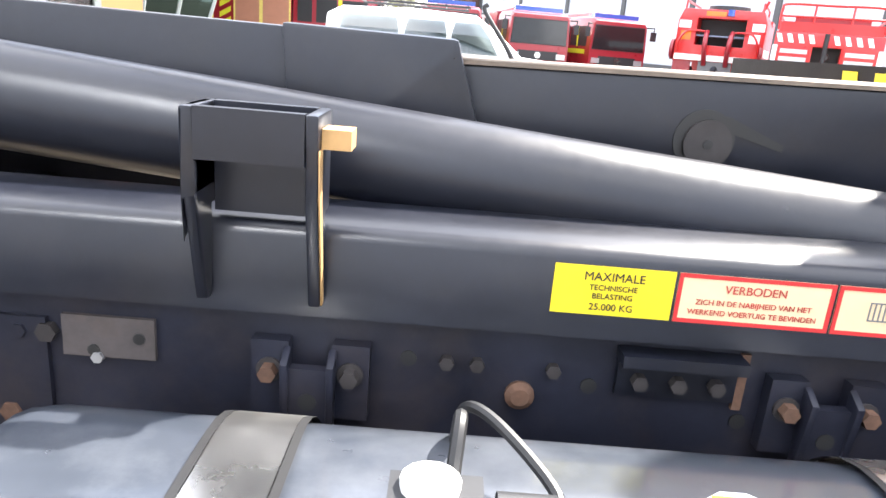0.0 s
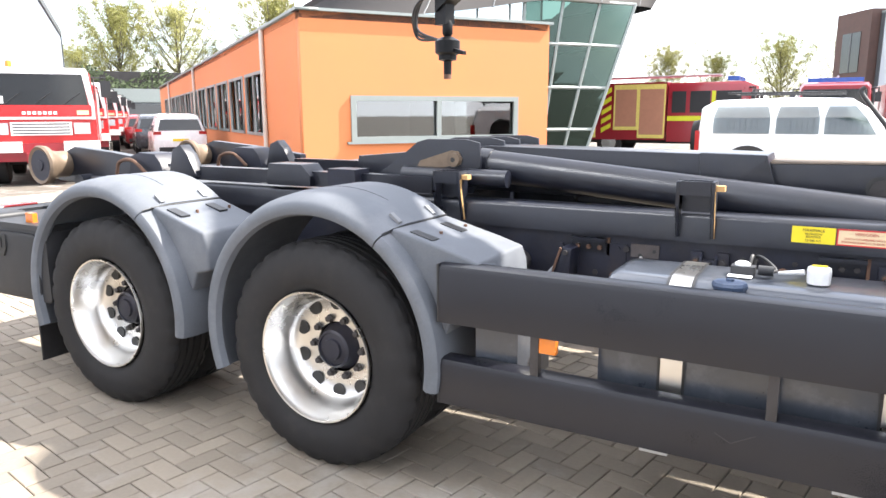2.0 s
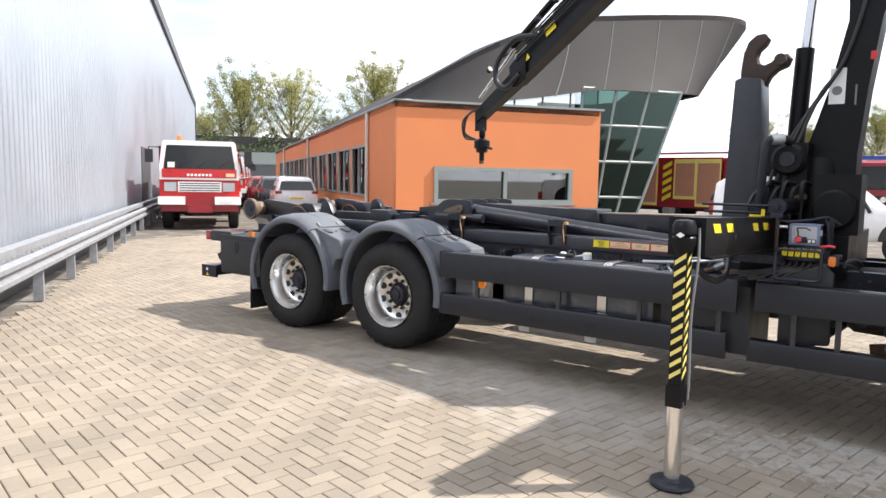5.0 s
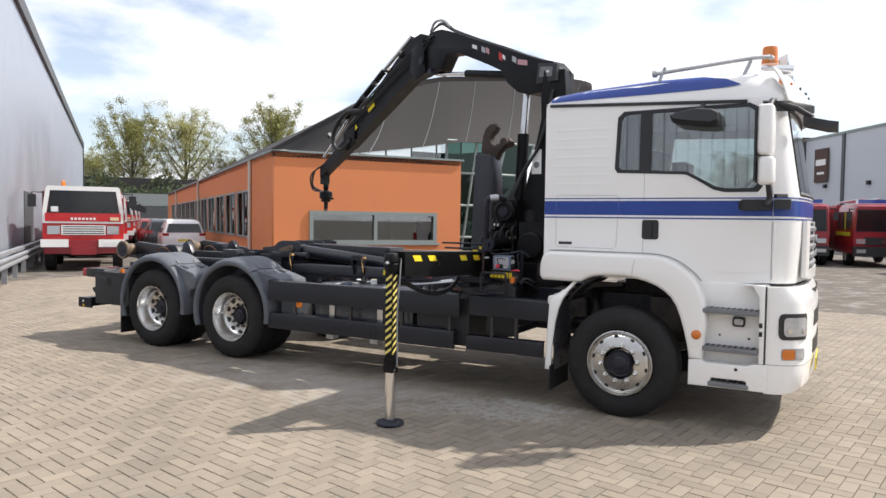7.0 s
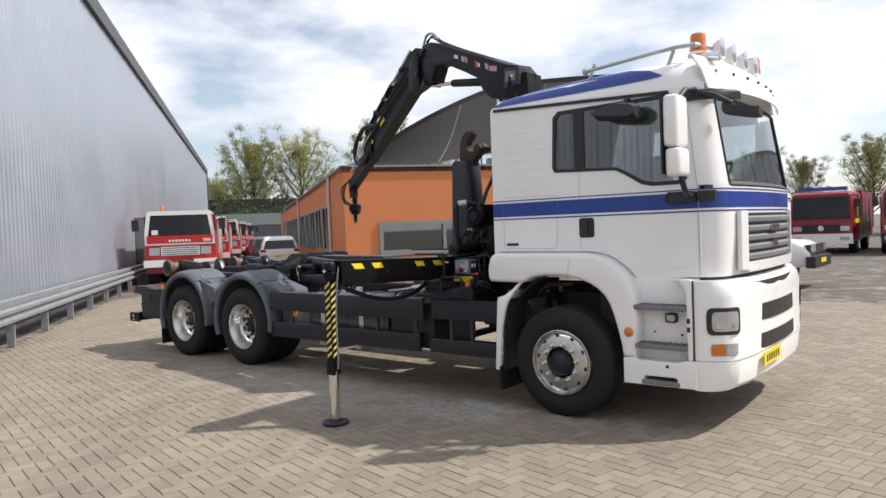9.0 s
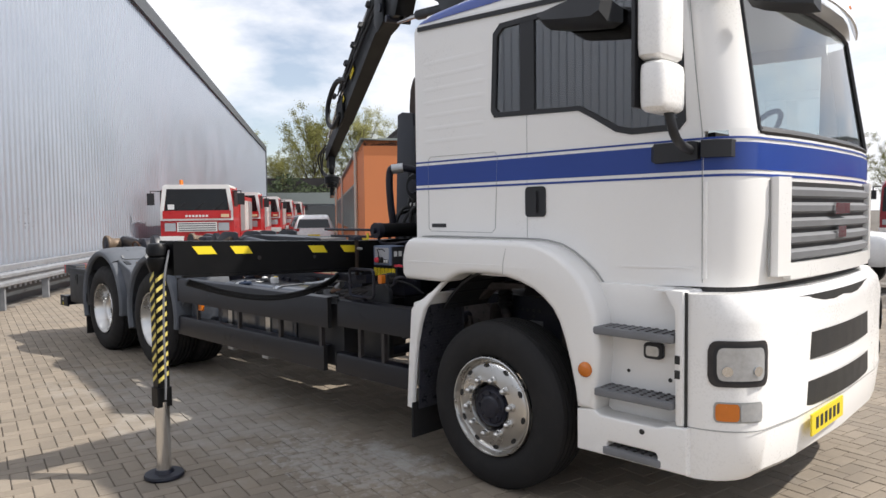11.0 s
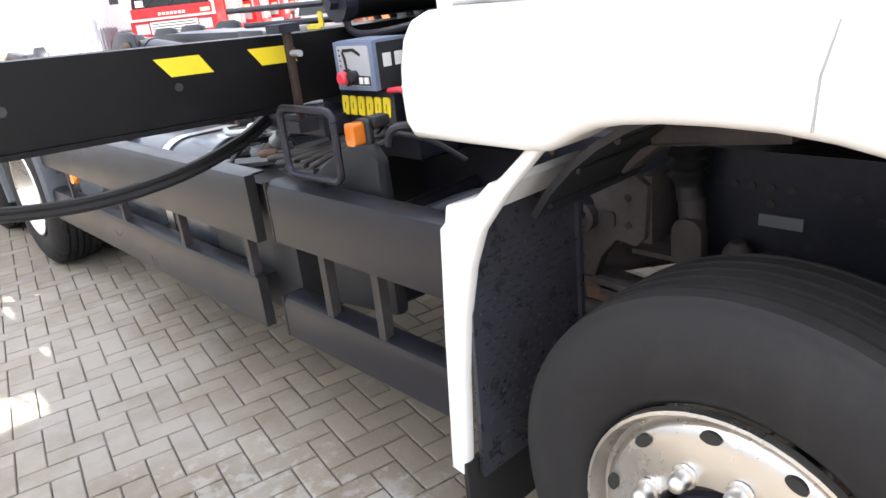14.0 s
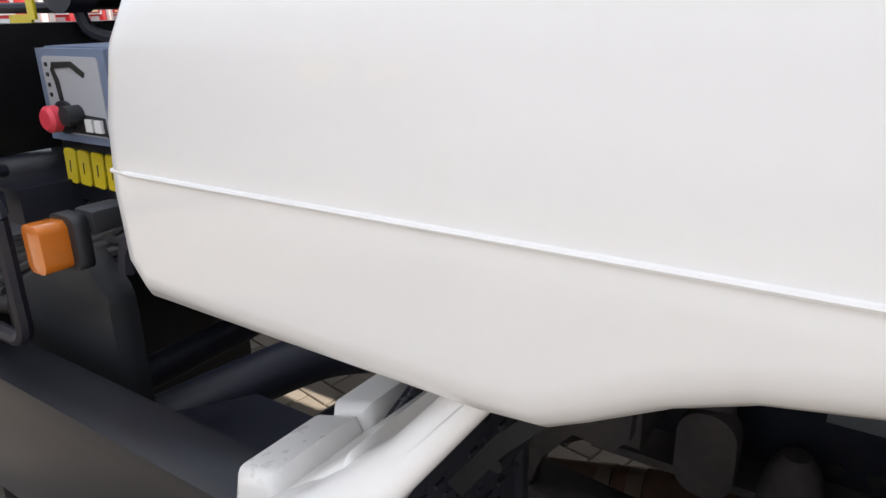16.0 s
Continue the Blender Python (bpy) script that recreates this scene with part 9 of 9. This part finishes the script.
def tree_meshes(seed, height, spread):
    """Upright trunk, rising limbs and twigs inside an oval crown, thin young leaves round the twigs."""
    rnd = random.Random(seed)
    wood, leaf_v, leaf_f = bmesh.new(), [], []
    trunk = [Vector((0.12 * math.sin(seed + k * 0.9), 0.12 * math.cos(seed * 2 + k), height * 0.94 * k / 9)) for k in range(10)]
    tube(trunk, [height * 0.017 * (1 - 0.095 * k) for k in range(10)], 8, wood, caps=False)

    def leaves(p, n, wide):
        for _ in range(n):
            c = p + Vector((rnd.gauss(0, wide), rnd.gauss(0, wide), rnd.gauss(0, wide)))
            s = rnd.uniform(0.05, 0.105)
            u = Vector((rnd.uniform(-1, 1), rnd.uniform(-1, 1), rnd.uniform(-1, 1))).normalized()
            w = u.orthogonal().normalized()
            i = len(leaf_v)
            leaf_v.extend([c - u * s, c + w * s * 0.65, c + u * s, c - w * s * 0.65])
            leaf_f.append((i, i + 1, i + 2, i + 3))

    limbs = 34
    for k in range(limbs):
        q = k / (limbs - 1)
        z0 = height * (0.17 + 0.66 * q)
        reach = height * 0.27 * spread * math.sin(math.pi * min(1.0, 0.24 + 0.74 * q)) ** 0.8 * rnd.uniform(0.75, 1.15) + 0.5
        a = 2.4 * k + rnd.uniform(-0.4, 0.4)
        rise = rnd.uniform(0.9, 1.5) + 0.6 * q
        base = Vector((0, 0, z0))
        pts = [base + Vector((math.cos(a), math.sin(a), 0)) * (reach * t ** 0.85) + Vector((rnd.uniform(-0.12, 0.12), rnd.uniform(-0.12, 0.12), reach * rise * t * (0.75 + 0.25 * t))) for t in (0, 0.2, 0.4, 0.6, 0.8, 1.0)]
        pts[0] = base
        r0 = height * 0.0065 * (1.2 - 0.7 * q)
        tube(pts, [r0 * (1 - 0.16 * i) for i in range(6)], 5, wood, caps=False)
        for i in range(1, 6):
            for _ in range(4):
                b = rnd.uniform(0, 2 * math.pi)
                ln = reach * rnd.uniform(0.22, 0.42) * (1.15 - 0.12 * i)
                d = Vector((math.cos(b) * 0.8, math.sin(b) * 0.8, rnd.uniform(0.3, 1.1))).normalized() * ln
                mid, tip = pts[i] + d * 0.5 + Vector((0, 0, 0.05)), pts[i] + d
                tube([pts[i], mid, tip], [r0 * 0.3, r0 * 0.22, r0 * 0.1], 4, wood, caps=False)
                leaves(mid, 16, 0.24)
                leaves(tip, 26, 0.30)
            leaves(pts[i], 14, 0.28)
    leaves(trunk[-1], 60, 0.5)
    return wood, leaf_v, leaf_f


def tree(seed, height, spread):
    t = thing("tree", "broadleaf tree with thin fresh spring leaves", "tree", "trees behind the yard")
    wood, lv_, lf_ = tree_meshes(seed, height, spread)
    part("trunk", wood, M_BARK, t, smooth=True)
    me = bpy.data.meshes.new("crown")
    me.from_pydata(lv_, [], lf_)
    me.materials.append(M_LEAF)
    cr = new("crown", me)
    cr.parent = t
    return t


trees = [tree(11, 15.5, 1.0), tree(23, 15.0, 1.1), tree(37, 16.0, 0.95)]
for t in trees:
    crown = t.children[1] if t.children[1].name.startswith("crown") else t.children[0]
    t["tall"] = max(v.co.z for v in crown.data.vertices)
# along the lane's end: distance, side offset, height
spots = [(88, 5.1, 16.8), (88.5, 11.5, 17.4), (87, 22.7, 19.0), (86, 0.6, 11.5), (87, 17.0, 11.6), (89, 27.5, 14.0), (90, 34, 15.0), (99, 25, 11), (84, -4, 12)]
spots = [(*(HALL0 + E2 * u + E1 * d).xy, h) for u, d, h in spots]
spots += [(-14, 92, 11), (-7, 96, 12.5), (0, 93, 11), (6, 98, 13), (-21, 97, 12), (14, 100, 12)]
for k, (x, y, h) in enumerate(spots):
    src = trees[k % 3]
    m = pose(x, y, 0, 0, 0, 70 * k) @ Matrix.Scale(h / src["tall"], 4)
    if k < 3:
        src.matrix_basis = m
    else:
        copy_thing(src, m)
for t in trees:
    del t["tall"]
# hedge below the trees
hrnd = random.Random(9)
hv, hf = [], []
for _ in range(9000):
    u, d = 83 + hrnd.gauss(0, 0.7), hrnd.uniform(-6, 40)
    c = HALL0 + E2 * u + E1 * d + Vector((0, 0, hrnd.uniform(0.2, 6.2 + 0.8 * math.sin(d * 0.9))))
    a = Vector((hrnd.uniform(-1, 1), hrnd.uniform(-1, 1), hrnd.uniform(-1, 1))).normalized()
    w = a.orthogonal().normalized()
    z = hrnd.uniform(0.12, 0.28)
    n = len(hv)
    hv.extend([c - a * z, c + w * z * 0.7, c + a * z, c - w * z * 0.7])
    hf.append((n, n + 1, n + 2, n + 3))
hm = bpy.data.meshes.new("hedge")
hm.from_pydata(hv, [], hf)
hm.materials.append(M_HEDGE)
tagged(new("hedge", hm), "tall dark green hedge behind the lane", "hedge", kind="stuff")
